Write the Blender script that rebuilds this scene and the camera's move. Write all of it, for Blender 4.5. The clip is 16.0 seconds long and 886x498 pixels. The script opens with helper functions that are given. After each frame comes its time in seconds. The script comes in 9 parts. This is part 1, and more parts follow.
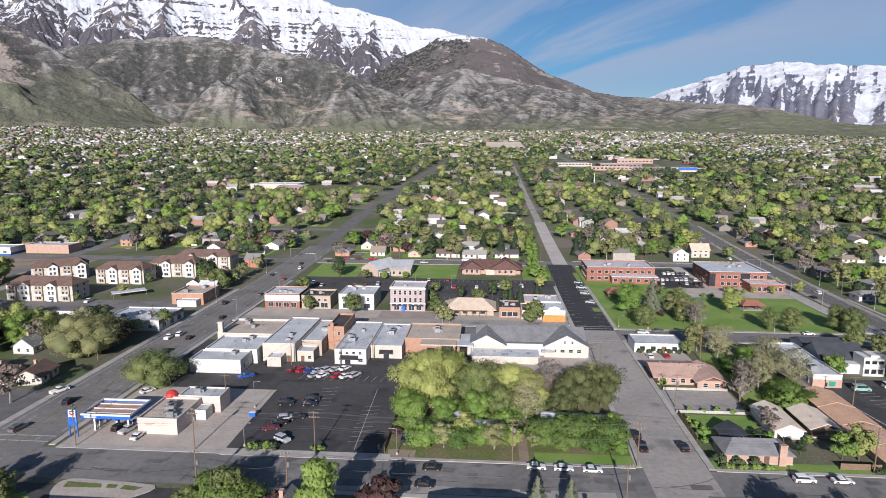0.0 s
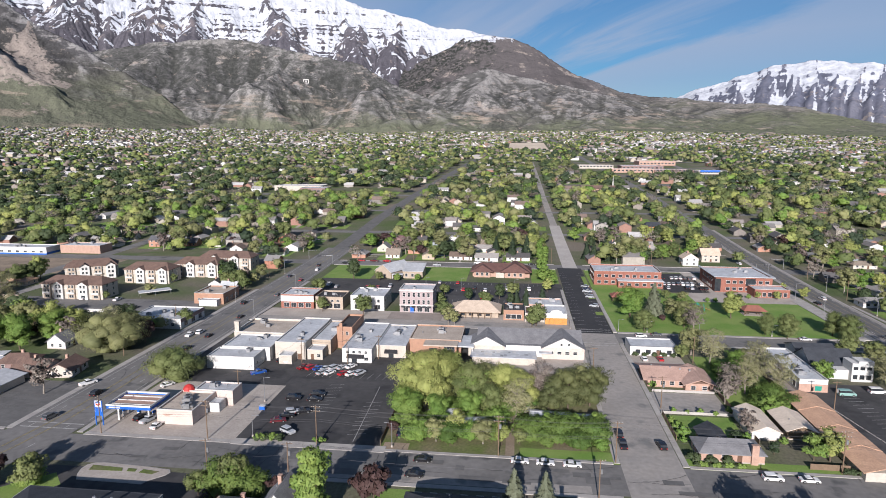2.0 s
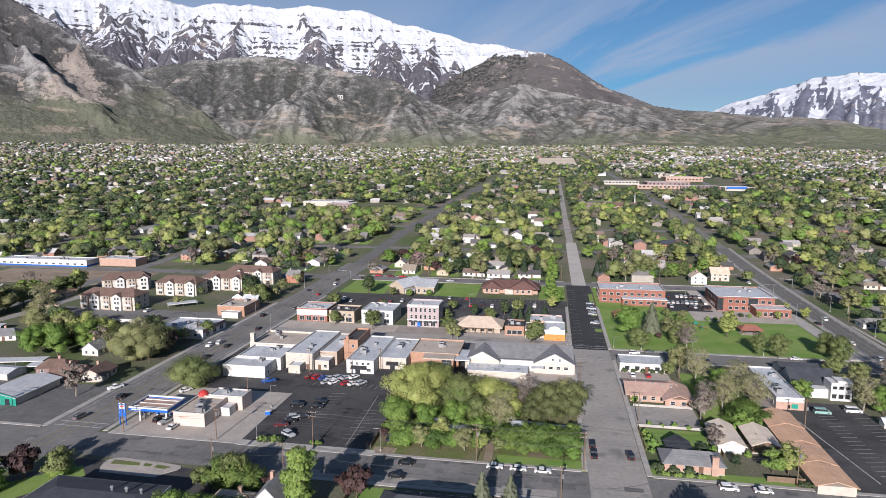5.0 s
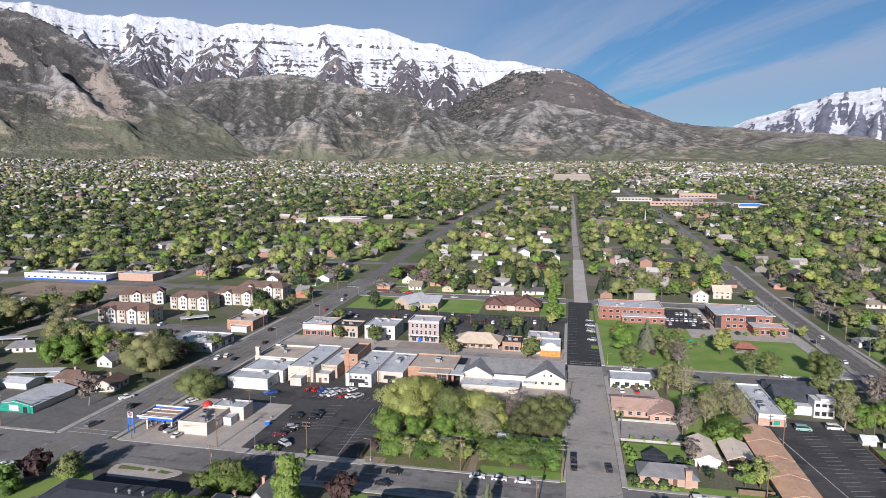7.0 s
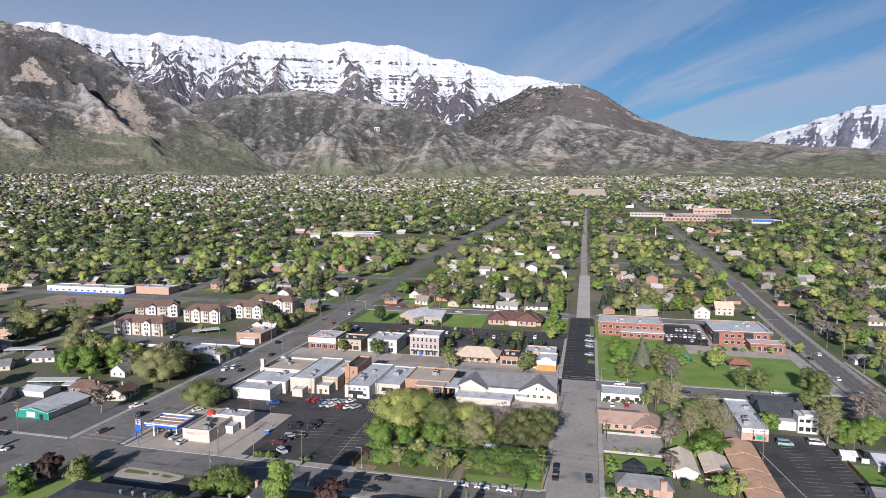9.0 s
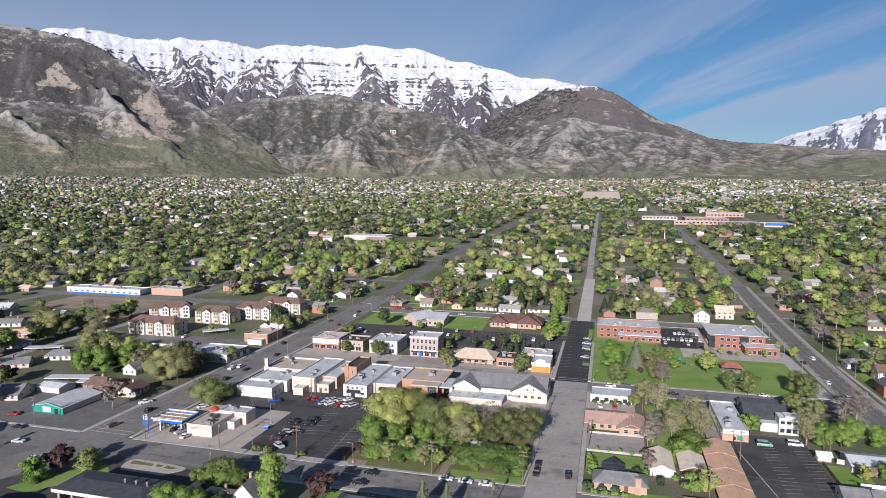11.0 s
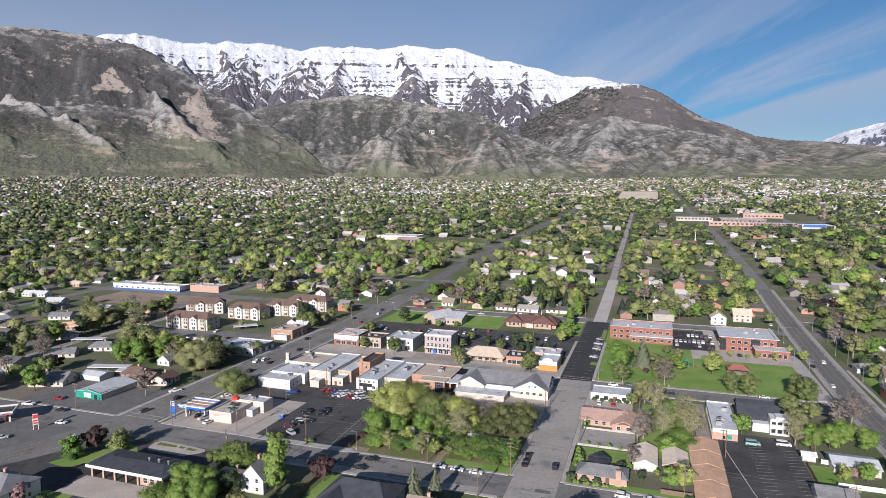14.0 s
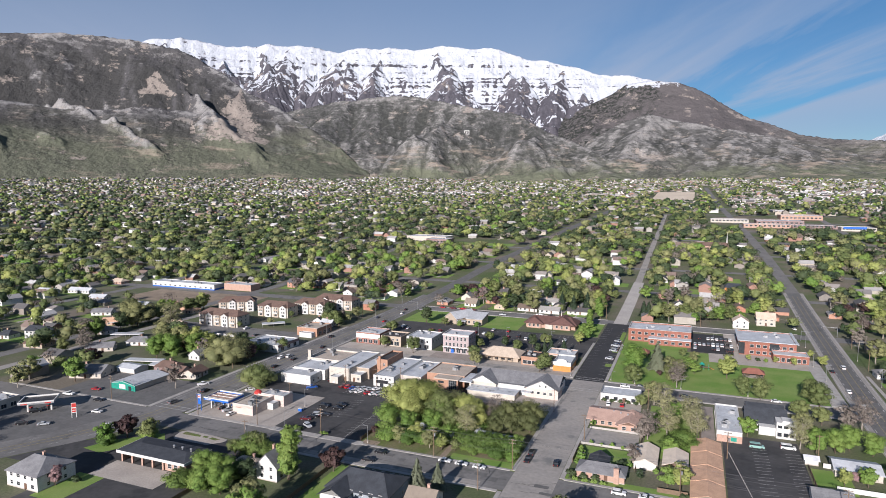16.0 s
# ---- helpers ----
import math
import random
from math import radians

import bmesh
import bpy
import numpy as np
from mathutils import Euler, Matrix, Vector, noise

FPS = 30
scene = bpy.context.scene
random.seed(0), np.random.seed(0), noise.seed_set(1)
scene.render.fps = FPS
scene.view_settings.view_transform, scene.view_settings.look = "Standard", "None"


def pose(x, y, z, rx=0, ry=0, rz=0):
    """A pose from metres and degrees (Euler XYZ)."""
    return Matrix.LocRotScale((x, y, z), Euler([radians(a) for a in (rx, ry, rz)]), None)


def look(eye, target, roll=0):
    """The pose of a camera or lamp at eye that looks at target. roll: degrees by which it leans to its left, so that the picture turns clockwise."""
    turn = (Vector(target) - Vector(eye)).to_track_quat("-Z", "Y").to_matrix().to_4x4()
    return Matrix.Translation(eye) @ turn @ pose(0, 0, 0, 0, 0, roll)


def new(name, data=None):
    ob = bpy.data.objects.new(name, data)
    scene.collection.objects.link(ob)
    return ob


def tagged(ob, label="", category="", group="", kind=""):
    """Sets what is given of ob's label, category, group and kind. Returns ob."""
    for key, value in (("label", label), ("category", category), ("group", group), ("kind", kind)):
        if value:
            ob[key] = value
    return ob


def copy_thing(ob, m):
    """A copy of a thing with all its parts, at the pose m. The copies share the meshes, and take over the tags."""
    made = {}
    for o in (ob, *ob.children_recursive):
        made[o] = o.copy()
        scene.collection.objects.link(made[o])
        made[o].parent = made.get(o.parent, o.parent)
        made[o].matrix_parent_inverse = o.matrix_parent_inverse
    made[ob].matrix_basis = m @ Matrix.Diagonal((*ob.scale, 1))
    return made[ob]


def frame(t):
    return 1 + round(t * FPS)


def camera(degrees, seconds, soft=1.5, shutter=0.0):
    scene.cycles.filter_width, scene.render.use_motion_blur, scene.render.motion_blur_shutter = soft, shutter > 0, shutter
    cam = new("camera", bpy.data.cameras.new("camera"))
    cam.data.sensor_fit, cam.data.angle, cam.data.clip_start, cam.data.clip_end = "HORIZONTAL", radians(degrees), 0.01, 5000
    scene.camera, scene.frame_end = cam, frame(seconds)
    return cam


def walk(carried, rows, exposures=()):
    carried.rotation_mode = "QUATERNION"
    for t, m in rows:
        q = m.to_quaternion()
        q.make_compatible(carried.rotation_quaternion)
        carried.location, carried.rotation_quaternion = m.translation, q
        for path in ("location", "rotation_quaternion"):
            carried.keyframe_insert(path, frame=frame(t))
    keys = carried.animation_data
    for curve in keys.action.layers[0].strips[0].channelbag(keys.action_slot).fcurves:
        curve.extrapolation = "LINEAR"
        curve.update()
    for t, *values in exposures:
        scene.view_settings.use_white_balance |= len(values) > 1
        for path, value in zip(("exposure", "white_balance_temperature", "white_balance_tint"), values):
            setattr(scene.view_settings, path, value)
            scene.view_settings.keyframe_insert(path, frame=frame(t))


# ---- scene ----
cam = camera(71.2, 16.0, soft=0.9)
# seconds, eye x, y, z in metres, yaw to the left, pitch up
PATH = [
    (0, 0.03, 0.11, 76.94, 4.31, -9.49),
    (0.5, 2.36, -2.56, 77.98, 4.92, -9.49),
    (1, 4.75, -5.14, 79.01, 5.52, -9.52),
    (1.5, 7.19, -7.65, 80.00, 6.11, -9.51),
    (2, 9.67, -10.09, 80.98, 6.71, -9.51),
    (2.5, 12.20, -12.47, 81.92, 7.31, -9.51),
    (3, 14.78, -14.80, 82.84, 7.88, -9.48),
    (3.5, 17.39, -17.07, 83.73, 8.40, -9.24),
    (4, 20.05, -19.30, 84.59, 8.88, -8.97),
    (5.2, 26.58, -24.48, 86.54, 10.00, -8.18),
    (6.5, 33.89, -29.88, 88.49, 11.10, -7.29),
    (7, 36.75, -31.90, 89.19, 11.56, -6.94),
    (7.5, 39.65, -33.89, 89.87, 12.00, -6.59),
    (8, 42.58, -35.85, 90.52, 12.44, -6.24),
    (8.5, 45.54, -37.79, 91.15, 12.90, -5.93),
    (9, 48.52, -39.70, 91.76, 13.30, -5.66),
    (9.3, 50.33, -40.83, 92.12, 13.54, -5.53),
    (10.2, 55.80, -44.15, 93.16, 14.26, -5.49),
    (11.5, 63.85, -48.74, 94.57, 15.30, -5.48),
    (12, 66.99, -50.43, 95.09, 15.71, -5.52),
    (12.5, 70.15, -52.07, 95.61, 16.33, -5.51),
    (13, 73.34, -53.65, 96.13, 17.06, -5.52),
    (13.5, 76.56, -55.17, 96.64, 17.88, -5.53),
    (14, 79.80, -56.63, 97.15, 18.71, -5.57),
    (14.5, 83.07, -58.01, 97.67, 19.58, -5.55),
    (15, 86.36, -59.31, 98.20, 20.44, -5.60),
    (15.5, 89.68, -60.52, 98.73, 21.32, -5.59),
    (16, 93.03, -61.64, 99.29, 22.09, -5.58),
]
walk(cam, [(t, pose(x, y, z, 90 + pitch, 0, yaw)) for t, x, y, z, yaw, pitch in PATH])
scene.view_settings.exposure = 0.66

# ---- world and sun: late afternoon, sun low behind the camera ----
SUN_EL, SUN_AZ = 20.5, 183.0
world = bpy.data.worlds.new("sky")
scene.world = world
world.use_nodes = True
wn = world.node_tree
wn.nodes.clear()


def wnode(kind, **sets):
    n = wn.nodes.new(kind)
    for k, v in sets.items():
        n.inputs[k].default_value = v
    return n


sky = wn.nodes.new("ShaderNodeTexSky")
sky.sky_type, sky.sun_disc = "NISHITA", False
sky.sun_elevation, sky.sun_rotation = radians(SUN_EL), radians(SUN_AZ)
sky.altitude, sky.air_density, sky.dust_density, sky.ozone_density = 1400, 1.0, 0.05, 3.0
# thin cirrus on a level sheet high up: streaks drawn out along one bearing, thinner overhead
def wmath(op, *vals):
    n = wn.nodes.new("ShaderNodeMath")
    n.operation = op
    for sock, v in zip(n.inputs, vals):
        if isinstance(v, (int, float)):
            sock.default_value = v
        else:
            wn.links.new(v, sock)
    return n.outputs[0]


STREAK = radians(-30)
wtc = wn.nodes.new("ShaderNodeTexCoord")
wsep = wn.nodes.new("ShaderNodeSeparateXYZ")
wn.links.new(wtc.outputs["Generated"], wsep.inputs["Vector"])
wx_, wy_, wz_ = wsep.outputs
wup = wmath("ADD", wmath("MAXIMUM", wz_, 0.0), 0.1)
wacross = wmath("DIVIDE", wmath("SUBTRACT", wmath("MULTIPLY", wx_, math.cos(STREAK)), wmath("MULTIPLY", wy_, math.sin(STREAK))), wup)
walong = wmath("DIVIDE", wmath("ADD", wmath("MULTIPLY", wx_, math.sin(STREAK)), wmath("MULTIPLY", wy_, math.cos(STREAK))), wup)
wvec = wn.nodes.new("ShaderNodeCombineXYZ")
wn.links.new(wmath("MULTIPLY", wacross, 1.3), wvec.inputs["X"])
wn.links.new(wmath("MULTIPLY", walong, 0.28), wvec.inputs["Y"])
wnoise = wnode("ShaderNodeTexNoise", Scale=1.4, Detail=7.0, Roughness=0.58, Distortion=0.6)
wn.links.new(wvec.outputs["Vector"], wnoise.inputs["Vector"])
wband = wmath("ADD", wacross, wmath("MULTIPLY", wmath("SUBTRACT", wnoise.outputs["Fac"], 0.5), 1.5))
wramp = wn.nodes.new("ShaderNodeValToRGB")
CIRRUS = ((0.0, 0.86), (0.20, 0.80), (0.30, 0.55), (0.40, 0.82), (0.46, 0.66), (0.50, 0.28), (0.54, 0.32), (0.585, 0.66), (0.63, 0.34), (0.67, 0.30), (0.74, 0.70), (1.0, 0.50))
while len(wramp.color_ramp.elements) < len(CIRRUS):
    wramp.color_ramp.elements.new(0.5)
for el_, (pos_, v_) in zip(wramp.color_ramp.elements, CIRRUS):
    el_.position, el_.color = pos_, (v_, v_, v_, 1)
wn.links.new(wmath("DIVIDE", wband, 4.0), wramp.inputs["Fac"])
wthick = wmath("MINIMUM", wmath("DIVIDE", 0.155, wmath("ADD", wmath("MAXIMUM", wz_, 0.0), 0.001)), 1.0)
wcover = wmath("MULTIPLY", wmath("ADD", wmath("MULTIPLY", wramp.outputs["Color"], 0.95), wmath("MULTIPLY", wnoise.outputs["Fac"], 0.22)), wthick)
wmix = wn.nodes.new("ShaderNodeMix")
wmix.data_type = "RGBA"
wmix.inputs["B"].default_value = (5.2, 5.9, 7.8, 1)
whsv = wnode("ShaderNodeHueSaturation", Saturation=1.9, Value=0.98)
wbg = wn.nodes.new("ShaderNodeBackground")
wbg.inputs["Strength"].default_value = 0.050
wout = wn.nodes.new("ShaderNodeOutputWorld")
for a, b in ((wcover, wmix.inputs["Factor"]), (sky.outputs["Color"], whsv.inputs["Color"]), (whsv.outputs["Color"], wmix.inputs["A"]),
             (wmix.outputs["Result"], wbg.inputs["Color"]), (wbg.outputs["Background"], wout.inputs["Surface"])):
    wn.links.new(a, b)
sun = new("sun", bpy.data.lights.new("sun", "SUN"))
sun.data.energy, sun.data.angle, sun.data.color = 5.0, radians(0.5), (1.0, 0.934, 0.930)
sun_to = Vector((math.sin(radians(SUN_AZ)) * math.cos(radians(SUN_EL)), math.cos(radians(SUN_AZ)) * math.cos(radians(SUN_EL)), math.sin(radians(SUN_EL))))
sun.matrix_world = look(sun_to * 300, (0, 0, 0))


# ---- materials ----
def material(name, a, b=None, scale=0.5, rough=0.85, bump=0.0, metal=0.0, fine=6.0, fine_amt=0.25, rand=0.0, island=0.0, c=None, c_scale=0.05, c_lo=0.5, c_hi=0.6, hue=0.0, spec=0.3):
    m = bpy.data.materials.new(name)
    m.use_nodes = True
    nt = m.node_tree
    n, lk = nt.nodes, nt.links
    p = n["Principled BSDF"]
    p.inputs["Roughness"].default_value, p.inputs["Metallic"].default_value = rough, metal
    p.inputs["Specular IOR Level"].default_value = spec
    b = b or tuple(v * 0.75 for v in a)
    geo = n.new("ShaderNodeNewGeometry")

    def mixed(fac, x, y):
        mx = n.new("ShaderNodeMix")
        mx.data_type = "RGBA"
        for sock, v in ((mx.inputs["Factor"], fac), (mx.inputs["A"], x), (mx.inputs["B"], y)):
            if isinstance(v, (tuple, list)):
                sock.default_value = (*v, 1)
            elif isinstance(v, (int, float)):
                sock.default_value = v
            else:
                lk.new(v, sock)
        return mx

    def noisy(sc, lo, hi, detail=4.0):
        t = n.new("ShaderNodeTexNoise")
        t.inputs["Scale"].default_value, t.inputs["Detail"].default_value = sc, detail
        lk.new(geo.outputs["Position"], t.inputs["Vector"])
        r = n.new("ShaderNodeMapRange")
        r.inputs["From Min"].default_value, r.inputs["From Max"].default_value = lo, hi
        lk.new(t.outputs["Fac"], r.inputs["Value"])
        return r.outputs["Result"], t.outputs["Fac"]

    f1, _ = noisy(scale, 0.35, 0.65)
    col = mixed(f1, a, b).outputs["Result"]
    if c:
        f2, _ = noisy(c_scale, c_lo, c_hi)
        col = mixed(f2, col, c).outputs["Result"]
    f3, raw3 = noisy(fine, 0.3, 0.7)
    dark = mixed(fine_amt, (1, 1, 1), (0, 0, 0))
    lk.new(f3, dark.inputs["B"])
    mul = mixed(1.0, col, dark.outputs["Result"])
    mul.blend_type = "MULTIPLY"
    col = mul.outputs["Result"]
    if rand or island or hue:
        hsv = n.new("ShaderNodeHueSaturation")
        src = n.new("ShaderNodeObjectInfo").outputs["Random"] if not island else geo.outputs["Random Per Island"]
        r = n.new("ShaderNodeMapRange")
        amt = island or rand
        r.inputs["To Min"].default_value, r.inputs["To Max"].default_value = 1 - amt, 1 + amt
        lk.new(src, r.inputs["Value"])
        lk.new(r.outputs["Result"], hsv.inputs["Value"])
        if hue:
            wn2 = n.new("ShaderNodeTexWhiteNoise")
            wn2.noise_dimensions = "1D"
            lk.new(src, wn2.inputs["W"])
            r2 = n.new("ShaderNodeMapRange")
            r2.inputs["To Min"].default_value, r2.inputs["To Max"].default_value = 0.5 - hue, 0.5 + hue
            lk.new(wn2.outputs["Value"], r2.inputs["Value"])
            lk.new(r2.outputs["Result"], hsv.inputs["Hue"])
        lk.new(col, hsv.inputs["Color"])
        col = hsv.outputs["Color"]
    lk.new(col, p.inputs["Base Color"])
    if bump:
        bp = n.new("ShaderNodeBump")
        bp.inputs["Strength"].default_value, bp.inputs["Distance"].default_value = 0.6, bump
        lk.new(raw3, bp.inputs["Height"])
        lk.new(bp.outputs["Normal"], p.inputs["Normal"])
    return m


def palette(name, colours, rough=0.8, fine=3.0, fine_amt=0.25, island=False):
    """A material whose colour is drawn from a few real paints, object by object or island by island."""
    m = material(name, (1, 1, 1), (0.86, 0.86, 0.86), 0.6, rough, fine=fine, fine_amt=fine_amt)
    nt = m.node_tree
    p = nt.nodes["Principled BSDF"]
    src = nt.nodes.new("ShaderNodeNewGeometry").outputs["Random Per Island"] if island else nt.nodes.new("ShaderNodeObjectInfo").outputs["Random"]
    ramp = nt.nodes.new("ShaderNodeValToRGB")
    ramp.color_ramp.interpolation = "CONSTANT"
    els = ramp.color_ramp.elements
    while len(els) < len(colours):
        els.new(0.5)
    for i, col in enumerate(colours):
        els[i].position = i / len(colours)
        els[i].color = (*col, 1)
    nt.links.new(src, ramp.inputs["Fac"])
    mul = nt.nodes.new("ShaderNodeMix")
    mul.data_type, mul.blend_type = "RGBA", "MULTIPLY"
    mul.inputs["Factor"].default_value = 1.0
    old = p.inputs["Base Color"].links[0].from_socket
    nt.links.new(old, mul.inputs["A"])
    nt.links.new(ramp.outputs["Color"], mul.inputs["B"])
    nt.links.new(mul.outputs["Result"], p.inputs["Base Color"])
    return m


M_GROUND = material("yards", (0.165, 0.150, 0.110), (0.088, 0.126, 0.042), 0.035, 0.95, 0.05, fine=1.2, fine_amt=0.4, c=(0.200, 0.172, 0.135), c_scale=0.012, c_lo=0.55, c_hi=0.62)
M_GRASS = material("lawn", (0.143, 0.252, 0.047), (0.218, 0.293, 0.081), 0.09, 0.95, 0.03, fine=2.5, fine_amt=0.3)
M_MEADOW = material("rough_grass", (0.125, 0.165, 0.045), (0.215, 0.175, 0.115), 0.10, 0.95, 0.05, fine=1.5, fine_amt=0.4)
M_DIRT = material("bare_earth", (0.312, 0.247, 0.182), (0.221, 0.176, 0.130), 0.1, 0.95, 0.04, fine=1.5)
M_ASPH_OLD = material("worn_asphalt", (0.203, 0.196, 0.188), (0.153, 0.149, 0.143), 0.06, 0.9, 0.01, fine=0.6, fine_amt=0.22, c=(0.106, 0.106, 0.106), c_scale=0.11, c_lo=0.6, c_hi=0.68)
M_ASPH_PALE = material("pale_asphalt", (0.341, 0.316, 0.288), (0.284, 0.268, 0.249), 0.07, 0.9, 0.01, fine=0.7, fine_amt=0.2, c=(0.187, 0.185, 0.177), c_scale=0.12, c_lo=0.58, c_hi=0.68)
M_ASPH_NEW = material("fresh_asphalt", (0.034, 0.034, 0.037), (0.047, 0.047, 0.049), 0.05, 0.85, 0.01, fine=0.5, fine_amt=0.2)
M_ASPH_LOT = material("lot_asphalt", (0.053, 0.052, 0.053), (0.078, 0.076, 0.076), 0.06, 0.88, 0.01, fine=0.5, fine_amt=0.25, c=(0.043, 0.043, 0.045), c_scale=0.09, c_lo=0.55, c_hi=0.64)
M_ASPH_BLEACHED = material("bleached_asphalt", (0.46, 0.43, 0.395), (0.39, 0.365, 0.34), 0.07, 0.9, 0.01, fine=0.7, fine_amt=0.2)
M_ASPH_PATCH = material("patched_asphalt", (0.150, 0.147, 0.143), (0.120, 0.118, 0.115), 0.2, 0.9, 0.01, fine=0.7, fine_amt=0.2)
M_CONCRETE = material("concrete", (0.432, 0.388, 0.342), (0.361, 0.322, 0.285), 0.15, 0.9, 0.01, fine=1.5, fine_amt=0.2)
M_KERB = material("kerb_concrete", (0.428, 0.408, 0.377), (0.347, 0.326, 0.306), 0.3, 0.9)
M_BRICKPAVE = material("brick_paving", (0.33, 0.285, 0.255), (0.26, 0.225, 0.20), 0.2, 0.9, fine=2.0)
M_MARK = material("road_paint", (0.50, 0.49, 0.47), (0.34, 0.335, 0.325), 0.8, 0.7)
M_MARK_Y = material("yellow_road_paint", (0.33, 0.27, 0.13), (0.22, 0.19, 0.12), 0.8, 0.7)
M_WHITE = material("white_paint", (0.617, 0.610, 0.586), (0.538, 0.531, 0.507), 0.4, 0.7, fine=3)
M_CREAM = material("cream_stucco", (0.522, 0.473, 0.410), (0.450, 0.405, 0.347), 0.4, 0.85, fine=4)
M_PINK = material("pinkish_cream_block", (0.590, 0.485, 0.430), (0.530, 0.432, 0.382), 0.4, 0.85, fine=4)
M_TAN = material("tan_stucco", (0.42, 0.345, 0.27), (0.36, 0.295, 0.23), 0.4, 0.85, fine=4)
M_BRICK = material("red_brick", (0.3, 0.125, 0.09), (0.235, 0.1, 0.075), 0.5, 0.85, 0.01, fine=5)
M_BRICK_O = material("orange_brick", (0.4, 0.235, 0.16), (0.33, 0.195, 0.135), 0.5, 0.85, 0.01, fine=5)
M_BRICK_P = material("salmon_brick", (0.45, 0.3, 0.235), (0.38, 0.25, 0.195), 0.5, 0.85, 0.01, fine=5)
M_BRICK_D = material("mauve_brick", (0.27, 0.19, 0.18), (0.22, 0.15, 0.14), 0.5, 0.85, 0.01, fine=5)
M_BRICK_G = material("grey_mauve_brick", (0.400, 0.330, 0.325), (0.340, 0.280, 0.275), 0.5, 0.85, 0.01, fine=5)
M_ROOF_W = material("white_membrane_roof", (0.569, 0.588, 0.606), (0.459, 0.477, 0.496), 0.15, 0.6, fine=0.8, fine_amt=0.25)
M_ROOF_G = material("grey_membrane_roof", (0.500, 0.512, 0.525), (0.413, 0.425, 0.438), 0.15, 0.7, fine=0.8, fine_amt=0.25)
M_ROOF_T = material("tan_gravel_roof", (0.504, 0.432, 0.360), (0.408, 0.348, 0.288), 0.2, 0.9, fine=1.5)
M_ROOF_D = material("dark_tar_roof", (0.05, 0.048, 0.05), (0.075, 0.07, 0.07), 0.2, 0.8, fine=1)
M_SHINGLE_G = material("grey_shingles", (0.240, 0.240, 0.247), (0.180, 0.180, 0.188), 0.4, 0.9, 0.02, fine=4, fine_amt=0.35)
M_SHINGLE_D = material("dark_shingles", (0.062, 0.069, 0.081), (0.045, 0.050, 0.059), 0.4, 0.9, 0.02, fine=4, fine_amt=0.35)
M_SHINGLE_B = material("brown_shingles", (0.19, 0.125, 0.1), (0.145, 0.095, 0.078), 0.4, 0.9, 0.02, fine=4, fine_amt=0.35)
M_SHINGLE_M = material("maroon_brown_shingles", (0.150, 0.082, 0.070), (0.115, 0.062, 0.054), 0.4, 0.9, 0.02, fine=4, fine_amt=0.3)
M_SHINGLE_T = material("tan_shingles", (0.625, 0.512, 0.400), (0.525, 0.425, 0.331), 0.4, 0.9, 0.02, fine=3, fine_amt=0.3)
M_ROOF_TAN = material("pale_tan_metal_roof", (0.70, 0.60, 0.49), (0.62, 0.53, 0.43), 0.4, 0.7, fine=1.5, fine_amt=0.15)
M_SHINGLE_R = material("rust_shingles", (0.634, 0.403, 0.268), (0.537, 0.336, 0.226), 0.4, 0.9, 0.02, fine=3, fine_amt=0.3)
M_SHINGLE_P = material("pinkish_shingles", (0.529, 0.356, 0.287), (0.448, 0.299, 0.241), 0.4, 0.9, 0.02, fine=3, fine_amt=0.3)
M_TANFIELD = material("dry_tan_soil", (0.66, 0.56, 0.44), (0.58, 0.49, 0.385), 0.02, 0.95, 0.05, fine=0.3)
M_METAL = material("galvanised_metal", (0.384, 0.392, 0.400), (0.288, 0.296, 0.304), 0.8, 0.45, metal=0.6)
M_METAL_D = material("dark_metal", (0.06, 0.06, 0.065), None, 0.8, 0.5, metal=0.4)
M_WOOD = material("weathered_wood", (0.20, 0.14, 0.095), (0.15, 0.105, 0.07), 1.5, 0.85, 0.01)
M_BLUE = material("blue_enamel", (0.02, 0.13, 0.5), (0.02, 0.11, 0.43), 0.5, 0.4)
M_REDP = material("red_enamel", (0.50, 0.045, 0.04), (0.42, 0.04, 0.035), 0.5, 0.45)
M_GREENP = material("green_enamel", (0.02, 0.28, 0.20), (0.02, 0.23, 0.17), 0.5, 0.5)
M_ORANGEP = material("orange_paint", (0.60, 0.26, 0.07), (0.52, 0.22, 0.06), 0.5, 0.6)
M_GLASS = material("window_glass", (0.025, 0.03, 0.036), (0.04, 0.045, 0.05), 0.7, 0.08, spec=0.6)
M_TRIM = material("white_trim", (0.613, 0.604, 0.580), (0.546, 0.538, 0.513), 0.7, 0.6)
M_DOOR = material("brown_door", (0.16, 0.09, 0.06), None, 0.7, 0.6)
M_RUBBER = material("tyre_rubber", (0.02, 0.02, 0.02), None, 2, 0.8)
M_BARK = material("bark", (0.13, 0.10, 0.075), (0.09, 0.07, 0.05), 1.5, 0.95, 0.03)
M_BARK_P = material("pale_bark", (0.30, 0.27, 0.23), (0.22, 0.19, 0.16), 1.5, 0.95, 0.03)
WALLS = [(0.62, 0.60, 0.55), (0.36, 0.16, 0.11), (0.72, 0.71, 0.68), (0.48, 0.40, 0.30), (0.44, 0.24, 0.17), (0.56, 0.52, 0.44), (0.30, 0.33, 0.36), (0.70, 0.66, 0.58), (0.40, 0.19, 0.13)]
ROOFS = [(0.15, 0.15, 0.15), (0.20, 0.15, 0.12), (0.26, 0.25, 0.24), (0.10, 0.095, 0.095), (0.30, 0.25, 0.20), (0.19, 0.12, 0.09), (0.36, 0.34, 0.32), (0.13, 0.13, 0.14)]
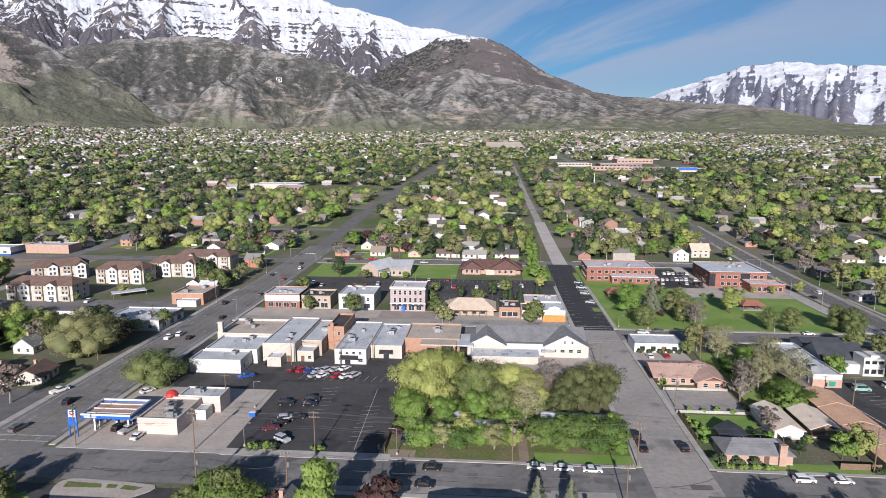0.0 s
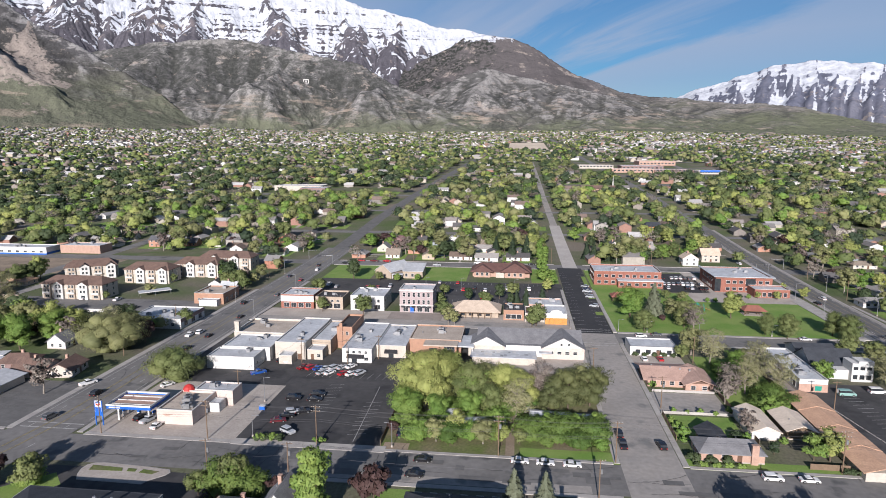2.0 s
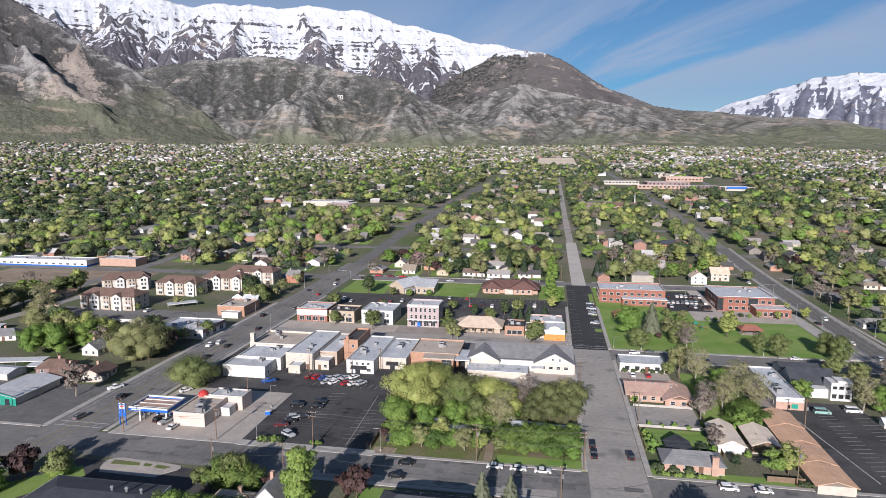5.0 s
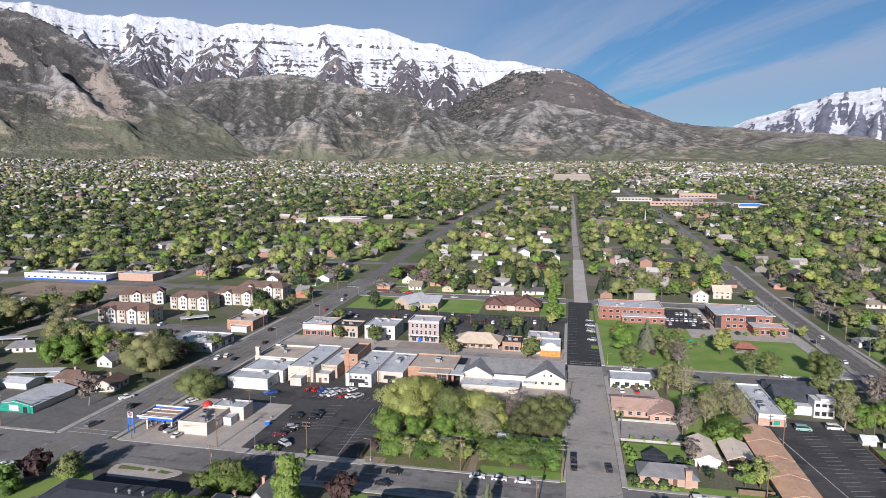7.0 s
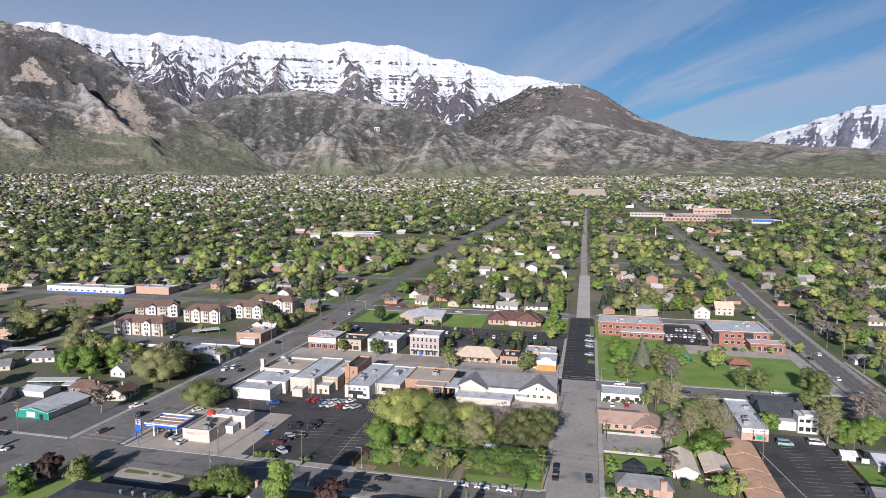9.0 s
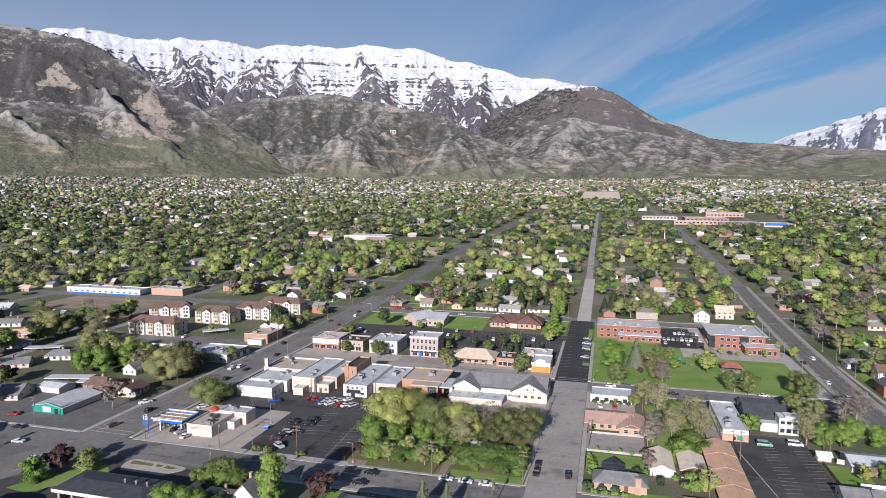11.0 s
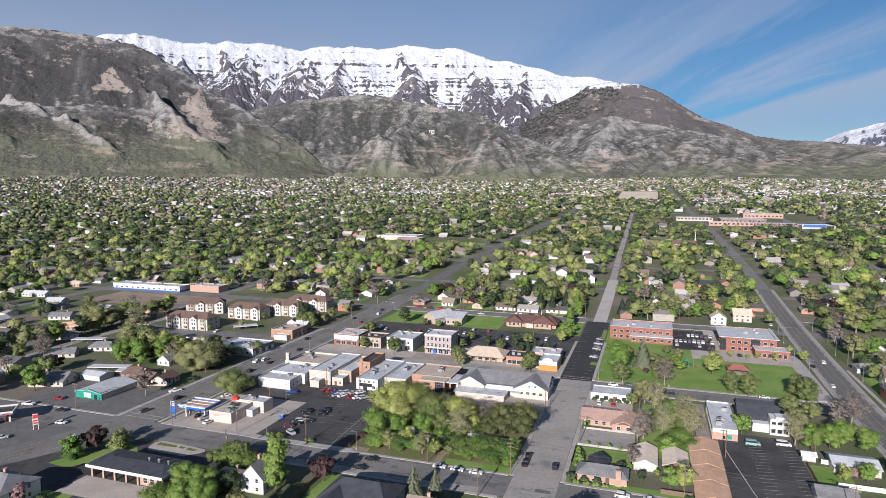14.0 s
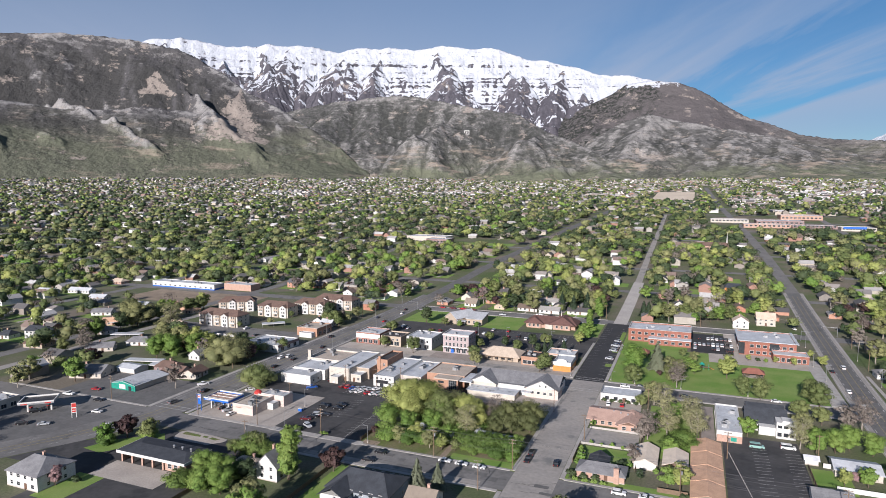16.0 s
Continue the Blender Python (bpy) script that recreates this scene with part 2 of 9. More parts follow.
M_HWALL = palette("house_siding", WALLS)
M_HROOF = palette("house_shingles", ROOFS, 0.9, 4.0, 0.35)
M_FWALL = palette("far_house_walls", [(0.60, 0.59, 0.56), (0.68, 0.67, 0.65), (0.44, 0.39, 0.32), (0.31, 0.18, 0.14), (0.38, 0.35, 0.30), (0.26, 0.23, 0.20), (0.22, 0.20, 0.18), (0.34, 0.32, 0.29)], island=True)
M_FROOF = palette("far_house_roofs", [(0.20, 0.19, 0.185), (0.30, 0.27, 0.25), (0.38, 0.37, 0.36), (0.22, 0.165, 0.14), (0.12, 0.115, 0.115), (0.50, 0.49, 0.48)], 0.9, island=True)


def leaf_material(name, a, b, island=0.09, hue=0.010):
    m = material(name, a, b, 0.055, 0.7, fine=2.0, fine_amt=0.12, island=island, hue=hue)
    nt = m.node_tree
    p, out = nt.nodes["Principled BSDF"], nt.nodes["Material Output"]
    tr = nt.nodes.new("ShaderNodeBsdfTranslucent")
    nt.links.new(p.inputs["Base Color"].links[0].from_socket, tr.inputs["Color"])
    mx = nt.nodes.new("ShaderNodeMixShader")
    mx.inputs["Fac"].default_value = 0.12
    nt.links.new(p.outputs["BSDF"], mx.inputs[1])
    nt.links.new(tr.outputs["BSDF"], mx.inputs[2])
    nt.links.new(mx.outputs["Shader"], out.inputs["Surface"])
    return m


L_LIME = leaf_material("lime_leaves", (0.304, 0.328, 0.103), (0.207, 0.242, 0.070))
L_BRIGHT = leaf_material("bright_leaves", (0.109, 0.193, 0.037), (0.179, 0.251, 0.060))
L_MID = leaf_material("green_leaves", (0.092, 0.124, 0.041), (0.164, 0.187, 0.068))
L_SHRUB = leaf_material("thicket_leaves", (0.070, 0.125, 0.026), (0.130, 0.185, 0.044))
L_DEEP = leaf_material("deep_olive_leaves", (0.066, 0.080, 0.030), (0.122, 0.132, 0.050))
L_DARK = leaf_material("dark_leaves", (0.030, 0.051, 0.022), (0.066, 0.090, 0.038))
L_OLIVE = leaf_material("olive_buds", (0.230, 0.237, 0.101), (0.145, 0.153, 0.066))
L_BUD = leaf_material("pale_buds", (0.281, 0.276, 0.143), (0.198, 0.195, 0.099))
L_TWIG = leaf_material("bare_twigs", (0.150, 0.122, 0.104), (0.215, 0.186, 0.158))
L_PURPLE = leaf_material("purple_leaves", (0.050, 0.028, 0.028), (0.070, 0.040, 0.036))
L_PINE = leaf_material("conifer_needles", (0.022, 0.040, 0.021), (0.045, 0.066, 0.036))
L_SPRUCE = leaf_material("blue_spruce_needles", (0.120, 0.138, 0.088), (0.165, 0.182, 0.120))
L_PINK = leaf_material("blossom", (0.30, 0.19, 0.19), (0.24, 0.155, 0.15))


# ---- builders ----
def ground_z(y, x=0.0):
    """The valley floor is level through the town and climbs towards the foothills, more so in the far west."""
    k = 60.0
    x = np.asarray(x, float)
    reach = np.asarray(y, float) + 0.9 * np.maximum(0.0, -x - 720.0) - 0.3 * np.maximum(0.0, x - 520.0)
    return np.maximum(0.0, 0.058 * k * np.logaddexp(0.0, (reach - 430.0) / k) - 0.35)


def gz(y, x=0.0):
    return float(ground_z(y, x))


class Geo:
    """Collects vertices and faces of one mesh."""

    def __init__(self):
        self.v, self.f = [], []

    def face(self, *pts):
        n = len(self.v)
        self.v.extend(tuple(p) for p in pts)
        self.f.append(tuple(range(n, n + len(pts))))
        return self

    def box(self, x0, y0, z0, x1, y1, z1):
        n = len(self.v)
        self.v.extend([(x0, y0, z0), (x1, y0, z0), (x1, y1, z0), (x0, y1, z0), (x0, y0, z1), (x1, y0, z1), (x1, y1, z1), (x0, y1, z1)])
        self.f.extend(tuple(n + i for i in q) for q in ((0, 3, 2, 1), (4, 5, 6, 7), (0, 1, 5, 4), (1, 2, 6, 5), (2, 3, 7, 6), (3, 0, 4, 7)))
        return self

    def prism(self, pts, z0, z1):
        """An upright prism over a plan polygon, counter-clockwise."""
        n, k = len(self.v), len(pts)
        self.v.extend((x, y, z0) for x, y in pts)
        self.v.extend((x, y, z1) for x, y in pts)
        self.f.append(tuple(range(n + k - 1, n - 1, -1)))
        self.f.append(tuple(range(n + k, n + 2 * k)))
        self.f.extend((n + i, n + (i + 1) % k, n + k + (i + 1) % k, n + k + i) for i in range(k))
        return self

    def side(self, pts, y0, y1):
        """A profile in x, z drawn out along y."""
        n, k = len(self.v), len(pts)
        self.v.extend((x, y0, z) for x, z in pts)
        self.v.extend((x, y1, z) for x, z in pts)
        self.f.append(tuple(range(n, n + k)))
        self.f.append(tuple(range(n + 2 * k - 1, n + k - 1, -1)))
        self.f.extend((n + (i + 1) % k, n + i, n + k + i, n + k + (i + 1) % k) for i in range(k))
        return self

    def tube(self, p, q, r0, r1, sides=6):
        p, q = Vector(p), Vector(q)
        d = (q - p).normalized()
        a = d.orthogonal().normalized()
        b = d.cross(a)
        n = len(self.v)
        for c, r in ((p, r0), (q, r1)):
            for i in range(sides):
                t = 2 * math.pi * i / sides
                self.v.append(tuple(c + r * (math.cos(t) * a + math.sin(t) * b)))
        self.f.extend((n + i, n + (i + 1) % sides, n + sides + (i + 1) % sides, n + sides + i) for i in range(sides))
        self.f.append(tuple(range(n + sides, n + 2 * sides)))
        return self

    def mesh(self, name, mat):
        me = bpy.data.meshes.new(name)
        me.from_pydata(self.v, [], self.f)
        me.materials.append(mat)
        return me


def array_mesh(name, verts, faces, mat, smooth=False):
    """A mesh from numpy arrays; faces all of one size."""
    me = bpy.data.meshes.new(name)
    k = faces.shape[1]
    me.vertices.add(len(verts))
    me.vertices.foreach_set("co", np.ascontiguousarray(verts, np.float32).ravel())
    me.loops.add(faces.size)
    me.loops.foreach_set("vertex_index", np.ascontiguousarray(faces, np.int32).ravel())
    me.polygons.add(len(faces))
    me.polygons.foreach_set("loop_start", np.arange(0, faces.size, k, dtype=np.int32))
    if smooth:
        me.polygons.foreach_set("use_smooth", np.ones(len(faces), bool))
    me.update(calc_edges=True)
    me.materials.append(mat)
    return me


def part(name, geo, mat, parent, label="", at=None):
    me = geo.mesh(name, mat) if isinstance(geo, Geo) else geo
    ob = new(name, me)
    ob.parent = parent
    if at is not None:
        ob.location = at
    return tagged(ob, label)


def thing(name, label, category, x, y, z=None, turn=0.0, group="", kind=""):
    ob = new(name)
    ob.empty_display_size = 0.5
    ob.matrix_basis = pose(x, y, gz(y) if z is None else z, 0, 0, turn)
    return tagged(ob, label, category, group, kind)


def structure(name, geo, mat, label, category="ground"):
    me = geo.mesh(name, mat) if isinstance(geo, Geo) else geo
    return tagged(new(name, me), label, category, kind="structure")


MESHES = {}


def shared(key, build):
    if key not in MESHES:
        MESHES[key] = build()
    return MESHES[key]


# ---- ground, roads ----
def sheet(xs, ys, mat, name, lift=0.0):
    X, Y = np.meshgrid(xs, ys)
    V = np.stack([X, Y, ground_z(Y, X) + lift], -1).reshape(-1, 3)
    nx, ny = len(xs), len(ys)
    i = (np.arange(ny - 1)[:, None] * nx + np.arange(nx - 1)).ravel()
    return array_mesh(name, V, np.stack([i, i + 1, i + 1 + nx, i + nx], 1), mat, True)


structure("ground", sheet(np.r_[-5500, -4000, -3000, np.arange(-2400, 2401, 120.0), 3000, 4500], np.r_[-2500, -600, np.arange(-200, 3600, 20.0)], M_GROUND, "ground"),
          "wide valley floor of yards, dry grass and soil", "ground")


def ribbon(name, centre, width, mat, label, lift, category="road"):
    """A road strip along a polyline of (x, y), draped on the ground."""
    c = np.array(centre, float)
    ys = np.unique(np.r_[c[:, 1], np.arange(c[0, 1], c[-1, 1], 20.0)])
    xs = np.interp(ys, c[:, 1], c[:, 0])
    V = np.concatenate([np.stack([xs + s * width / 2, ys, ground_z(ys) + lift], 1) for s in (-1, 1)])
    n = len(ys)
    i = np.arange(n - 1)
    return structure(name, array_mesh(name, V, np.stack([i, i + n, i + n + 1, i + 1], 1), mat), label, category)


def cross_street(name, y, x0, x1, width, mat, label, lift=0.06):
    g = Geo()
    za, zb = gz(y - width / 2) + lift, gz(y + width / 2) + lift
    g.face((x0, y - width / 2, za), (x1, y - width / 2, za), (x1, y + width / 2, zb), (x0, y + width / 2, zb))
    return structure(name, g, mat, label, "road")


MAIN = [(-470, -300), (-215, 0), (-175, 45), (-152, 80), (-138.5, 103), (-127, 128), (-124, 150), (-124, 330), (-124, 450), (-125, 590), (-117, 750), (-101, 990), (-76, 1325)]
THIRD = [(170, -400), (170, 250), (173, 381), (176, 555), (174, 756), (167, 988), (150, 1344), (136, 1807), (125, 2200)]


def main_x(y):
    return float(np.interp(y, [p[1] for p in MAIN], [p[0] for p in MAIN]))


def third_x(y):
    return float(np.interp(y, [p[1] for p in THIRD], [p[0] for p in THIRD]))


ribbon("main_road_far", [(-124, 440), *MAIN[9:]], 12.0, M_ASPH_PATCH, "dark asphalt road running off between trees", 0.07)
ribbon("main_road", MAIN[:9], 20.5, M_ASPH_OLD, "wide worn grey asphalt main road with lane lines", 0.10)
ribbon("side_road", [(45.5, -400), (45.5, 256)], 15.5, M_ASPH_PALE, "pale worn asphalt side street", 0.09)
ribbon("side_road_fresh", [(45.2, 256), (45.2, 396)], 15.5, M_ASPH_NEW, "freshly laid black asphalt street", 0.08)
ribbon("side_road_distant", [(45.0, 560), (43, 736), (42, 1000), (40, 1250)], 6.5, M_ASPH_PALE, "pale residential street running off between trees", 0.06)
ribbon("side_road_far", [(46, 396), (45.5, 565)], 9.5, M_ASPH_BLEACHED, "pale worn asphalt residential street", 0.07)
ribbon("third_road_far", [p for p in THIRD if p[1] > 540], 11.0, M_ASPH_OLD, "grey avenue running towards the hills", 0.08)
ribbon("third_road", [p for p in THIRD if p[1] < 700], 16.0, M_ASPH_PALE, "grey asphalt avenue with worn lane lines", 0.10)
ribbon("third_road_lanes", [(170, 60), *[p for p in THIRD if 200 < p[1] < 700]], 10.5, M_ASPH_PATCH, "darker resurfaced lanes of the avenue", 0.115)
cross_street("front_street", 134.3, -420, 400, 14.5, M_ASPH_OLD, "grey patched asphalt street")
cross_street("center_street", 250.5, -118, 240, 13.5, M_ASPH_OLD, "grey asphalt shopping street")
cross_street("third_street", 399.0, -460, 420, 13.0, M_ASPH_OLD, "grey asphalt street beyond the churches")
FAR_CROSS = [520, 640, 760, 880, 1000, 1130, 1260, 1400]
for yy in FAR_CROSS:
    cross_street("cross_street_%d" % FAR_CROSS.index(yy), yy, -700, 500, 10.0, M_ASPH_OLD, "grey residential street between trees")
cross_street("back_street", 20.0, -420, 400, 14.0, M_ASPH_OLD, "grey asphalt street")
ribbon("west_road", [(-290, -100), (-290, 1400)], 10.0, M_ASPH_OLD, "grey residential street", 0.075)
ribbon("west_road_2", [(-420, -100), (-420, 1400)], 10.0, M_ASPH_OLD, "grey residential street", 0.075)
ribbon("east_road", [(300, -100), (300, 1400)], 10.0, M_ASPH_OLD, "grey residential street", 0.075)


ribbon("west_lane", [(-261, 150), (-261.5, 196), (-266.5, 240), (-265.5, 262), (-264, 330)], 7.5, M_ASPH_PALE, "pale concrete lane between west-side houses", 0.085)
ribbon("south_gutter_lane", [(-6, 127.2), (-6, 130.4)], 70, M_ASPH_PALE, "pale worn concrete strip along the street", 0.075)


# paved areas: x0, y0, x1, y1, material, lift
def pad(name, x0, y0, x1, y1, mat, label, lift=0.03, category="pavement"):
    ys = np.unique(np.r_[y0, np.arange(math.ceil(y0 / 20) * 20, y1, 20), y1])
    return structure(name, sheet(np.array([x0, x1], float), ys, mat, name, lift), label, category)


def slab(name, x0, y0, x1, y1, mat, label, h=0.16, category="pavement"):
    """A raised pavement with a kerb face."""
    g = Geo().box(x0, y0, -0.3, x1, y1, h)
    ob = structure(name, g, mat, label, category)
    ob.location.z = gz((y0 + y1) / 2)
    return ob


pad("station_apron", -111, 142.2, -67, 183, M_CONCRETE, "pale concrete forecourt of the fuel station", 0.05)
pad("parking_lot", -67, 142.6, -26, 222, M_ASPH_LOT, "dark asphalt parking lot with white stall lines", 0.045)
pad("rear_yard", -112, 181, -66.5, 232, M_ASPH_LOT, "dark asphalt yard behind the shops", 0.04)
pad("alley", -32, 212, -4, 243, M_ASPH_LOT, "dark asphalt alley beside the hall", 0.035)
pad("hall_forecourt", -4, 205, 37.5, 243, M_CONCRETE, "pale concrete yard of the hall", 0.03)
pad("plaza_parking", -112, 257.4, 37, 268, M_ASPH_PALE, "pale asphalt parking strip before the shops", 0.03)
pad("plaza_pavement", -112, 268.05, 37, 282, M_CONCRETE, "pale concrete pavement before the shops", 0.034)
pad("plaza_brick_band", -50, 268.1, -24, 280, M_BRICKPAVE, "brick-paved forecourt band", 0.04)
pad("church_lot", -40, 300, 37, 350, M_ASPH_LOT, "black asphalt church parking lot", 0.04)
pad("church_lot_west", -108, 318, -40, 352, M_ASPH_LOT, "black asphalt parking lot", 0.038)
pad("church_lawn", -52, 352, -19, 390, M_GRASS, "green mown church lawn", 0.03)
pad("corner_lawn", -108, 352, -78, 392, M_GRASS, "green corner lawn", 0.03)
pad("church_lawn_east", 20, 352, 36, 391, M_GRASS, "green lawn strip", 0.03)
pad("park_lawn", 54, 259.5, 156, 336, M_GRASS, "mown green park lawn", 0.03)
pad("civic_drive_apron", 114, 338, 121.5, 391, M_CONCRETE, "pale concrete drive beside the brick hall", 0.05)
pad("civic_lawn", 54, 336, 92, 391, M_GRASS, "green lawn round the brick office", 0.028)
pad("civic_lot", 94, 338, 118, 386, M_ASPH_NEW, "black asphalt civic parking lot", 0.05)
pad("civic_plaza", 104, 318, 160, 342, M_CONCRETE, "pale concrete plaza before the brick hall", 0.045)
pad("civic_drive", 118, 342, 122, 388, M_CONCRETE, "pale concrete driveway", 0.045)
pad("east_lawn", 134, 166, 146, 184, M_GRASS, "green back lawn", 0.03)
pad("brick_walk", 98.9, 198, 104, 238, M_BRICKPAVE, "brick-paved walk", 0.03)
pad("east_lot", 106.5, 128, 133.4, 206, M_ASPH_LOT, "black asphalt parking lot with white stall lines", 0.045)
pad("motor_court", 54.5, 176, 76, 192, M_ASPH_PALE, "grey paved yard behind the clinic", 0.04)
pad("clinic_front", 53.5, 214, 74, 229, M_CONCRETE, "concrete parking strip", 0.04)
pad("grey_house_lawn", 55, 158, 75, 174, M_GRASS, "green back lawn", 0.03)
pad("grey_house_front", 55, 141.5, 92, 147, M_GRASS, "green front lawn", 0.03)
pad("east_garden", 78, 172, 98, 230, M_GRASS, "tall green garden grass", 0.03)
pad("orchard_floor", -25.5, 142, 37, 205, M_MEADOW, "rough grass under the trees", 0.02)
pad("orchard_path", 8.2, 142.6, 10.6, 170, M_DIRT, "bare earth driveway between the hedges", 0.035)
pad("orchard_dirt", -25, 142.8, -18, 147, M_DIRT, "bare earth by the lot", 0.032)
pad("orchard_verge", 12, 141.8, 37.5, 148, M_GRASS, "green verge", 0.03)
pad("fire_yard", -108, 60, -58, 125, M_ASPH_LOT, "dark asphalt fire station yard", 0.04)
pad("fire_apron", -100, 84, -70, 96, M_CONCRETE, "concrete apron before the fire station", 0.05)
pad("south_lawn", -22, 60, -14, 124, M_GRASS, "green lawn beside the dark-roofed house", 0.03)
ISLE = [(-95.9, 119.2), (-79.4, 119.0), (-78.4, 120.8), (-75.9, 123.2), (-75.4, 124.6), (-76.2, 125.8), (-82, 126.5), (-94.6, 127.2), (-96.6, 126.8), (-98, 125.6), (-98.2, 123.8), (-97.4, 121.4)]
structure("corner_island", Geo().prism(ISLE, -0.3, 0.17), M_CONCRETE, "pale concrete corner island with planting beds", "pavement")
structure("island_kerb", Geo().prism([(-87 + (x + 87) * 1.035, 123 + (y - 123) * 1.07) for x, y in ISLE], -0.3, 0.12), M_KERB, "worn grey concrete kerb of the island", "kerb")
for bed in ([(-96.2, 123.4), (-87.4, 123.8), (-88.2, 125.3), (-96.6, 125.8)], [(-86.2, 123.8), (-84.0, 123.9), (-84.2, 125.2), (-86.6, 125.3)], [(-82.8, 123.6), (-79.2, 123.2), (-77.9, 124.6), (-82.5, 125.2)]):
    structure("island_planting", Geo().prism(bed, 0.0, 0.22), M_MEADOW, "dry grassy planting bed in the island", "planting bed")
verge = Geo().face(*((x, y, 0.055) for x, y in ((-121.5, 99.0), (-112.0, 98.0), (-98.5, 116.5), (-103.5, 121.5), (-117.5, 108.5))))
structure("corner_verge", verge, M_GRASS, "green wedge of lawn at the corner", "lawn")
yard_w = Geo().face(*((x, y, 0.034) for x, y in ((-140, 82), (-104, 84), (-98, 101), (-98, 121), (-108, 121), (-128, 104))))
structure("station_side_yard", yard_w, M_ASPH_LOT, "dark asphalt yard beside the fire station", "pavement")
pad("side_garden", -104, 66, -92, 84, M_GRASS, "green garden beside the white house", 0.05)
# forecourt and shop lot: shade is put in as a darker asphalt colour
pad("west_forecourt", -200, 100, -152, 141, M_ASPH_PATCH, "worn asphalt forecourt, colour darkened for shade", 0.033)
west_lot = Geo().face(*((x, y, 0.028) for x, y in ((-210, 60), (-163, 60), (-150, 84), (-137, 106), (-126, 129), (-126, 141), (-210, 141))))
structure("west_corner_paving", west_lot, M_ASPH_PATCH, "worn grey asphalt corner of the main road", "pavement")
pad("green_shop_lot", -196, 138, -136, 178, M_ASPH_PATCH, "worn asphalt lot, colour darkened for shade", 0.035)
pad("townhouse_lot", -262, 268, -150, 290, M_ASPH_OLD, "worn asphalt parking drive", 0.035)
pad("townhouse_rear_lot", -390, 345, -262, 392, M_DIRT, "bare pale gravel lot", 0.03)
pad("school_field", -225, 730, -140, 790, M_GRASS, "school sports field", 0.05)
pad("street_island", 49.5, 286, 53, 292, M_GRASS, "small green parking island", 0.16)
pad("street_island", 49.5, 318, 53, 323, M_GRASS, "small green parking island", 0.16)
pad("street_island", 50.5, 345, 53, 372, M_GRASS, "long green parking island", 0.16)
pad("tan_field", -12, 1640, 92, 1960, M_TANFIELD, "bare tan earth field", 0.2)

# kerbs and sidewalks
for x0, x1, y0, y1 in ((-113.8, -112, 259, 392), (-113.8, -112, 142.6, 243), (-136.5, -134.2, 142.6, 392), (36.2, 37.7, 142.4, 243), (53.4, 55, 142.4, 243),
                       (35.6, 37.2, 258, 391), (53.2, 54.8, 258, 391), (154.5, 161.5, 259, 391), (180.3, 182, 142, 391),
                       (36.2, 37.7, 30, 126), (53.4, 55, 30, 126)):
    slab("pavement", x0, y0, x1, y1, M_KERB, "raised concrete sidewalk with a kerb")
for x0, x1, y0, y1 in ((-111, -67, 141.4, 143.2), (-67, -24, 140.9, 144.3), (-24, 36, 141.7, 142.9), (55, 160, 141.7, 143.0), (-60, 36, 125.2, 126.8), (55, 160, 125.2, 126.8), (-230, -136, 141.8, 143.2),
                       (-111, 36, 242.4, 243.9), (55, 160, 242.4, 243.9), (-111, 36, 257.3, 260.5), (55, 156, 257.3, 259.3), (-112, 36, 391, 392.3), (55, 158, 391, 392.3), (-112, 36, 405.8, 407), (55, 160, 405.8, 407)):
    slab("pavement", x0, y0, x1, y1, M_KERB, "raised concrete sidewalk with a kerb")


def dashes(name, x, y0, y1, mat, dash=3.0, gap=9.0, w=0.22, lift=0.13, label="painted lane line", along=None):
    g = Geo()
    y = y0
    while y < y1:
        e = min(y + dash, y1)
        za, zb = gz(y) + lift, gz(e) + lift
        xa, xb = (x, x) if along is None else (along(y) + x, along(e) + x)
        g.face((xa - w / 2, y, za), (xa + w / 2, y, za), (xb + w / 2, e, zb), (xb - w / 2, e, zb))
        y = e + gap
    return structure(name, g, mat, label, "road marking")


for dx in (-5.6, 5.6):
    dashes("lane_line", dx, 0, 440, M_MARK, along=main_x)
for dx in (-2.0, -1.7, 1.7, 2.0):
    dashes("centre_line", dx, 0, 440, M_MARK_Y, 6, 0.3, along=main_x)
for dx in (-1.7, 1.7):
    dashes("centre_line", dx, 60, 540, M_MARK_Y, 30, 1.0, 0.3, 0.17, along=third_x)
for dx in (-7.2, 7.2):
    dashes("edge_line", dx, 60, 540, M_MARK, 30, 1.0, 0.3, 0.17, along=third_x)
for dx in (-4.6, 4.6):
    dashes("lane_line", dx, 60, 540, M_MARK, 3.5, 6.0, 0.3, 0.17, along=third_x)
for dx in (-8.6, 8.6):
    dashes("edge_line", dx, 150, 440, M_MARK, 30, 1.0, along=main_x)
stalls = Geo()
for k in range(9):
    for xs, ys in ((-50.0, 163.0), (-34.0, 150.0)):
        yy = ys + k * 2.75
        stalls.face((xs - 2.6, yy, 0.055), (xs + 2.6, yy + 1.2, 0.055), (xs + 2.6, yy + 1.33, 0.055), (xs - 2.6, yy + 0.13, 0.055))
stalls.face((-33.9, 146, 0.055), (-33.75, 146, 0.055), (-34.9, 186, 0.055), (-35.05, 186, 0.055))
for k in range(13):
    xs = -63 + k * 2.75
    stalls.face((xs, 192, 0.055), (xs + 0.13, 192, 0.055), (xs + 1.2, 197.2, 0.055), (xs + 1.07, 197.2, 0.055))
structure("stall_lines", stalls, M_MARK, "thin white parking stall lines", "road marking")
stalls = Geo()
for k in range(19):
    yy = 145 + 2.7 * k
    for xa, xb in ((116.6, 121.8), (127.8, 133.0)):
        stalls.face((xa, yy, 0.055), (xb, yy + 0.9, 0.055), (xb, yy + 1.05, 0.055), (xa, yy + 0.15, 0.055))
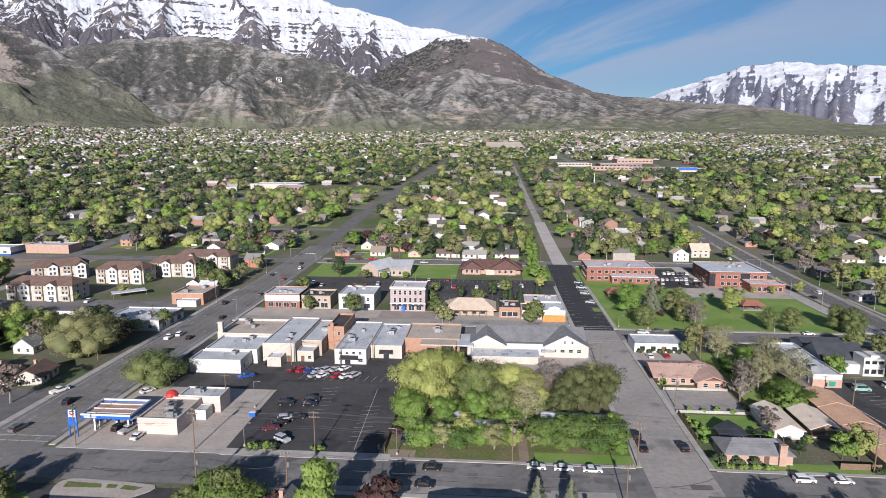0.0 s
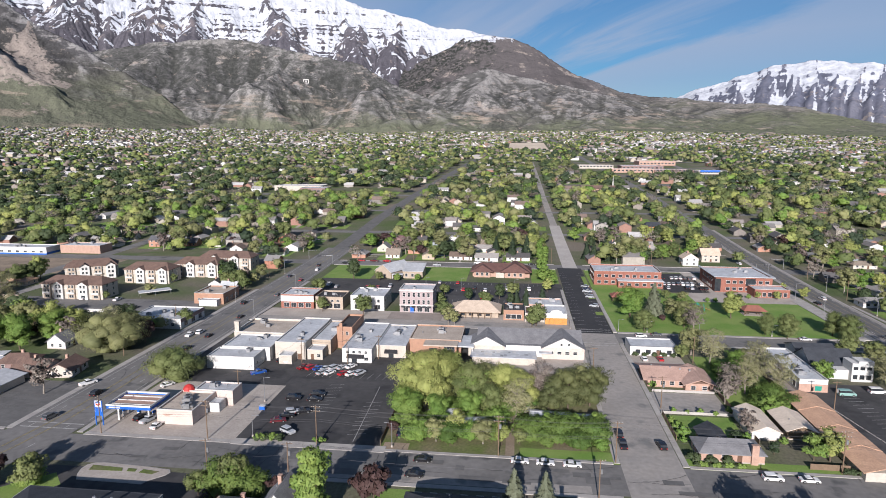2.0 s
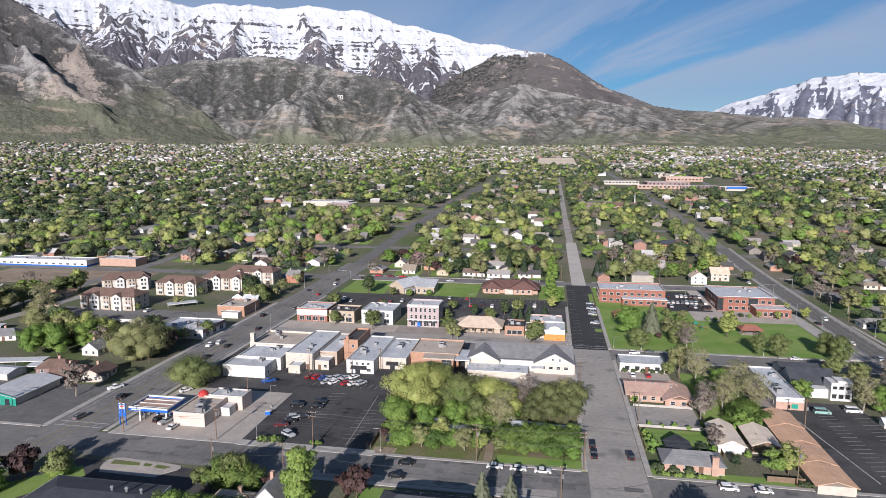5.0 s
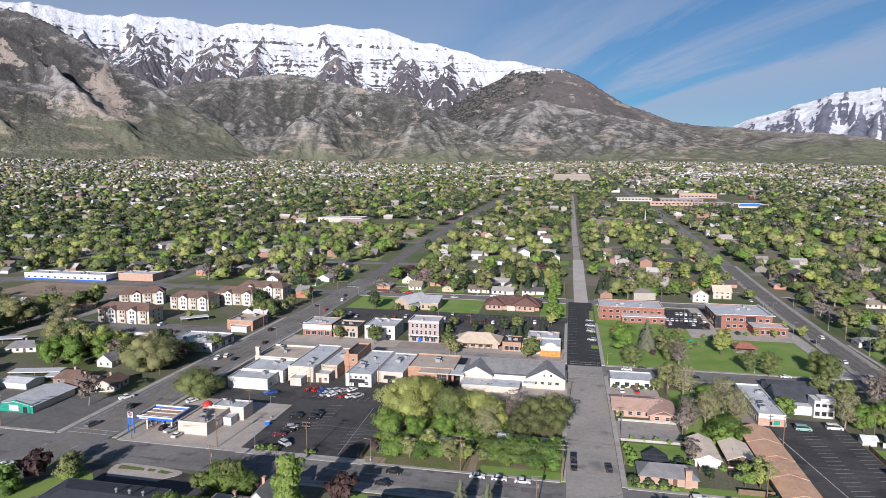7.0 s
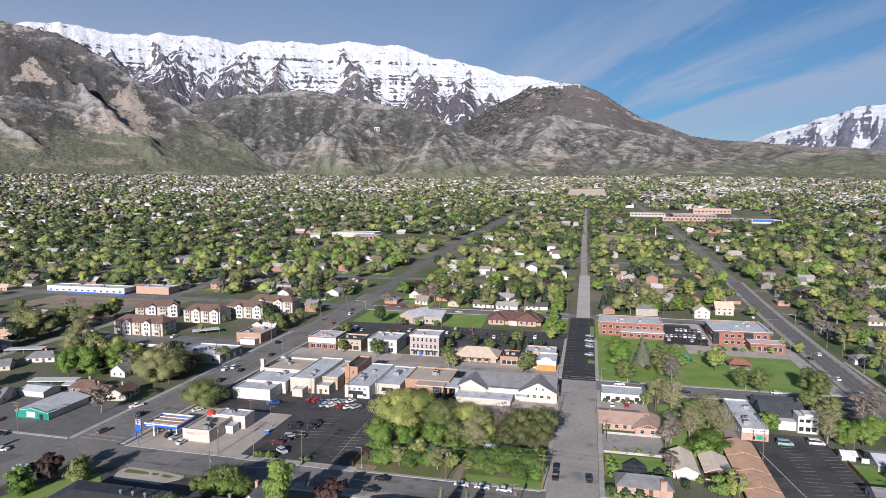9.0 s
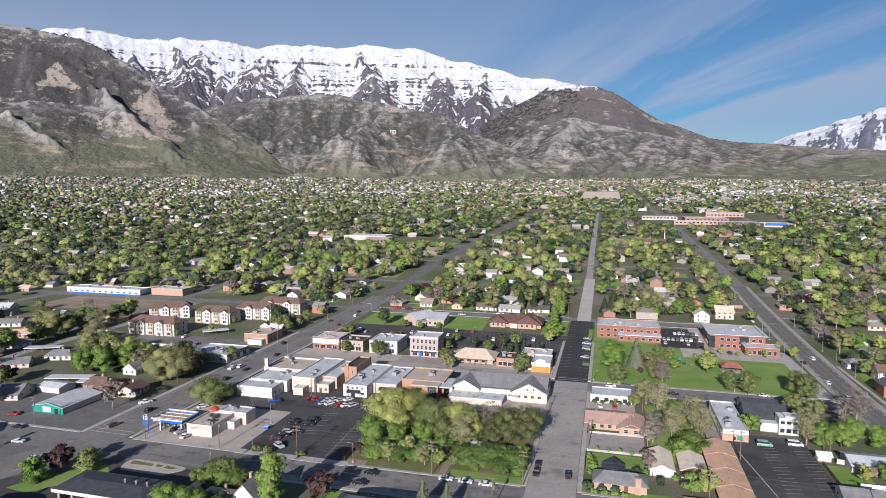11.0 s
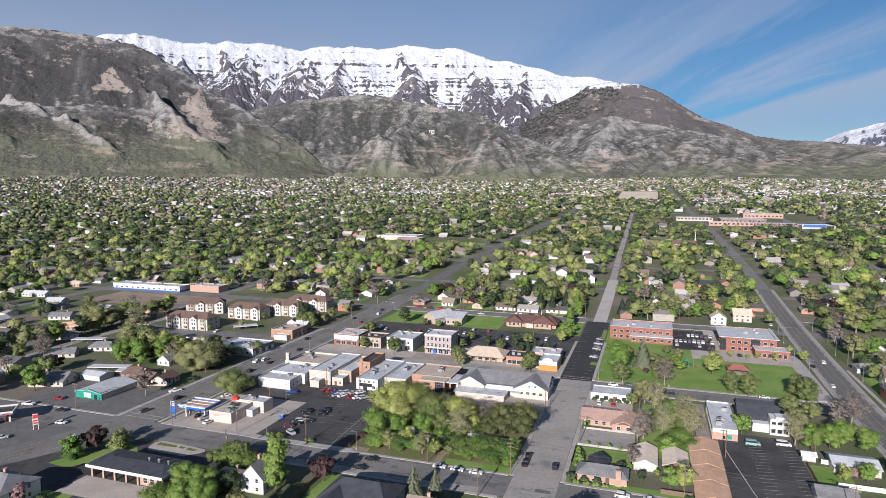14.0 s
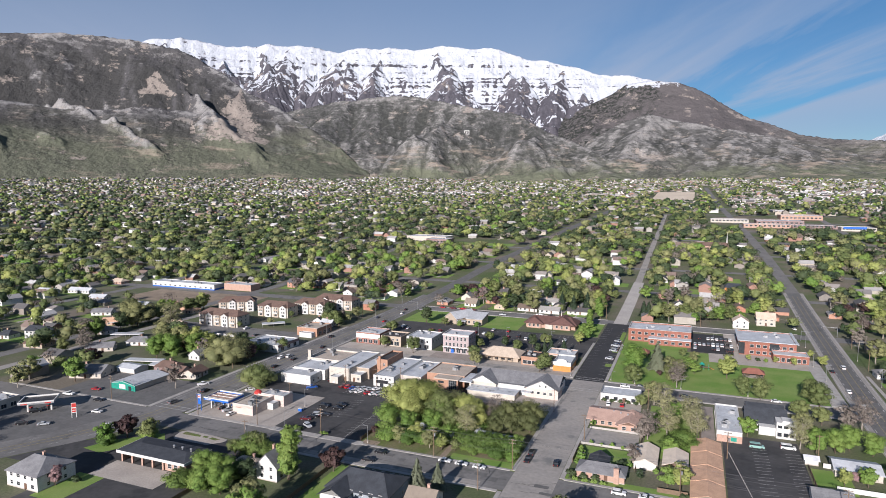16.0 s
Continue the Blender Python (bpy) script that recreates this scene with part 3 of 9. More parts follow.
structure("stall_lines", stalls, M_MARK, "thin white parking stall lines", "road marking")
stalls = Geo()
for k in range(20):
    yy = 262 + k * 6.2
    for xs, d in ((53.0, -5), (37.6, 5)):
        if yy < 386:
            stalls.face((xs, yy, gz(yy) + 0.12), (xs + d, yy + 1.5, gz(yy + 1.5) + 0.12), (xs + d, yy + 1.65, gz(yy + 1.65) + 0.12), (xs, yy + 0.15, gz(yy) + 0.12))
for k in range(24):
    xs = -36 + k * 2.7
    for row in (304, 326, 343):
        stalls.face((xs, row, gz(row) + 0.11), (xs + 0.13, row, gz(row) + 0.11), (xs + 0.13, row + 5, gz(row + 5) + 0.11), (xs, row + 5, gz(row + 5) + 0.11))
structure("stall_lines", stalls, M_MARK, "white parking stall lines on black asphalt", "road marking")
crossing = Geo()
for k in range(2):
    crossing.face((38.5, 258.2 + 3 * k, 0.11), (52.5, 258.2 + 3 * k, 0.11), (52.5, 258.6 + 3 * k, 0.11), (38.5, 258.6 + 3 * k, 0.11))
    crossing.face((38.5, 239.2 + 3 * k, 0.11), (52.5, 239.2 + 3 * k, 0.11), (52.5, 239.6 + 3 * k, 0.11), (38.5, 239.6 + 3 * k, 0.11))
    crossing.face((-133, 144 + 3 * k, 0.12), (-115, 144 + 3 * k, 0.12), (-115, 144.4 + 3 * k, 0.12), (-133, 144.4 + 3 * k, 0.12))
structure("crossing_lines", crossing, M_MARK, "white crosswalk lines", "road marking")


# tar seams and asphalt patches on roads and lots
sr = random.Random(12)
seams, patches = Geo(), Geo()


def seam(x, y, heading, length, z, w=0.11):
    ax, ay = x, y
    z += 0.0004 * (len(seams.f) % 90)
    for _ in range(int(length / 2.5)):
        heading += sr.uniform(-0.35, 0.35)
        bx, by = ax + 2.5 * math.cos(heading), ay + 2.5 * math.sin(heading)
        px, py = -math.sin(heading) * w / 2, math.cos(heading) * w / 2
        seams.face((ax - px, ay - py, gz(ay) + z), (bx - px, by - py, gz(by) + z), (bx + px, by + py, gz(by) + z), (ax + px, ay + py, gz(ay) + z))
        ax, ay = bx, by


for _ in range(34):
    seam(sr.uniform(-66, -28), sr.uniform(145, 215), sr.choice((0, 1.57, 0.8)) + sr.uniform(-0.3, 0.3), sr.uniform(6, 22), 0.052)
for _ in range(44):
    seam(sr.uniform(-110, 120), sr.uniform(128, 140.5), sr.choice((0, 0, 1.57)), sr.uniform(4, 16), 0.135)
for _ in range(50):
    yy = sr.uniform(150, 430)
    seam(main_x(yy) + sr.uniform(-8, 8), yy, sr.choice((1.57, 1.57, 0)), sr.uniform(3, 12), 0.128)
for _ in range(26):
    yy = sr.uniform(150, 400)
    seam(third_x(yy) + sr.uniform(-6, 6), yy, 1.57, sr.uniform(5, 16), 0.128)
for _ in range(26):
    px, py, wx_, wy_ = sr.uniform(-105, 110), sr.uniform(128.5, 137), sr.uniform(2, 9), sr.uniform(1.2, 3.4)
    pz = 0.118 + 0.0015 * len(patches.f)
    patches.face((px, py, pz), (px + wx_, py, pz), (px + wx_, py + wy_, pz), (px, py + wy_, pz))
structure("tar_seams", seams, M_ASPH_LOT, "black tar seams across worn asphalt", "road")
structure("road_patches", patches, M_ASPH_PATCH, "dark repair patches in the asphalt", "road")

# ---- mountains ----
def lattice(ix, iy, seed):
    h = (ix.astype(np.int64) * 374761393 + iy.astype(np.int64) * 668265263 + seed * 1442695041) & 0xFFFFFFFF
    h = ((h ^ (h >> 13)) * 1274126177) & 0xFFFFFFFF
    return ((h ^ (h >> 16)) & 0xFFFF) / 65535.0


def vnoise(x, y, seed):
    ix, iy = np.floor(x).astype(np.int64), np.floor(y).astype(np.int64)
    fx, fy = x - ix, y - iy
    fx, fy = fx * fx * (3 - 2 * fx), fy * fy * (3 - 2 * fy)
    a, b, c, d = (lattice(ix + i, iy + j, seed) for i, j in ((0, 0), (1, 0), (0, 1), (1, 1)))
    return a + (b - a) * fx + (c - a) * fy + (a - b - c + d) * fx * fy


def fbm(x, y, seed, octaves=5, ridged=False, gain=0.5):
    out, amp, tot = 0.0, 1.0, 0.0
    for o in range(octaves):
        n = vnoise(x * 2**o + 17.3 * o, y * 2**o - 9.1 * o, seed + o)
        out = out + amp * ((1 - np.abs(2 * n - 1)) if ridged else n)
        tot += amp
        amp *= gain
    return out / tot


HUB = np.array([47.0, -31.0, 90.0])


def crest(points, az):
    p = np.array(points, float)
    return np.interp(az, p[:, 0], p[:, 1])


def spur_field(am, q, seed, spacing, slender=0.5):
    """Rocky spurs that widen downhill, q 1 at the crest: nearness to the nearest spur's back and the way across it."""
    g = np.random.default_rng(seed)
    best, off = np.zeros(am.shape), np.zeros(am.shape)
    wob = (fbm(am / 90, q * 6, seed + 5, 4) - 0.5) * spacing * 0.35
    for c in np.arange(am.min() - spacing, am.max() + spacing, spacing * 0.62):
        c0, lean, top, wide = c + g.uniform(-0.4, 0.4) * spacing, g.uniform(-0.7, 0.7) * spacing, g.uniform(0.45, 1.05), g.uniform(0.6, 1.5)
        d = am + wob - c0 - lean * (1 - q)
        w = spacing * wide * slender * (top - q).clip(0.001) ** 1.1 * 1.5
        t = (1 - np.abs(d) / w).clip(0)
        off = np.where(t > best, d, off)
        best = np.maximum(best, t)
    return best, off


def ridge(AZ, R, line, far, near, seed, power=1.15, gully=0.30, grain=9.0, jag=0.10, skew=0.0, span=520.0, spurs=(600.0, 0.10, 0.0), snow_at=0.02, weave=(5.0, 5.0, 3.2, 3.6)):
    """Height of one mountain: a crest seen under the given angles, a spurred and gullied face towards the town and a fall behind."""
    el = crest(line, AZ)
    rc, rf = crest(far, AZ), crest(near, AZ)
    az_m = np.radians(AZ) * 3500
    el = el + jag * el.clip(0, 3) * (fbm(az_m / 150, 0 * az_m, seed + 50, 5, False, 0.6) - 0.5) * 1.6
    top = HUB[2] + rc * np.tan(np.radians(el))
    base = ground_z(HUB[1] + rf * np.cos(np.radians(AZ)), HUB[0] + rf * np.sin(np.radians(AZ)))
    u = (R - rf) / (rc - rf)
    rise = (top - base).clip(0)
    us = u.clip(0, 1)
    wx = az_m + 150 * (fbm(az_m / 420, R / 420, seed + 9, 4) - 0.5) + skew * (R - rf)
    wy = R + 150 * (fbm(az_m / 420 + 31, R / 420, seed + 15, 4) - 0.5)
    g = fbm(wx / span, wy / span, seed, 5, True, 0.5)
    rock = fbm(wx / 60, wy / 60, seed + 33, 4) - 0.5
    belly = np.sin(np.pi * us**0.75)
    space, lift, low = spurs
    q = ((us - low) / (1 - low)).clip(0, 1)
    tent, across = spur_field(az_m + skew * (R - rf), q, seed, space)
    body = us**power - gully * (1 - g) * belly**0.8 + lift * tent * belly
    z = base + rise * body.clip(-0.02) + grain * rock * np.minimum(1, us * 5) * (u < 0.995)
    z = np.where(u > 1, top - (u - 1) * (rc - rf) * 0.7, z)
    # ribs that run down slantwise from the back of each spur, strata across it, snow in the chutes between
    side = np.sign(across)
    rib = fbm((np.abs(across) * 0.9 + z * 0.9) / 15 + 40 * side, (np.abs(across) - z) / 150, seed + 61, 4)
    fan = fbm((np.abs(across) * 1.6 + z) / 9 + 40 * side, (np.abs(across) - z) / 110, seed + 67, 3)
    strata = fbm(az_m / 150, z / 7, seed + 69, 3)
    chute = fbm(az_m / 22 + side, z / 160, seed + 73, 3)
    lie = 1.5 * (q - snow_at) - 1.35 * tent**0.5 * (1.5 - q) + (weave[0] * (rib - 0.5) + weave[1] * (fan - 0.5) + weave[2] * (strata - 0.5) + weave[3] * (chute - 0.5)) * (1.42 - q)
    bare = tent**0.7 + 1.2 * (rib - 0.5)
    return np.where((u < 0) | (rise < 3), -50.0, z), (u > 0.02) & (u < 0.985) & (rise > 3), lie, bare


def carve(Z, live, rounds, strength, soften=0.06, ledge=1.5):
    """Lets rain water run down the slopes and cut gullies. Returns the land and how much water passes each spot."""
    nr_, na = Z.shape
    idx = np.arange(nr_ * na).reshape(nr_, na)
    rough = np.random.default_rng(8).normal(0, 1.2, Z.shape)
    Z = Z + rough * live
    A = np.ones(Z.size)
    for _ in range(rounds):
        best, rec = np.zeros(Z.shape), idx.copy()
        P = np.pad(Z, 1, mode="edge")
        I = np.pad(idx, 1, mode="edge")
        for dy in (-1, 0, 1):
            for dx in (-1, 0, 1):
                if dx or dy:
                    s = (Z - P[1 + dy:1 + dy + nr_, 1 + dx:1 + dx + na]) / math.hypot(dx, dy)
                    m = s > best
                    best, rec = np.where(m, s, best), np.where(m, I[1 + dy:1 + dy + nr_, 1 + dx:1 + dx + na], rec)
        order = np.argsort(Z.ravel())
        rl, up, low = rec.ravel().tolist(), order[::-1].tolist(), order.tolist()
        acc = [1.0] * Z.size
        for k in up:
            r = rl[k]
            if r != k:
                acc[r] += acc[k]
        A = np.array(acc)
        F = (strength * np.sqrt(A) * live.ravel()).tolist()
        zl = Z.ravel().tolist()
        for k in low:
            r = rl[k]
            if r != k:
                zl[k] = (zl[k] + F[k] * zl[r]) / (1 + F[k])
        Z = np.array(zl).reshape(Z.shape)
        P = np.pad(Z, 1, mode="edge")
        Z = Z + live * soften * (P[:-2, 1:-1] + P[2:, 1:-1] + P[1:-1, :-2] + P[1:-1, 2:] - 4 * Z)
    yy, xx = np.mgrid[0:nr_, 0:na]
    Z = Z + live * ledge * np.sin(Z / 13.0 + 5 * fbm(xx / 60.0, yy / 60.0, 90, 3)) * np.clip((Z - 220) / 150, 0, 1)
    return Z, A.reshape(Z.shape)


RELIEF = {}


def range_mesh(name, az0, az1, n_az, r0, r1, n_r, ridges, mat, label, cut=(7, 0.012), talus=()):
    az, r = np.linspace(az0, az1, n_az), np.linspace(r0, r1, n_r)
    AZ, R = np.meshgrid(az, r)
    Z = np.full(AZ.shape, -50.0)
    live, lie, bare = np.zeros(AZ.shape, bool), np.full(AZ.shape, -1.0), np.zeros(AZ.shape)
    for rg in ridges:
        z, ok, lz, bz = ridge(AZ, R, **rg)
        live, lie, bare = np.where(z > Z, ok, live), np.where(z > Z, lz, lie), np.where(z > Z, bz, bare)
        Z = np.maximum(Z, z)
    Z, A = carve(Z, live, *cut)
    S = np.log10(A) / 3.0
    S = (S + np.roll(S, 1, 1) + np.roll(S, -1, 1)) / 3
    X = HUB[0] + R * np.sin(np.radians(AZ))
    Y = HUB[1] + R * np.cos(np.radians(AZ))
    RELIEF[name] = (az, r, Z)
    # the foot runs out under the valley floor
    Z = np.maximum(Z, ground_z(Y, X) - 6)
    V = np.stack([X, Y, Z], -1).reshape(-1, 3)
    i = (np.arange(n_r - 1)[:, None] * n_az + np.arange(n_az - 1)).ravel()
    me = array_mesh(name, V, np.stack([i, i + 1, i + 1 + n_az, i + n_az], 1), mat, True)
    EL, T = np.degrees(np.arctan2(Z - HUB[2], R)), np.zeros(Z.shape)
    for a0, lean, top, foot, half in talus:
        q = (top - EL) / (top - foot)
        T = np.maximum(T, np.minimum(1 - np.abs(AZ - a0 - lean * q) / (half * q.clip(0.02, 1)), 4 * (1.05 - q)).clip(0))
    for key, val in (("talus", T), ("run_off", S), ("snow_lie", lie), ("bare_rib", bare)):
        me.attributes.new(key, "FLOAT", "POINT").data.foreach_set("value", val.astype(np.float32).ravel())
    return structure(name, me, label, "mountain")


def mountain_material(name, low, mid, high, rock, vale, z_low, z_high, rock_amt=0.6, snow=None, terraces=0.0, conifers=0.0, crown=None):
    """Slopes by height; pale ribs of rock between dark, scrub-filled gullies; snow: (lowest, full) heights."""
    m = bpy.data.materials.new(name)
    m.use_nodes = True
    nt = m.node_tree
    n, lk = nt.nodes, nt.links
    p = n["Principled BSDF"]
    p.inputs["Roughness"].default_value, p.inputs["Specular IOR Level"].default_value = 0.95, 0.1
    geo = n.new("ShaderNodeNewGeometry")
    sep, sepn = n.new("ShaderNodeSeparateXYZ"), n.new("ShaderNodeSeparateXYZ")
    lk.new(geo.outputs["Position"], sep.inputs["Vector"])
    lk.new(geo.outputs["Normal"], sepn.inputs["Vector"])

    def tex(scale, detail=6.0, rough=0.6, kind="FBM", squeeze=(1, 1, 1), turn=0.0):
        t = n.new("ShaderNodeTexNoise")
        t.noise_type = kind
        t.inputs["Scale"].default_value, t.inputs["Detail"].default_value, t.inputs["Roughness"].default_value = scale, detail, rough
        mp = n.new("ShaderNodeMapping")
        mp.inputs["Scale"].default_value = squeeze
        mp.inputs["Rotation"].default_value = (0, turn, 0)
        lk.new(geo.outputs["Position"], mp.inputs["Vector"])
        lk.new(mp.outputs["Vector"], t.inputs["Vector"])
        return t.outputs["Fac"]

    def mrange(v, a, b, c=0.0, d=1.0):
        r = n.new("ShaderNodeMapRange")
        for k, x in zip(("From Min", "From Max", "To Min", "To Max"), (a, b, c, d)):
            r.inputs[k].default_value = x
        lk.new(v, r.inputs["Value"])
        return r.outputs["Result"]

    def mth(op, x, y):
        q = n.new("ShaderNodeMath")
        q.operation = op
        for s, v in zip(q.inputs, (x, y)):
            if isinstance(v, (int, float)):
                s.default_value = v
            else:
                lk.new(v, s)
        return q.outputs[0]

    def mix(f, x, y):
        mx = n.new("ShaderNodeMix")
        mx.data_type = "RGBA"
        for s, v in ((mx.inputs["Factor"], f), (mx.inputs["A"], x), (mx.inputs["B"], y)):
            if isinstance(v, tuple):
                s.default_value = (*v, 1)
            elif isinstance(v, (int, float)):
                s.default_value = v
            else:
                lk.new(v, s)
        return mx.outputs["Result"]

    def ridged(t, half):
        return mrange(mth("ABSOLUTE", mth("SUBTRACT", t, 0.5), 0.0), 0.0, half, 1.0, 0.0)

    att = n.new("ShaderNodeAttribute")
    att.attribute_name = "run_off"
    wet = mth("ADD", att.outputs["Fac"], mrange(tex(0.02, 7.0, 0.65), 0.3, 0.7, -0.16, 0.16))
    fine = ridged(tex(0.012, 5.0, 0.6, "FBM", (1, 0.8, 0.5), -0.5), 0.14)
    hz = mth("ADD", sep.outputs["Z"], mrange(tex(0.004), 0.3, 0.7, -70, 70))
    c1 = mix(mrange(hz, z_low, (z_low + z_high) / 2), low, mid)
    c2 = mix(mrange(hz, (z_low + z_high) / 2, z_high), c1, high)
    up = mrange(hz, z_low - 20, z_low + 90)
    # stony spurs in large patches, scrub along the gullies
    def field(key):
        q = n.new("ShaderNodeAttribute")
        q.attribute_name = key
        return q.outputs["Fac"]

    tilt = tex(0.016, 10.0, 0.74, "FBM", (0.7, 0.7, 1.9), 0.45)
    patch = mrange(tex(0.0034, 9.0, 0.62, "FBM", (1, 0.8, 1.2), 0.3), 0.40, 0.60, -0.5, 0.5)
    spur = mth("ADD", mrange(field("bare_rib"), 0.0, 1.0, -0.15, 0.25), patch)
    spur = mth("ADD", spur, mrange(tilt, 0.3, 0.7, -1.0, 1.0))
    spur = mth("ADD", spur, mrange(wet, 0.05, 0.45, 0.15, -0.4))
    bare = mth("MULTIPLY", mrange(spur, -0.04, 0.16), mth("MULTIPLY", up, rock_amt))
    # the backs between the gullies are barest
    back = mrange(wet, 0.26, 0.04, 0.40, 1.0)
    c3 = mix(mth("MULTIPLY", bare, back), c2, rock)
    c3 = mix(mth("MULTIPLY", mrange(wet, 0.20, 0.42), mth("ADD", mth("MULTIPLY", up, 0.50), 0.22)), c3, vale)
    # scrub in dots and drifts
    drift = mrange(tex(0.006, 5.0, 0.6), 0.40, 0.62, 0.10, 0.75)
    scrub = mrange(tex(0.060, 5.0, 0.8), 0.52, 0.57)
    c3 = mix(mth("MULTIPLY", scrub, drift), c3, vale)
    if crown:
        # dense dark brush over the upper slopes
        brush = mrange(mth("ADD", sep.outputs["Z"], mrange(tex(0.006, 6.0, 0.65), 0.3, 0.7, -80, 80)), *crown)
        c3 = mix(mth("MULTIPLY", brush, mrange(tex(0.03, 5.0, 0.7), 0.35, 0.65, 0.95, 0.7)), c3, high)
    if conifers:
        wood = mth("MULTIPLY", mrange(tex(0.045, 4.0, 0.7), 0.46, 0.52), mrange(mth("ADD", tex(0.0035, 4.0, 0.55), mrange(sep.outputs["X"], -520, 150, 0.16, -0.16)), 0.46, 0.56))
        c3 = mix(mth("MULTIPLY", mth("MULTIPLY", wood, up), conifers), c3, (0.022, 0.027, 0.023))
    pale = mth("MULTIPLY", mrange(tex(0.0065, 8.0, 0.7), 0.60, 0.65), up)
    c3 = mix(mth("MULTIPLY", pale, 0.6), c3, tuple(min(1, v * k) for v, k in zip(rock, (1.32, 1.22, 1.12))))
    # a bare talus fan below a crag, dotted with scrub
    fan = mrange(mth("ADD", field("talus"), mrange(tex(0.012, 7.0, 0.7), 0.3, 0.7, -0.35, 0.35)), 0.16, 0.26)
    fan = mth("MULTIPLY", fan, mrange(tex(0.045, 3.0, 0.6), 0.56, 0.60, 0.9, 0.15))
    c3 = mix(fan, c3, (0.262, 0.226, 0.198))
    if terraces:
        # bare tan scarps near the foot
        scarp = mrange(tex(0.007, 8.0, 0.7, "FBM", (0.6, 0.6, 3.0), 0.0), 0.55, 0.63)
        scarp = mth("MULTIPLY", scarp, mrange(hz, z_high, z_low + 60))
        c3 = mix(mth("MULTIPLY", scarp, terraces), c3, (0.335, 0.275, 0.22))
    if snow:
        lo, hi = snow
        if hi > lo:
            lie = mth("ADD", mrange(sep.outputs["Z"], lo, hi, -2.2, 1.0), mrange(tex(0.02, 6.0, 0.7), 0.3, 0.7, -0.8, 0.8))
        else:
            lie = field("snow_lie")
        lie = mth("ADD", lie, mrange(tex(0.03, 7.0, 0.72, "FBM", (1, 1, 0.6), 0.5), 0.32, 0.68, -0.42, 0.42))
        lie = mth("ADD", lie, mrange(tex(0.11, 5.0, 0.75, "FBM", (0.5, 0.5, 1.6), 0.2), 0.32, 0.68, -0.2, 0.2))
        ledge = mrange(tex(0.012, 6.0, 0.7, "FBM", (0.5, 0.5, 4.0), 0.12), 0.34, 0.42, -0.35, 0.0)
        lie = mth("ADD", lie, ledge)
        lie = mth("ADD", lie, mrange(wet, 0.05, 0.45, -0.25, 0.35))
        # old snow: clean drifts and thin, rock-dusted patches
        worn = mrange(tex(0.022, 8.0, 0.72, "FBM", (1, 1, 0.55), 0.6), 0.42, 0.66, 0.0, 0.75)
        c3 = mix(mrange(lie, -0.16, 0.22), c3, mix(worn, (0.49, 0.515, 0.56), (0.30, 0.318, 0.355)))
    lk.new(c3, p.inputs["Base Color"])
    bp = n.new("ShaderNodeBump")
    bp.inputs["Strength"].default_value, bp.inputs["Distance"].default_value = 1.0, 8.0
    lk.new(mth("ADD", tex(0.02, 6.0, 0.65), mth("MULTIPLY", fine, 0.4)), bp.inputs["Height"])
    lk.new(bp.outputs["Normal"], p.inputs["Normal"])
    return m


# slope and rock colours are greyed to stand in for aerial haze
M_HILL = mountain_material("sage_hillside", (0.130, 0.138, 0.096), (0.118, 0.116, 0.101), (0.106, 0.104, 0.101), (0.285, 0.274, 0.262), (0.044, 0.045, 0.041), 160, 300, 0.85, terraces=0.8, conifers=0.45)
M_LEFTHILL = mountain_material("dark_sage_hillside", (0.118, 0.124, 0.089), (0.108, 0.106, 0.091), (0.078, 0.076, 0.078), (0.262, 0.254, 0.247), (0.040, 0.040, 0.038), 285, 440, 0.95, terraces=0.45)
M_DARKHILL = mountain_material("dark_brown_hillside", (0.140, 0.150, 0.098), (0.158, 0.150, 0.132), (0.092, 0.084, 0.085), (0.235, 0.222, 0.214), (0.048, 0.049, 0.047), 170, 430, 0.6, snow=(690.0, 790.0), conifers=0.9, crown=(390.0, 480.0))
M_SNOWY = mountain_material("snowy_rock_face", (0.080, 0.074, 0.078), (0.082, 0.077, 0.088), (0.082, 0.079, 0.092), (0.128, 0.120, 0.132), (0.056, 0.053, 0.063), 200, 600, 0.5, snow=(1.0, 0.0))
# rock made paler and bluer: the haze of distance is painted into it
M_SNOWY_E = mountain_material("haze_blue_rock_with_snow", (0.123, 0.126, 0.150), (0.116, 0.122, 0.155), (0.116, 0.126, 0.170), (0.167, 0.167, 0.198), (0.072, 0.077, 0.104), 150, 400, 0.5, snow=(1.0, 0.0))

LEFT_MT = dict(line=[(-80, 10), (-66, 11.2), (-57, 11.7), (-53.6, 12.1), (-47.3, 12.05), (-44.7, 11.8), (-43, 11.1), (-40.7, 9.8), (-38.9, 8.5), (-36, 7.1), (-31, 4.0), (-28, 1.4), (-26, 0)],
               far=[(-80, 3900), (-50, 3700), (-44, 3600), (-38, 3350), (-28, 2900)], near=[(-80, 2600), (-28, 2640)], seed=3, power=1.25, gully=0.42, grain=22, skew=0.5, span=640.0, spurs=(520.0, 0.20, 0.1))
APRON = dict(line=[(-80, 6.2), (-62, 6.6), (-57, 6.9), (-52, 6.4), (-47.4, 7.0), (-44.6, 6.7), (-41.2, 6.4), (-38.9, 5.5), (-36, 4.6), (-32.4, 3.2), (-29.7, 1.8), (-27, 0.4)],
             far=[(-80, 3250), (-40, 3150), (-27, 2850)], near=[(-80, 2590), (-27, 2620)], seed=19, power=0.95, gully=0.07, grain=4, span=520.0, spurs=(430.0, 0.02, 0.0))
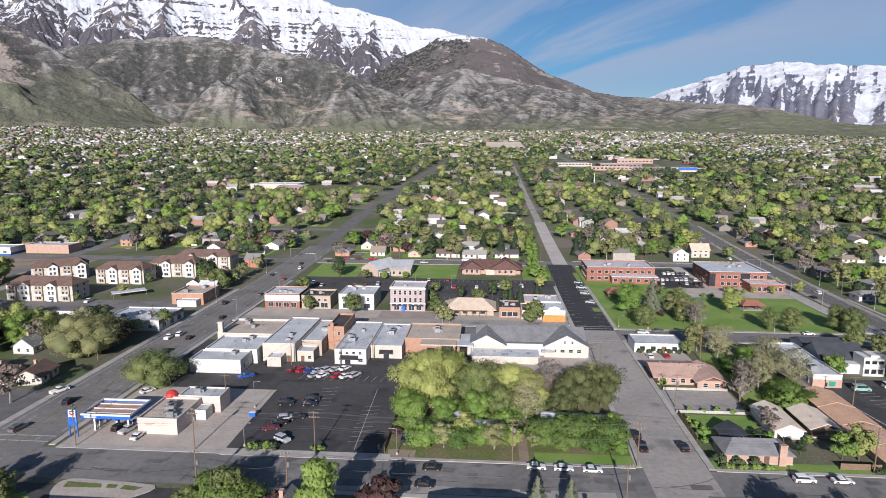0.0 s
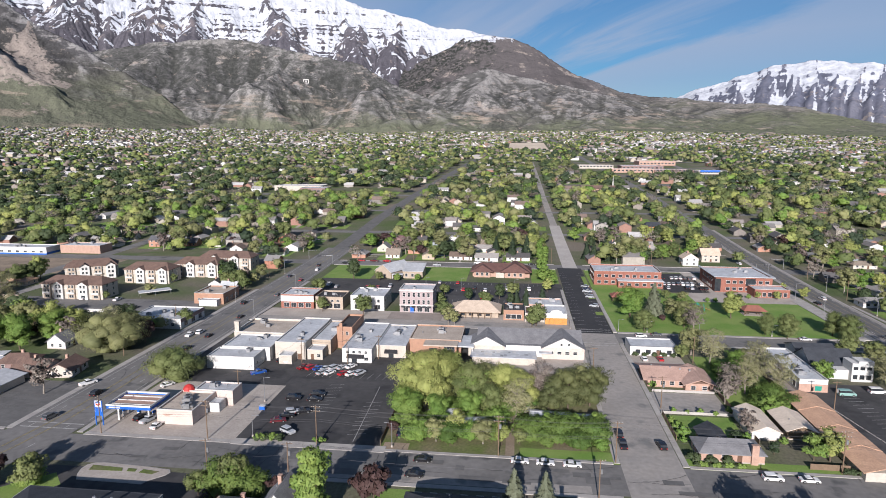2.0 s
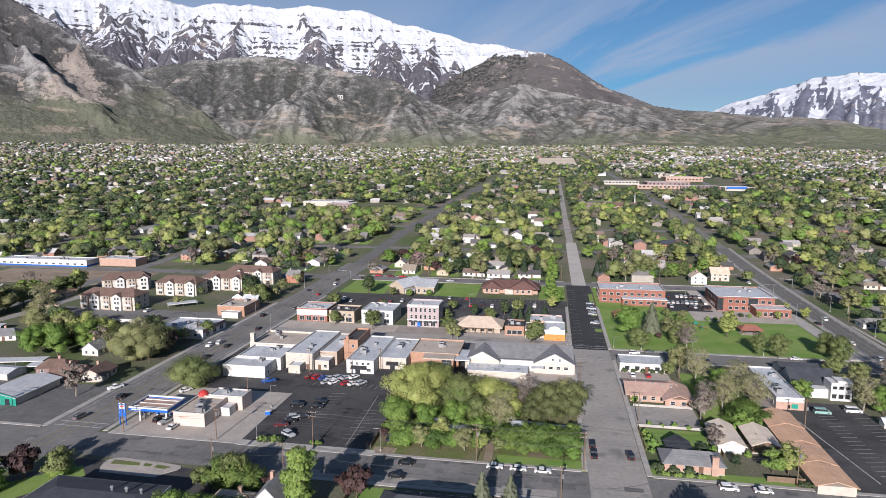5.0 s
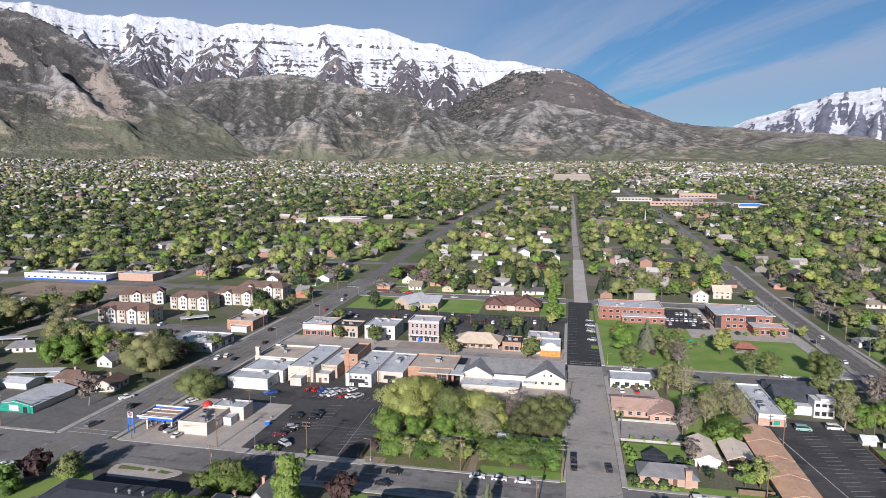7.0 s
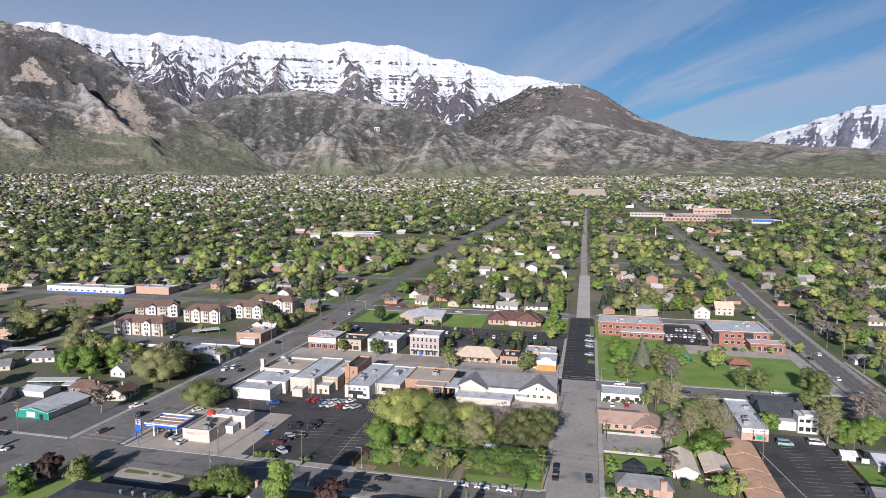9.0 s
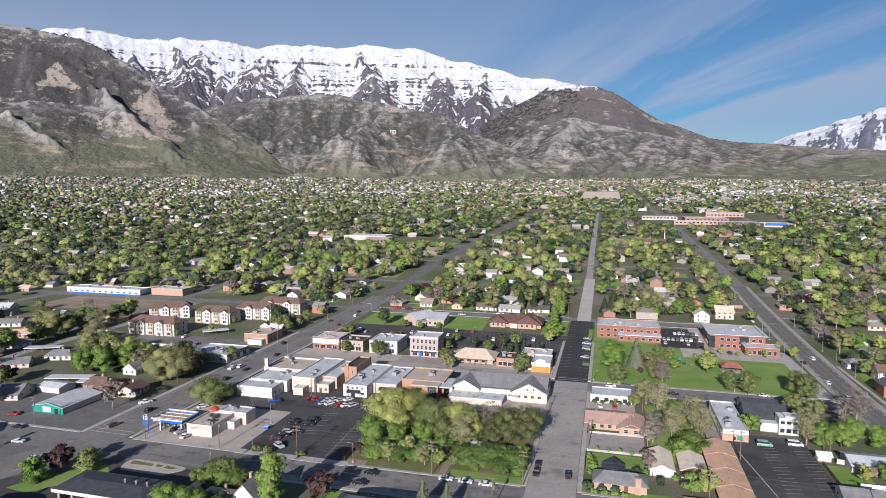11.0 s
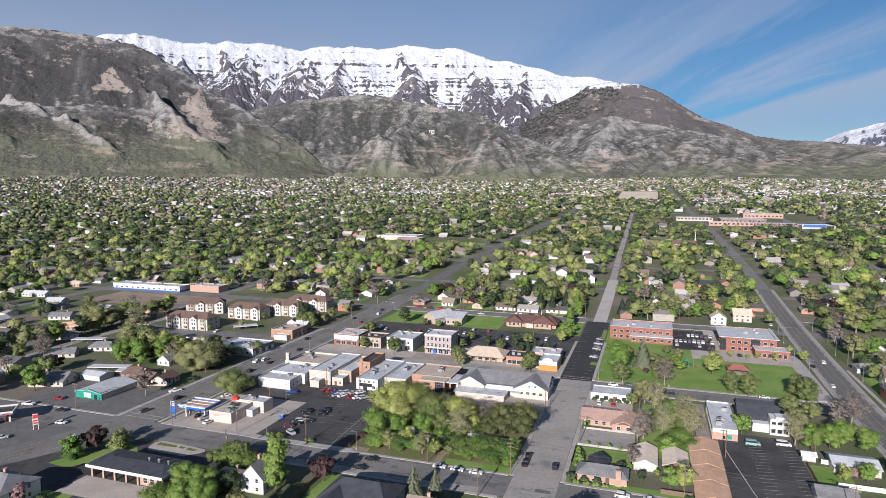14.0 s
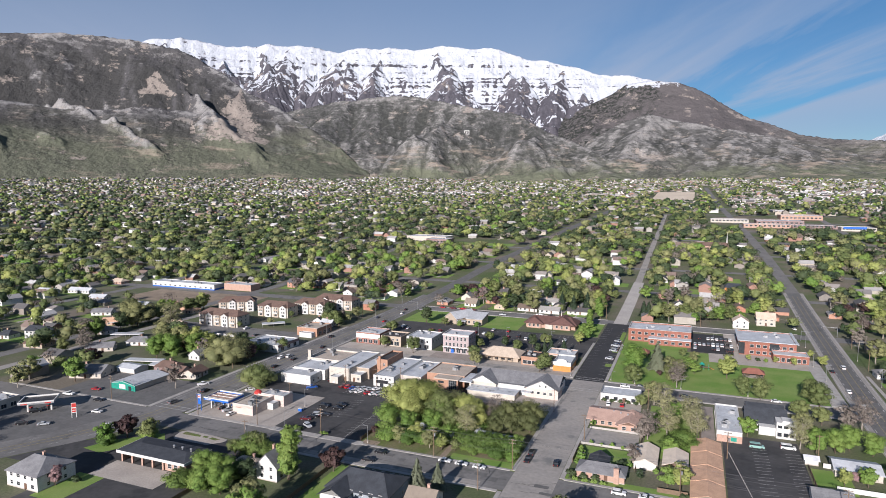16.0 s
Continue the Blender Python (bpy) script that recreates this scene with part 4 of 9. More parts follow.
MID_HILL = dict(line=[(-48, 5), (-39, 7.0), (-35.6, 6.9), (-31, 8.0), (-26.4, 8.55), (-24.4, 8.67), (-20.7, 7.8), (-17, 7.3), (-14.5, 6.75), (-10.9, 4.9), (-7.4, 3.4), (-4, 1.6), (-2, 0)],
                far=[(-48, 3800), (-25, 3600), (-14, 3350), (-4, 3000)], near=[(-48, 2800), (-4, 2720)], seed=14, power=1.0, gully=0.42, grain=18, skew=-0.3, span=560.0, spurs=(420.0, 0.16, 0.1))
DARK_PEAK = dict(line=[(-24, 2.5), (-15.6, 4.95), (-11.6, 6.15), (-8.6, 7.55), (-5.2, 9.1), (-3.6, 9.4), (-1.1, 9.2), (1.7, 7.75), (4.5, 5.95), (8.3, 4.5), (10.7, 4.0), (14.4, 3.55), (19.2, 3.15), (22.1, 2.75), (25.9, 1.85), (28.4, 1.35), (32, 0.9), (42, 0.5)],
                 far=[(-24, 4300), (0, 4250), (12, 3900), (30, 3400)], near=[(-24, 3300), (-6, 3250), (8, 2900), (30, 2750)], seed=27, power=1.25, gully=0.2, grain=12)
FORE_PEAK = dict(line=[(-12, 1.2), (-10.4, 1.9), (-8.4, 4.4), (-6, 5.8), (-3.2, 6.6), (-0.9, 5.9), (2.7, 5.2), (7.7, 4.1), (14, 2.4), (20, 1.2), (26, 0.2)],
                 far=[(-12, 3300), (-3, 3650), (8, 3500), (26, 3000)], near=[(-12, 2900), (-3, 2760), (26, 2700)], seed=41, power=1.2, gully=0.3, grain=14, skew=-0.3)
SNOW_RANGE = dict(line=[(-80, 9), (-55, 10.0), (-49.4, 11.1), (-46.8, 12.1), (-44.3, 12.65), (-42, 12.3), (-40.7, 12.1), (-37.4, 12.45), (-33, 12.4), (-31, 12.2), (-28.6, 12.6), (-26, 12.75), (-24.5, 12.5), (-20.9, 12.8), (-17.3, 12.5), (-14.2, 11.65), (-10.2, 10.7), (-4.9, 9.75), (-1, 8.4), (3, 5), (7, 2)],
                  far=[(-80, 4700), (7, 4700)], near=[(-80, 3750), (7, 3750)], seed=58, power=0.95, gully=0.20, grain=14, jag=0.16, spurs=(230.0, 0.10, 0.55))
EAST_SNOW = dict(line=[(7, 1.5), (12, 3.6), (13, 4.0), (15.3, 4.7), (17.8, 5.3), (20.7, 6.2), (22, 6.4), (24.2, 6.35), (26.2, 5.95), (29.7, 5.5), (36, 5.8), (44, 5), (50, 4)],
                 far=[(7, 4700), (50, 4700)], near=[(7, 3800), (50, 3800)], seed=77, power=0.95, gully=0.20, grain=14, jag=0.18, spurs=(75.0, 0.07, 0.35), snow_at=0.20, weave=(3.0, 3.0, 0.2, 9.5))
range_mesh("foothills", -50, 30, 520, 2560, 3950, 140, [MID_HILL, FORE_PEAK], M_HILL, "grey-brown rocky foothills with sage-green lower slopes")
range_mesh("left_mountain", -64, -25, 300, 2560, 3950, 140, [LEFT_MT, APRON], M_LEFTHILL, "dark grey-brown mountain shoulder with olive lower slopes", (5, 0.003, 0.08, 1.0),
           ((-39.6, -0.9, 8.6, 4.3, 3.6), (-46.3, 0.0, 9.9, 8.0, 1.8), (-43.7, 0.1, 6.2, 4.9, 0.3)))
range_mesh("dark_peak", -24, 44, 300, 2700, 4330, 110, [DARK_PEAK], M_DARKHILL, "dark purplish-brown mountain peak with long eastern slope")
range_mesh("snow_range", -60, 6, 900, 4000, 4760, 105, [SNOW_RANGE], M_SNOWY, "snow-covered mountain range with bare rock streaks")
range_mesh("east_snow_mountain", 7, 48, 380, 3760, 4760, 105, [EAST_SNOW], M_SNOWY_E, "distant mountain with snowy crest, bluish haze painted into its rock")

# white square marking on the middle hill
az_, r_, Z_ = RELIEF["foothills"]
k_ = int(np.argmin(abs(az_ + 19.3)))
seen = np.degrees(np.arctan2(Z_[:, k_] - HUB[2], r_))
n_ = int(np.argmax(seen > 5.15))
mark_x, mark_y = HUB[0] + r_[n_] * math.sin(radians(-19.3)), HUB[1] + r_[n_] * math.cos(radians(-19.3))
mark = Geo().box(-13, -1, 0, 13, 1, 3.5).box(-13, -1, 24, 13, 1, 27.5).box(-13, -1, 3.5, -9.5, 1, 24).box(9.5, -1, 3.5, 13, 1, 24).box(-3, -1, 8, 3, 1, 19)
ob = structure("hill_marking", mark, M_WHITE, "white square stone marking on the hillside", "marking")
ob.matrix_basis = pose(mark_x, mark_y - 6, float(Z_[n_, k_]) - 6, -38, 0, 19.3)


# ---- buildings ----
SIDES = {"s": 0.0, "e": 90.0, "n": 180.0, "w": 270.0}


def window_meshes(w, h, trim=M_TRIM):
    def frame_bars():
        g, b = Geo(), 0.1
        g.box(-w / 2 - b, -0.06, -b, w / 2 + b, 0.05, 0).box(-w / 2 - b, -0.06, h, w / 2 + b, 0.05, h + b)
        g.box(-w / 2 - b, -0.06, 0, -w / 2, 0.05, h).box(w / 2, -0.06, 0, w / 2 + b, 0.05, h)
        if w > 1.6:
            for k in range(1, int(w // 1.2)):
                x = -w / 2 + w * k / int(w // 1.2)
                g.box(x - 0.04, -0.05, 0, x + 0.04, 0.05, h)
        else:
            g.box(-w / 2, -0.045, h * 0.5 - 0.03, w / 2, 0.05, h * 0.5 + 0.03)
        return g.mesh("window", trim)

    return (shared(("win", w, h, trim.name), frame_bars), shared(("pane", w, h), lambda: Geo().box(-w / 2, -0.02, 0, w / 2, 0.05, h).mesh("pane", M_GLASS)))


def add_window(parent, x, y, z, turn, w=1.1, h=1.4, trim=M_TRIM, name="window"):
    fr, pn = window_meshes(w, h, trim)
    ob = part(name, fr, None, parent)
    ob.matrix_basis = pose(x, y, z, 0, 0, turn)
    part("pane", pn, None, ob)
    return ob


def on_side(side, u, wx, wy):
    """Local place on a wall of a wx by wy plan: u metres from its middle, seen from outside to the right."""
    return {"s": (u, -wy / 2), "n": (-u, wy / 2), "e": (wx / 2, u), "w": (-wx / 2, -u)}[side]


def add_door(parent, side, u, wx, wy, w=1.0, h=2.1, mat=None, z=0.0, name="door"):
    me = shared(("door", w, h, (mat or M_DOOR).name), lambda: Geo().box(-w / 2, -0.05, 0, w / 2, 0.06, h).box(-w / 2 - 0.1, -0.09, 0, -w / 2, 0.05, h + 0.1).box(w / 2, -0.09, 0, w / 2 + 0.1, 0.05, h + 0.1).box(-w / 2, -0.09, h, w / 2, 0.05, h + 0.1).mesh(name, mat or M_DOOR))
    ob = part(name, me, None, parent)
    ob.matrix_basis = pose(*on_side(side, u, wx, wy), z, 0, 0, SIDES[side])
    return ob


def window_row(parent, side, wx, wy, z, n, w=1.1, h=1.4, span=None, trim=M_TRIM, shift=0.0):
    length = (span or (wx if side in "sn" else wy) - 2.0)
    for k in range(n):
        u = (k + 0.5) / n * length - length / 2 + shift
        add_window(parent, *on_side(side, u, wx, wy), z, SIDES[side], w, h, trim)


def hvac(parent, x, y, z, s=1.0, turn=0.0):
    body = shared(("hvac",), lambda: Geo().box(-0.9, -0.7, 0.25, 0.9, 0.7, 1.3).box(-0.95, -0.75, 0, 0.95, 0.75, 0.25).mesh("hvac_unit", M_METAL))
    ob = part("hvac_unit", body, None, parent, "grey rooftop cooling unit")
    ob.matrix_basis = pose(x, y, z, 0, 0, turn) @ Matrix.Scale(s, 4)
    fan = shared(("fan",), lambda: Geo().tube((0, 0, 1.3), (0, 0, 1.42), 0.5, 0.5, 12).mesh("fan", M_METAL_D))
    part("fan", fan, None, ob)
    pipe = shared(("duct",), lambda: Geo().box(0.9, -0.25, 0.3, 1.6, 0.25, 0.8).box(1.3, -0.25, 0, 1.6, 0.25, 0.3).mesh("duct", M_METAL))
    part("duct", pipe, None, ob)


def flat_building(name, label, x0, y0, x1, y1, h, wall, roof, parapet=0.5, cap=None, units=0, z=None, category="building", turn=0.0, seed=0, group=""):
    """A flat-roofed building on a rectangle of the plan. Returns the thing and its plan size."""
    wx, wy = x1 - x0, y1 - y0
    ob = thing(name, label, category, (x0 + x1) / 2, (y0 + y1) / 2, z, turn, group)
    a, b, t, top = wx / 2, wy / 2, 0.3, h + parapet
    g = Geo().box(-a, -b, -0.5, a, -b + t, top).box(-a, b - t, -0.5, a, b, top).box(-a, -b + t, -0.5, -a + t, b - t, top).box(a - t, -b + t, -0.5, a, b - t, top)
    part("wall", g, wall, ob)
    part("roof", Geo().box(-a + t, -b + t, h - 0.3, a - t, b - t, h), roof, ob)
    c = Geo()
    for q in ((-a - 0.06, -b - 0.06, a + 0.06, -b + t + 0.04), (-a - 0.06, b - t - 0.04, a + 0.06, b + 0.06), (-a - 0.06, -b + t + 0.04, -a + t + 0.04, b - t - 0.04), (a - t - 0.04, -b + t + 0.04, a + 0.06, b - t - 0.04)):
        c.box(q[0], q[1], top, q[2], q[3], top + 0.12)
    part("parapet_cap", c, cap or M_TRIM, ob)
    rng = random.Random(seed + int(x0 * 7 + y0))
    for _ in range(units):
        hvac(ob, rng.uniform(-a * 0.6, a * 0.5), rng.uniform(-b * 0.75, b * 0.75), h, rng.uniform(0.8, 1.25), rng.choice((0, 90, 180)))
    for _ in range(min(units, 3)):
        vx, vy = rng.uniform(-a * 0.8, a * 0.8), rng.uniform(-b * 0.8, b * 0.8)
        part("vent_pipe", Geo().tube((vx, vy, h), (vx, vy, h + 0.7), 0.12, 0.12).tube((vx, vy, h + 0.7), (vx, vy, h + 0.85), 0.22, 0.1), M_METAL, ob)
    return ob, wx, wy


def gable_roof(a, b, h, rise, over=0.5, thick=0.18, hip=0.0):
    """A roof with its ridge along x over a 2a by 2b plan; hip: how far the ridge ends are drawn in."""
    g = Geo()
    drop = rise * over / b
    A, B, z0, z1 = a + over, b + over, h - drop, h + rise
    ra = A - hip
    for s in (1, -1):
        lo = [(-s * A, -s * B), (s * A, -s * B)]
        g.face((lo[0][0], lo[0][1], z0), (lo[1][0], lo[1][1], z0), (s * ra, 0, z1), (-s * ra, 0, z1))
        g.face((lo[1][0], lo[1][1], z0 - thick), (lo[0][0], lo[0][1], z0 - thick), (-s * ra, 0, z1 - thick), (s * ra, 0, z1 - thick))
        g.face((lo[0][0], lo[0][1], z0 - thick), (lo[1][0], lo[1][1], z0 - thick), (lo[1][0], lo[1][1], z0), (lo[0][0], lo[0][1], z0))
        if hip > 0.01:
            g.face((s * A, -s * B, z0), (s * A, s * B, z0), (s * ra, 0, z1))
            g.face((s * A, -s * B, z0 - thick), (s * A, s * B, z0 - thick), (s * A, s * B, z0), (s * A, -s * B, z0))
        else:
            g.face((s * A, -s * B, z0 - thick), (s * A, 0, z1 - thick), (s * A, 0, z1), (s * A, -s * B, z0))
            g.face((s * A, 0, z1 - thick), (s * A, s * B, z0 - thick), (s * A, s * B, z0), (s * A, 0, z1))
    return g


def gable_walls(a, b, h, rise, hip=0.0, base=-0.6):
    g = Geo().box(-a, -b, base, a, b, h)
    if hip <= 0.01:
        for s in (1, -1):
            x0, x1 = s * (a - 0.25), s * a
            n = len(g.v)
            g.v.extend([(x0, -b, h), (x0, b, h), (x0, 0, h + rise - 0.15), (x1, -b, h), (x1, b, h), (x1, 0, h + rise - 0.15)])
            g.f.extend([(n, n + 2, n + 1), (n + 3, n + 4, n + 5), (n, n + 3, n + 5, n + 2), (n + 1, n + 2, n + 5, n + 4), (n, n + 1, n + 4, n + 3)])
    return g


def gabled_house(name, label, x, y, wx, wy, h, rise, wall, roof, hip=0.0, turn=0.0, over=0.5, chimney=True, windows=True, z=None, category="house", garage=False, group="", storeys=1, seed=0, plain=False):
    """A house with its ridge along its own x."""
    ob = thing(name, label, category, x, y, z, turn, group)
    a, b = wx / 2, wy / 2
    rng = random.Random(seed + int(x * 3 + y * 7))
    part("wall", gable_walls(a, b, h, rise, hip), wall, ob)
    part("roof", gable_roof(a, b, h, rise, over, 0.18, hip), roof, ob)
    if not plain:
        part("foundation", Geo().box(-a - 0.05, -b - 0.05, -0.6, a + 0.05, b + 0.05, 0.35), M_CONCRETE, ob)
    if chimney and not (plain and seed % 2):
        cx = rng.uniform(-a * 0.6, a * 0.6)
        part("chimney", Geo().box(cx - 0.45, 0.5, h, cx + 0.45, 1.3, h + rise + 0.8).box(cx - 0.52, 0.43, h + rise + 0.8, cx + 0.52, 1.37, h + rise + 0.95), M_BRICK_P, ob, "salmon brick chimney")
    vx = rng.uniform(-a * 0.7, a * 0.7)
    if not plain:
        part("vent_pipe", Geo().tube((vx, b * 0.4, h + rise * 0.5), (vx, b * 0.4, h + rise * 0.6 + 0.5), 0.09, 0.09), M_METAL, ob)
    if windows:
        for st in range(storeys):
            zz = 0.95 + 2.8 * st
            for side in ("s" if plain else "sn"):
                nwin = max(2, int(wx // 3.2))
                for k in range(nwin):
                    u = (k + 0.5) / nwin * (wx - 1.4) - (wx - 1.4) / 2
                    if st == 0 and k == nwin // 2:
                        add_door(ob, side, u, wx, wy)
                    elif not (garage and st == 0 and side == "s" and k == nwin - 1):
                        add_window(ob, *on_side(side, u, wx, wy), zz, SIDES[side], rng.choice((1.1, 1.5)), 1.25)
            for side in "ew":
                for u in ((0.0,) if plain else (-wy * 0.22, wy * 0.22)):
                    add_window(ob, *on_side(side, u, wx, wy), zz, SIDES[side], 1.0, 1.2)
        if garage:
            add_door(ob, "s", wx / 2 - 2.2, wx, wy, 2.6, 2.2, M_TRIM, 0, "garage_door")
    return ob


# ---- cars ----
CAR_PAINT = {"white": (0.74, 0.74, 0.73), "black": (0.015, 0.015, 0.018), "silver": (0.40, 0.42, 0.44), "red": (0.36, 0.02, 0.025), "maroon": (0.12, 0.015, 0.02), "blue": (0.02, 0.08, 0.30), "grey": (0.12, 0.125, 0.13), "navy": (0.02, 0.03, 0.06), "tan": (0.36, 0.30, 0.22), "teal": (0.25, 0.42, 0.38)}
CARS = {}


def arch_profile(x):
    return [(x + 0.42 * math.cos(math.pi * k / 6), 0.34 + 0.42 * math.sin(math.pi * k / 6)) for k in range(7)]


def car(kind, paint, x, y, turn, z=None):
    """A parked car, nose along its own x."""
    key = (kind, paint)
    zz = gz(y) + 0.1 if z is None else z
    if key in CARS:
        return copy_thing(CARS[key], pose(x, y, zz, 0, 0, turn))
    mat = material("car_paint_" + paint, CAR_PAINT[paint], None, 0.5, 0.25, fine_amt=0.05, spec=0.5)
    words = {"sedan": "sedan", "suv": "sport utility car", "pickup": "pickup truck", "van": "panel van"}[kind]
    ob = thing(kind if kind != "suv" else "suv_car", "%s %s parked on the asphalt" % (paint, words), "car", x, y, zz, turn)
    L, W = {"sedan": (2.3, 0.9), "suv": (2.35, 0.95), "pickup": (2.75, 0.97), "van": (2.6, 1.0)}[kind]
    bonnet, belt, top = {"sedan": (0.85, 0.95, 1.45), "suv": (1.05, 1.1, 1.75), "pickup": (1.05, 1.15, 1.8), "van": (1.15, 1.25, 2.1)}[kind]
    f, r = L - 0.85, -L + 0.85
    under = [(-L, 0.35)] + [(r + 0.42, 0.3)][:0]
    prof = [(-L, 0.32), *reversed(arch_profile(r)), *reversed(arch_profile(f)), (L, 0.32), (L, bonnet - 0.15), (L - 0.15, bonnet)]
    cab = {"sedan": (1.0, 0.25, -0.95, -1.6), "suv": (1.05, 0.5, -1.75, -2.15), "pickup": (1.2, 0.6, -0.55, -0.75), "van": (1.75, 1.1, -2.4, -2.55)}[kind]
    prof += [(cab[0], belt), (cab[3], belt), (-L + 0.05, belt - 0.05)]
    part("body", Geo().side(prof, -W, W), mat, ob)
    gl = W - 0.06
    part("cabin_glass", Geo().side([(cab[0], belt), (cab[1], top - 0.1), (cab[2], top - 0.1), (cab[3], belt)], -gl, gl), M_GLASS, ob, "dark tinted windows")
    roof_w = gl - 0.1
    part("car_roof", Geo().side([(cab[1] + 0.12, top - 0.14), (cab[1] - 0.05, top), (cab[2] + 0.05, top), (cab[2] - 0.12, top - 0.14)], -roof_w - 0.06, roof_w + 0.06), mat, ob)
    tyre = shared(("tyre",), lambda: Geo().tube((0, -0.1, 0), (0, 0.1, 0), 0.34, 0.34, 14).tube((0, 0.1, 0), (0, -0.1, 0), 0.34, 0.34, 14).mesh("wheel", M_RUBBER))
    rim = shared(("rim",), lambda: Geo().tube((0, 0.11, 0), (0, -0.11, 0), 0.2, 0.2, 10).tube((0, -0.11, 0), (0, 0.11, 0), 0.2, 0.2, 10).mesh("rim", M_METAL))
    for wx in (f, r):
        for wy in (-W + 0.08, W - 0.08):
            wh = part("wheel", tyre, None, ob, at=(wx, wy, 0.34))
            part("rim", rim, None, wh)
    lamp = shared(("lamp", kind), lambda: Geo().box(-0.05, -0.18, -0.08, 0.04, 0.18, 0.08).mesh("headlight", M_TRIM))
    tail = shared(("tail", kind), lambda: Geo().box(-0.04, -0.15, -0.1, 0.05, 0.15, 0.1).mesh("tail_light", M_REDP))
    for s in (-1, 1):
        part("headlight", lamp, None, ob, at=(L, s * (W - 0.25), bonnet - 0.28))
        part("tail_light", tail, None, ob, at=(-L, s * (W - 0.2), bonnet - 0.25))
    CARS[key] = ob
    return ob


# ---- trees ----
def leaf_quads(P, N, size, rng):
    """Small leaf clumps at points P that face roughly N."""
    n = len(P)
    S = N / (np.linalg.norm(N, axis=1, keepdims=True) + 1e-9)
    N = S + rng.normal(0, 0.36, (n, 3))
    N /= np.linalg.norm(N, axis=1, keepdims=True) + 1e-9
    A = np.cross(N, rng.normal(0, 1, (n, 3)))
    A /= np.linalg.norm(A, axis=1, keepdims=True) + 1e-9
    B = np.cross(N, A)
    s = (size * rng.uniform(0.6, 1.35, n))[:, None]
    k = rng.uniform(0.55, 1.0, n)[:, None]
    V = np.stack([P + A * s * 1.35, P - A * s * 0.72 + B * s * k * 1.04, P - A * s * 0.72 - B * s * k * 1.04], 1)
    # the foliage of a mass shades as one soft, rounded body
    S = S + 0.30 * N + np.array([0, 0, 0.12])
    S /= np.linalg.norm(S, axis=1, keepdims=True) + 1e-9
    return V.reshape(-1, 3), np.arange(3 * n).reshape(-1, 3), S.repeat(3, 0)


ICO = np.array([(0, 0, 1), (0.894, 0, 0.447), (0.276, 0.851, 0.447), (-0.724, 0.526, 0.447), (-0.724, -0.526, 0.447), (0.276, -0.851, 0.447), (0.724, 0.526, -0.447), (-0.276, 0.851, -0.447), (-0.894, 0, -0.447), (-0.276, -0.851, -0.447), (0.724, -0.526, -0.447), (0, 0, -1)])
ICO_F = np.array([(0, 1, 2), (0, 2, 3), (0, 3, 4), (0, 4, 5), (0, 5, 1), (1, 6, 2), (2, 7, 3), (3, 8, 4), (4, 9, 5), (5, 10, 1), (2, 6, 7), (3, 7, 8), (4, 8, 9), (5, 9, 10), (1, 10, 6)])


def cores(C, R, g, lo=0.7, hi=1.15):
    """Dense, uneven inner masses of foliage at centres C with half-axes R."""
    n = len(C)
    V = C[:, None] + ICO * R[:, None] * g.uniform(lo, hi, (n, 12, 1))
    F = (np.arange(n)[:, None, None] * 12 + ICO_F).reshape(-1, 3)
    return V.reshape(-1, 3), F, np.tile(ICO, (n, 1))


def foliage(name, sets, mat):
    """One mesh from several (points, triangles, shading directions)."""
    V, F, S, k = [], [], [], 0
    for v, f, d in sets:
        V.append(v)
        F.append(f + k)
        S.append(d)
        k += len(v)
    me = array_mesh(name, np.concatenate(V), np.concatenate(F), mat, True)
    me.attributes.new("custom_normal", "FLOAT_VECTOR", "POINT").data.foreach_set("vector", np.concatenate(S).astype(np.float32).ravel())
    return me


def lobes(rng, n, w, h, z0, kind):
    """Centres and radii of the leafy masses of a crown: a main set and smaller sprays at its rim."""
    C, Rr = [], []
    for i in range(n):
        f = (i + 0.5) / n
        zz = z0 + (h - z0) * (0.10 + 0.82 * f)
        spread = {"round": math.sin(math.pi * (0.15 + 0.72 * f)) ** 0.8, "tall": math.sin(math.pi * (0.2 + 0.7 * f)) ** 0.6, "poplar": 0.55 * math.sin(math.pi * (0.12 + 0.8 * f)) ** 0.5, "wide": math.sin(math.pi * (0.25 + 0.6 * f))}[kind]
        ang = i * 2.399 + rng.uniform(-0.6, 0.6)
        d = w / 2 * spread * rng.uniform(0.25, 0.95)
        c = (d * math.cos(ang), d * math.sin(ang), zz + rng.uniform(-0.05, 0.05) * h)
        r = w * rng.uniform(0.13, 0.22) * (0.7 + 0.4 * spread)
        C.append(c)
        Rr.append((r, r, r * rng.uniform(0.6, 1.0)))
        for _ in range(2):
            t = rng.uniform(0, 6.28)
            C.append((c[0] + r * 1.0 * math.cos(t), c[1] + r * 1.0 * math.sin(t), c[2] + rng.uniform(-0.3, 0.8) * r))
            q = r * rng.uniform(0.35, 0.6)
            Rr.append((q, q, q * 0.8))
    return np.array(C), np.array(Rr)


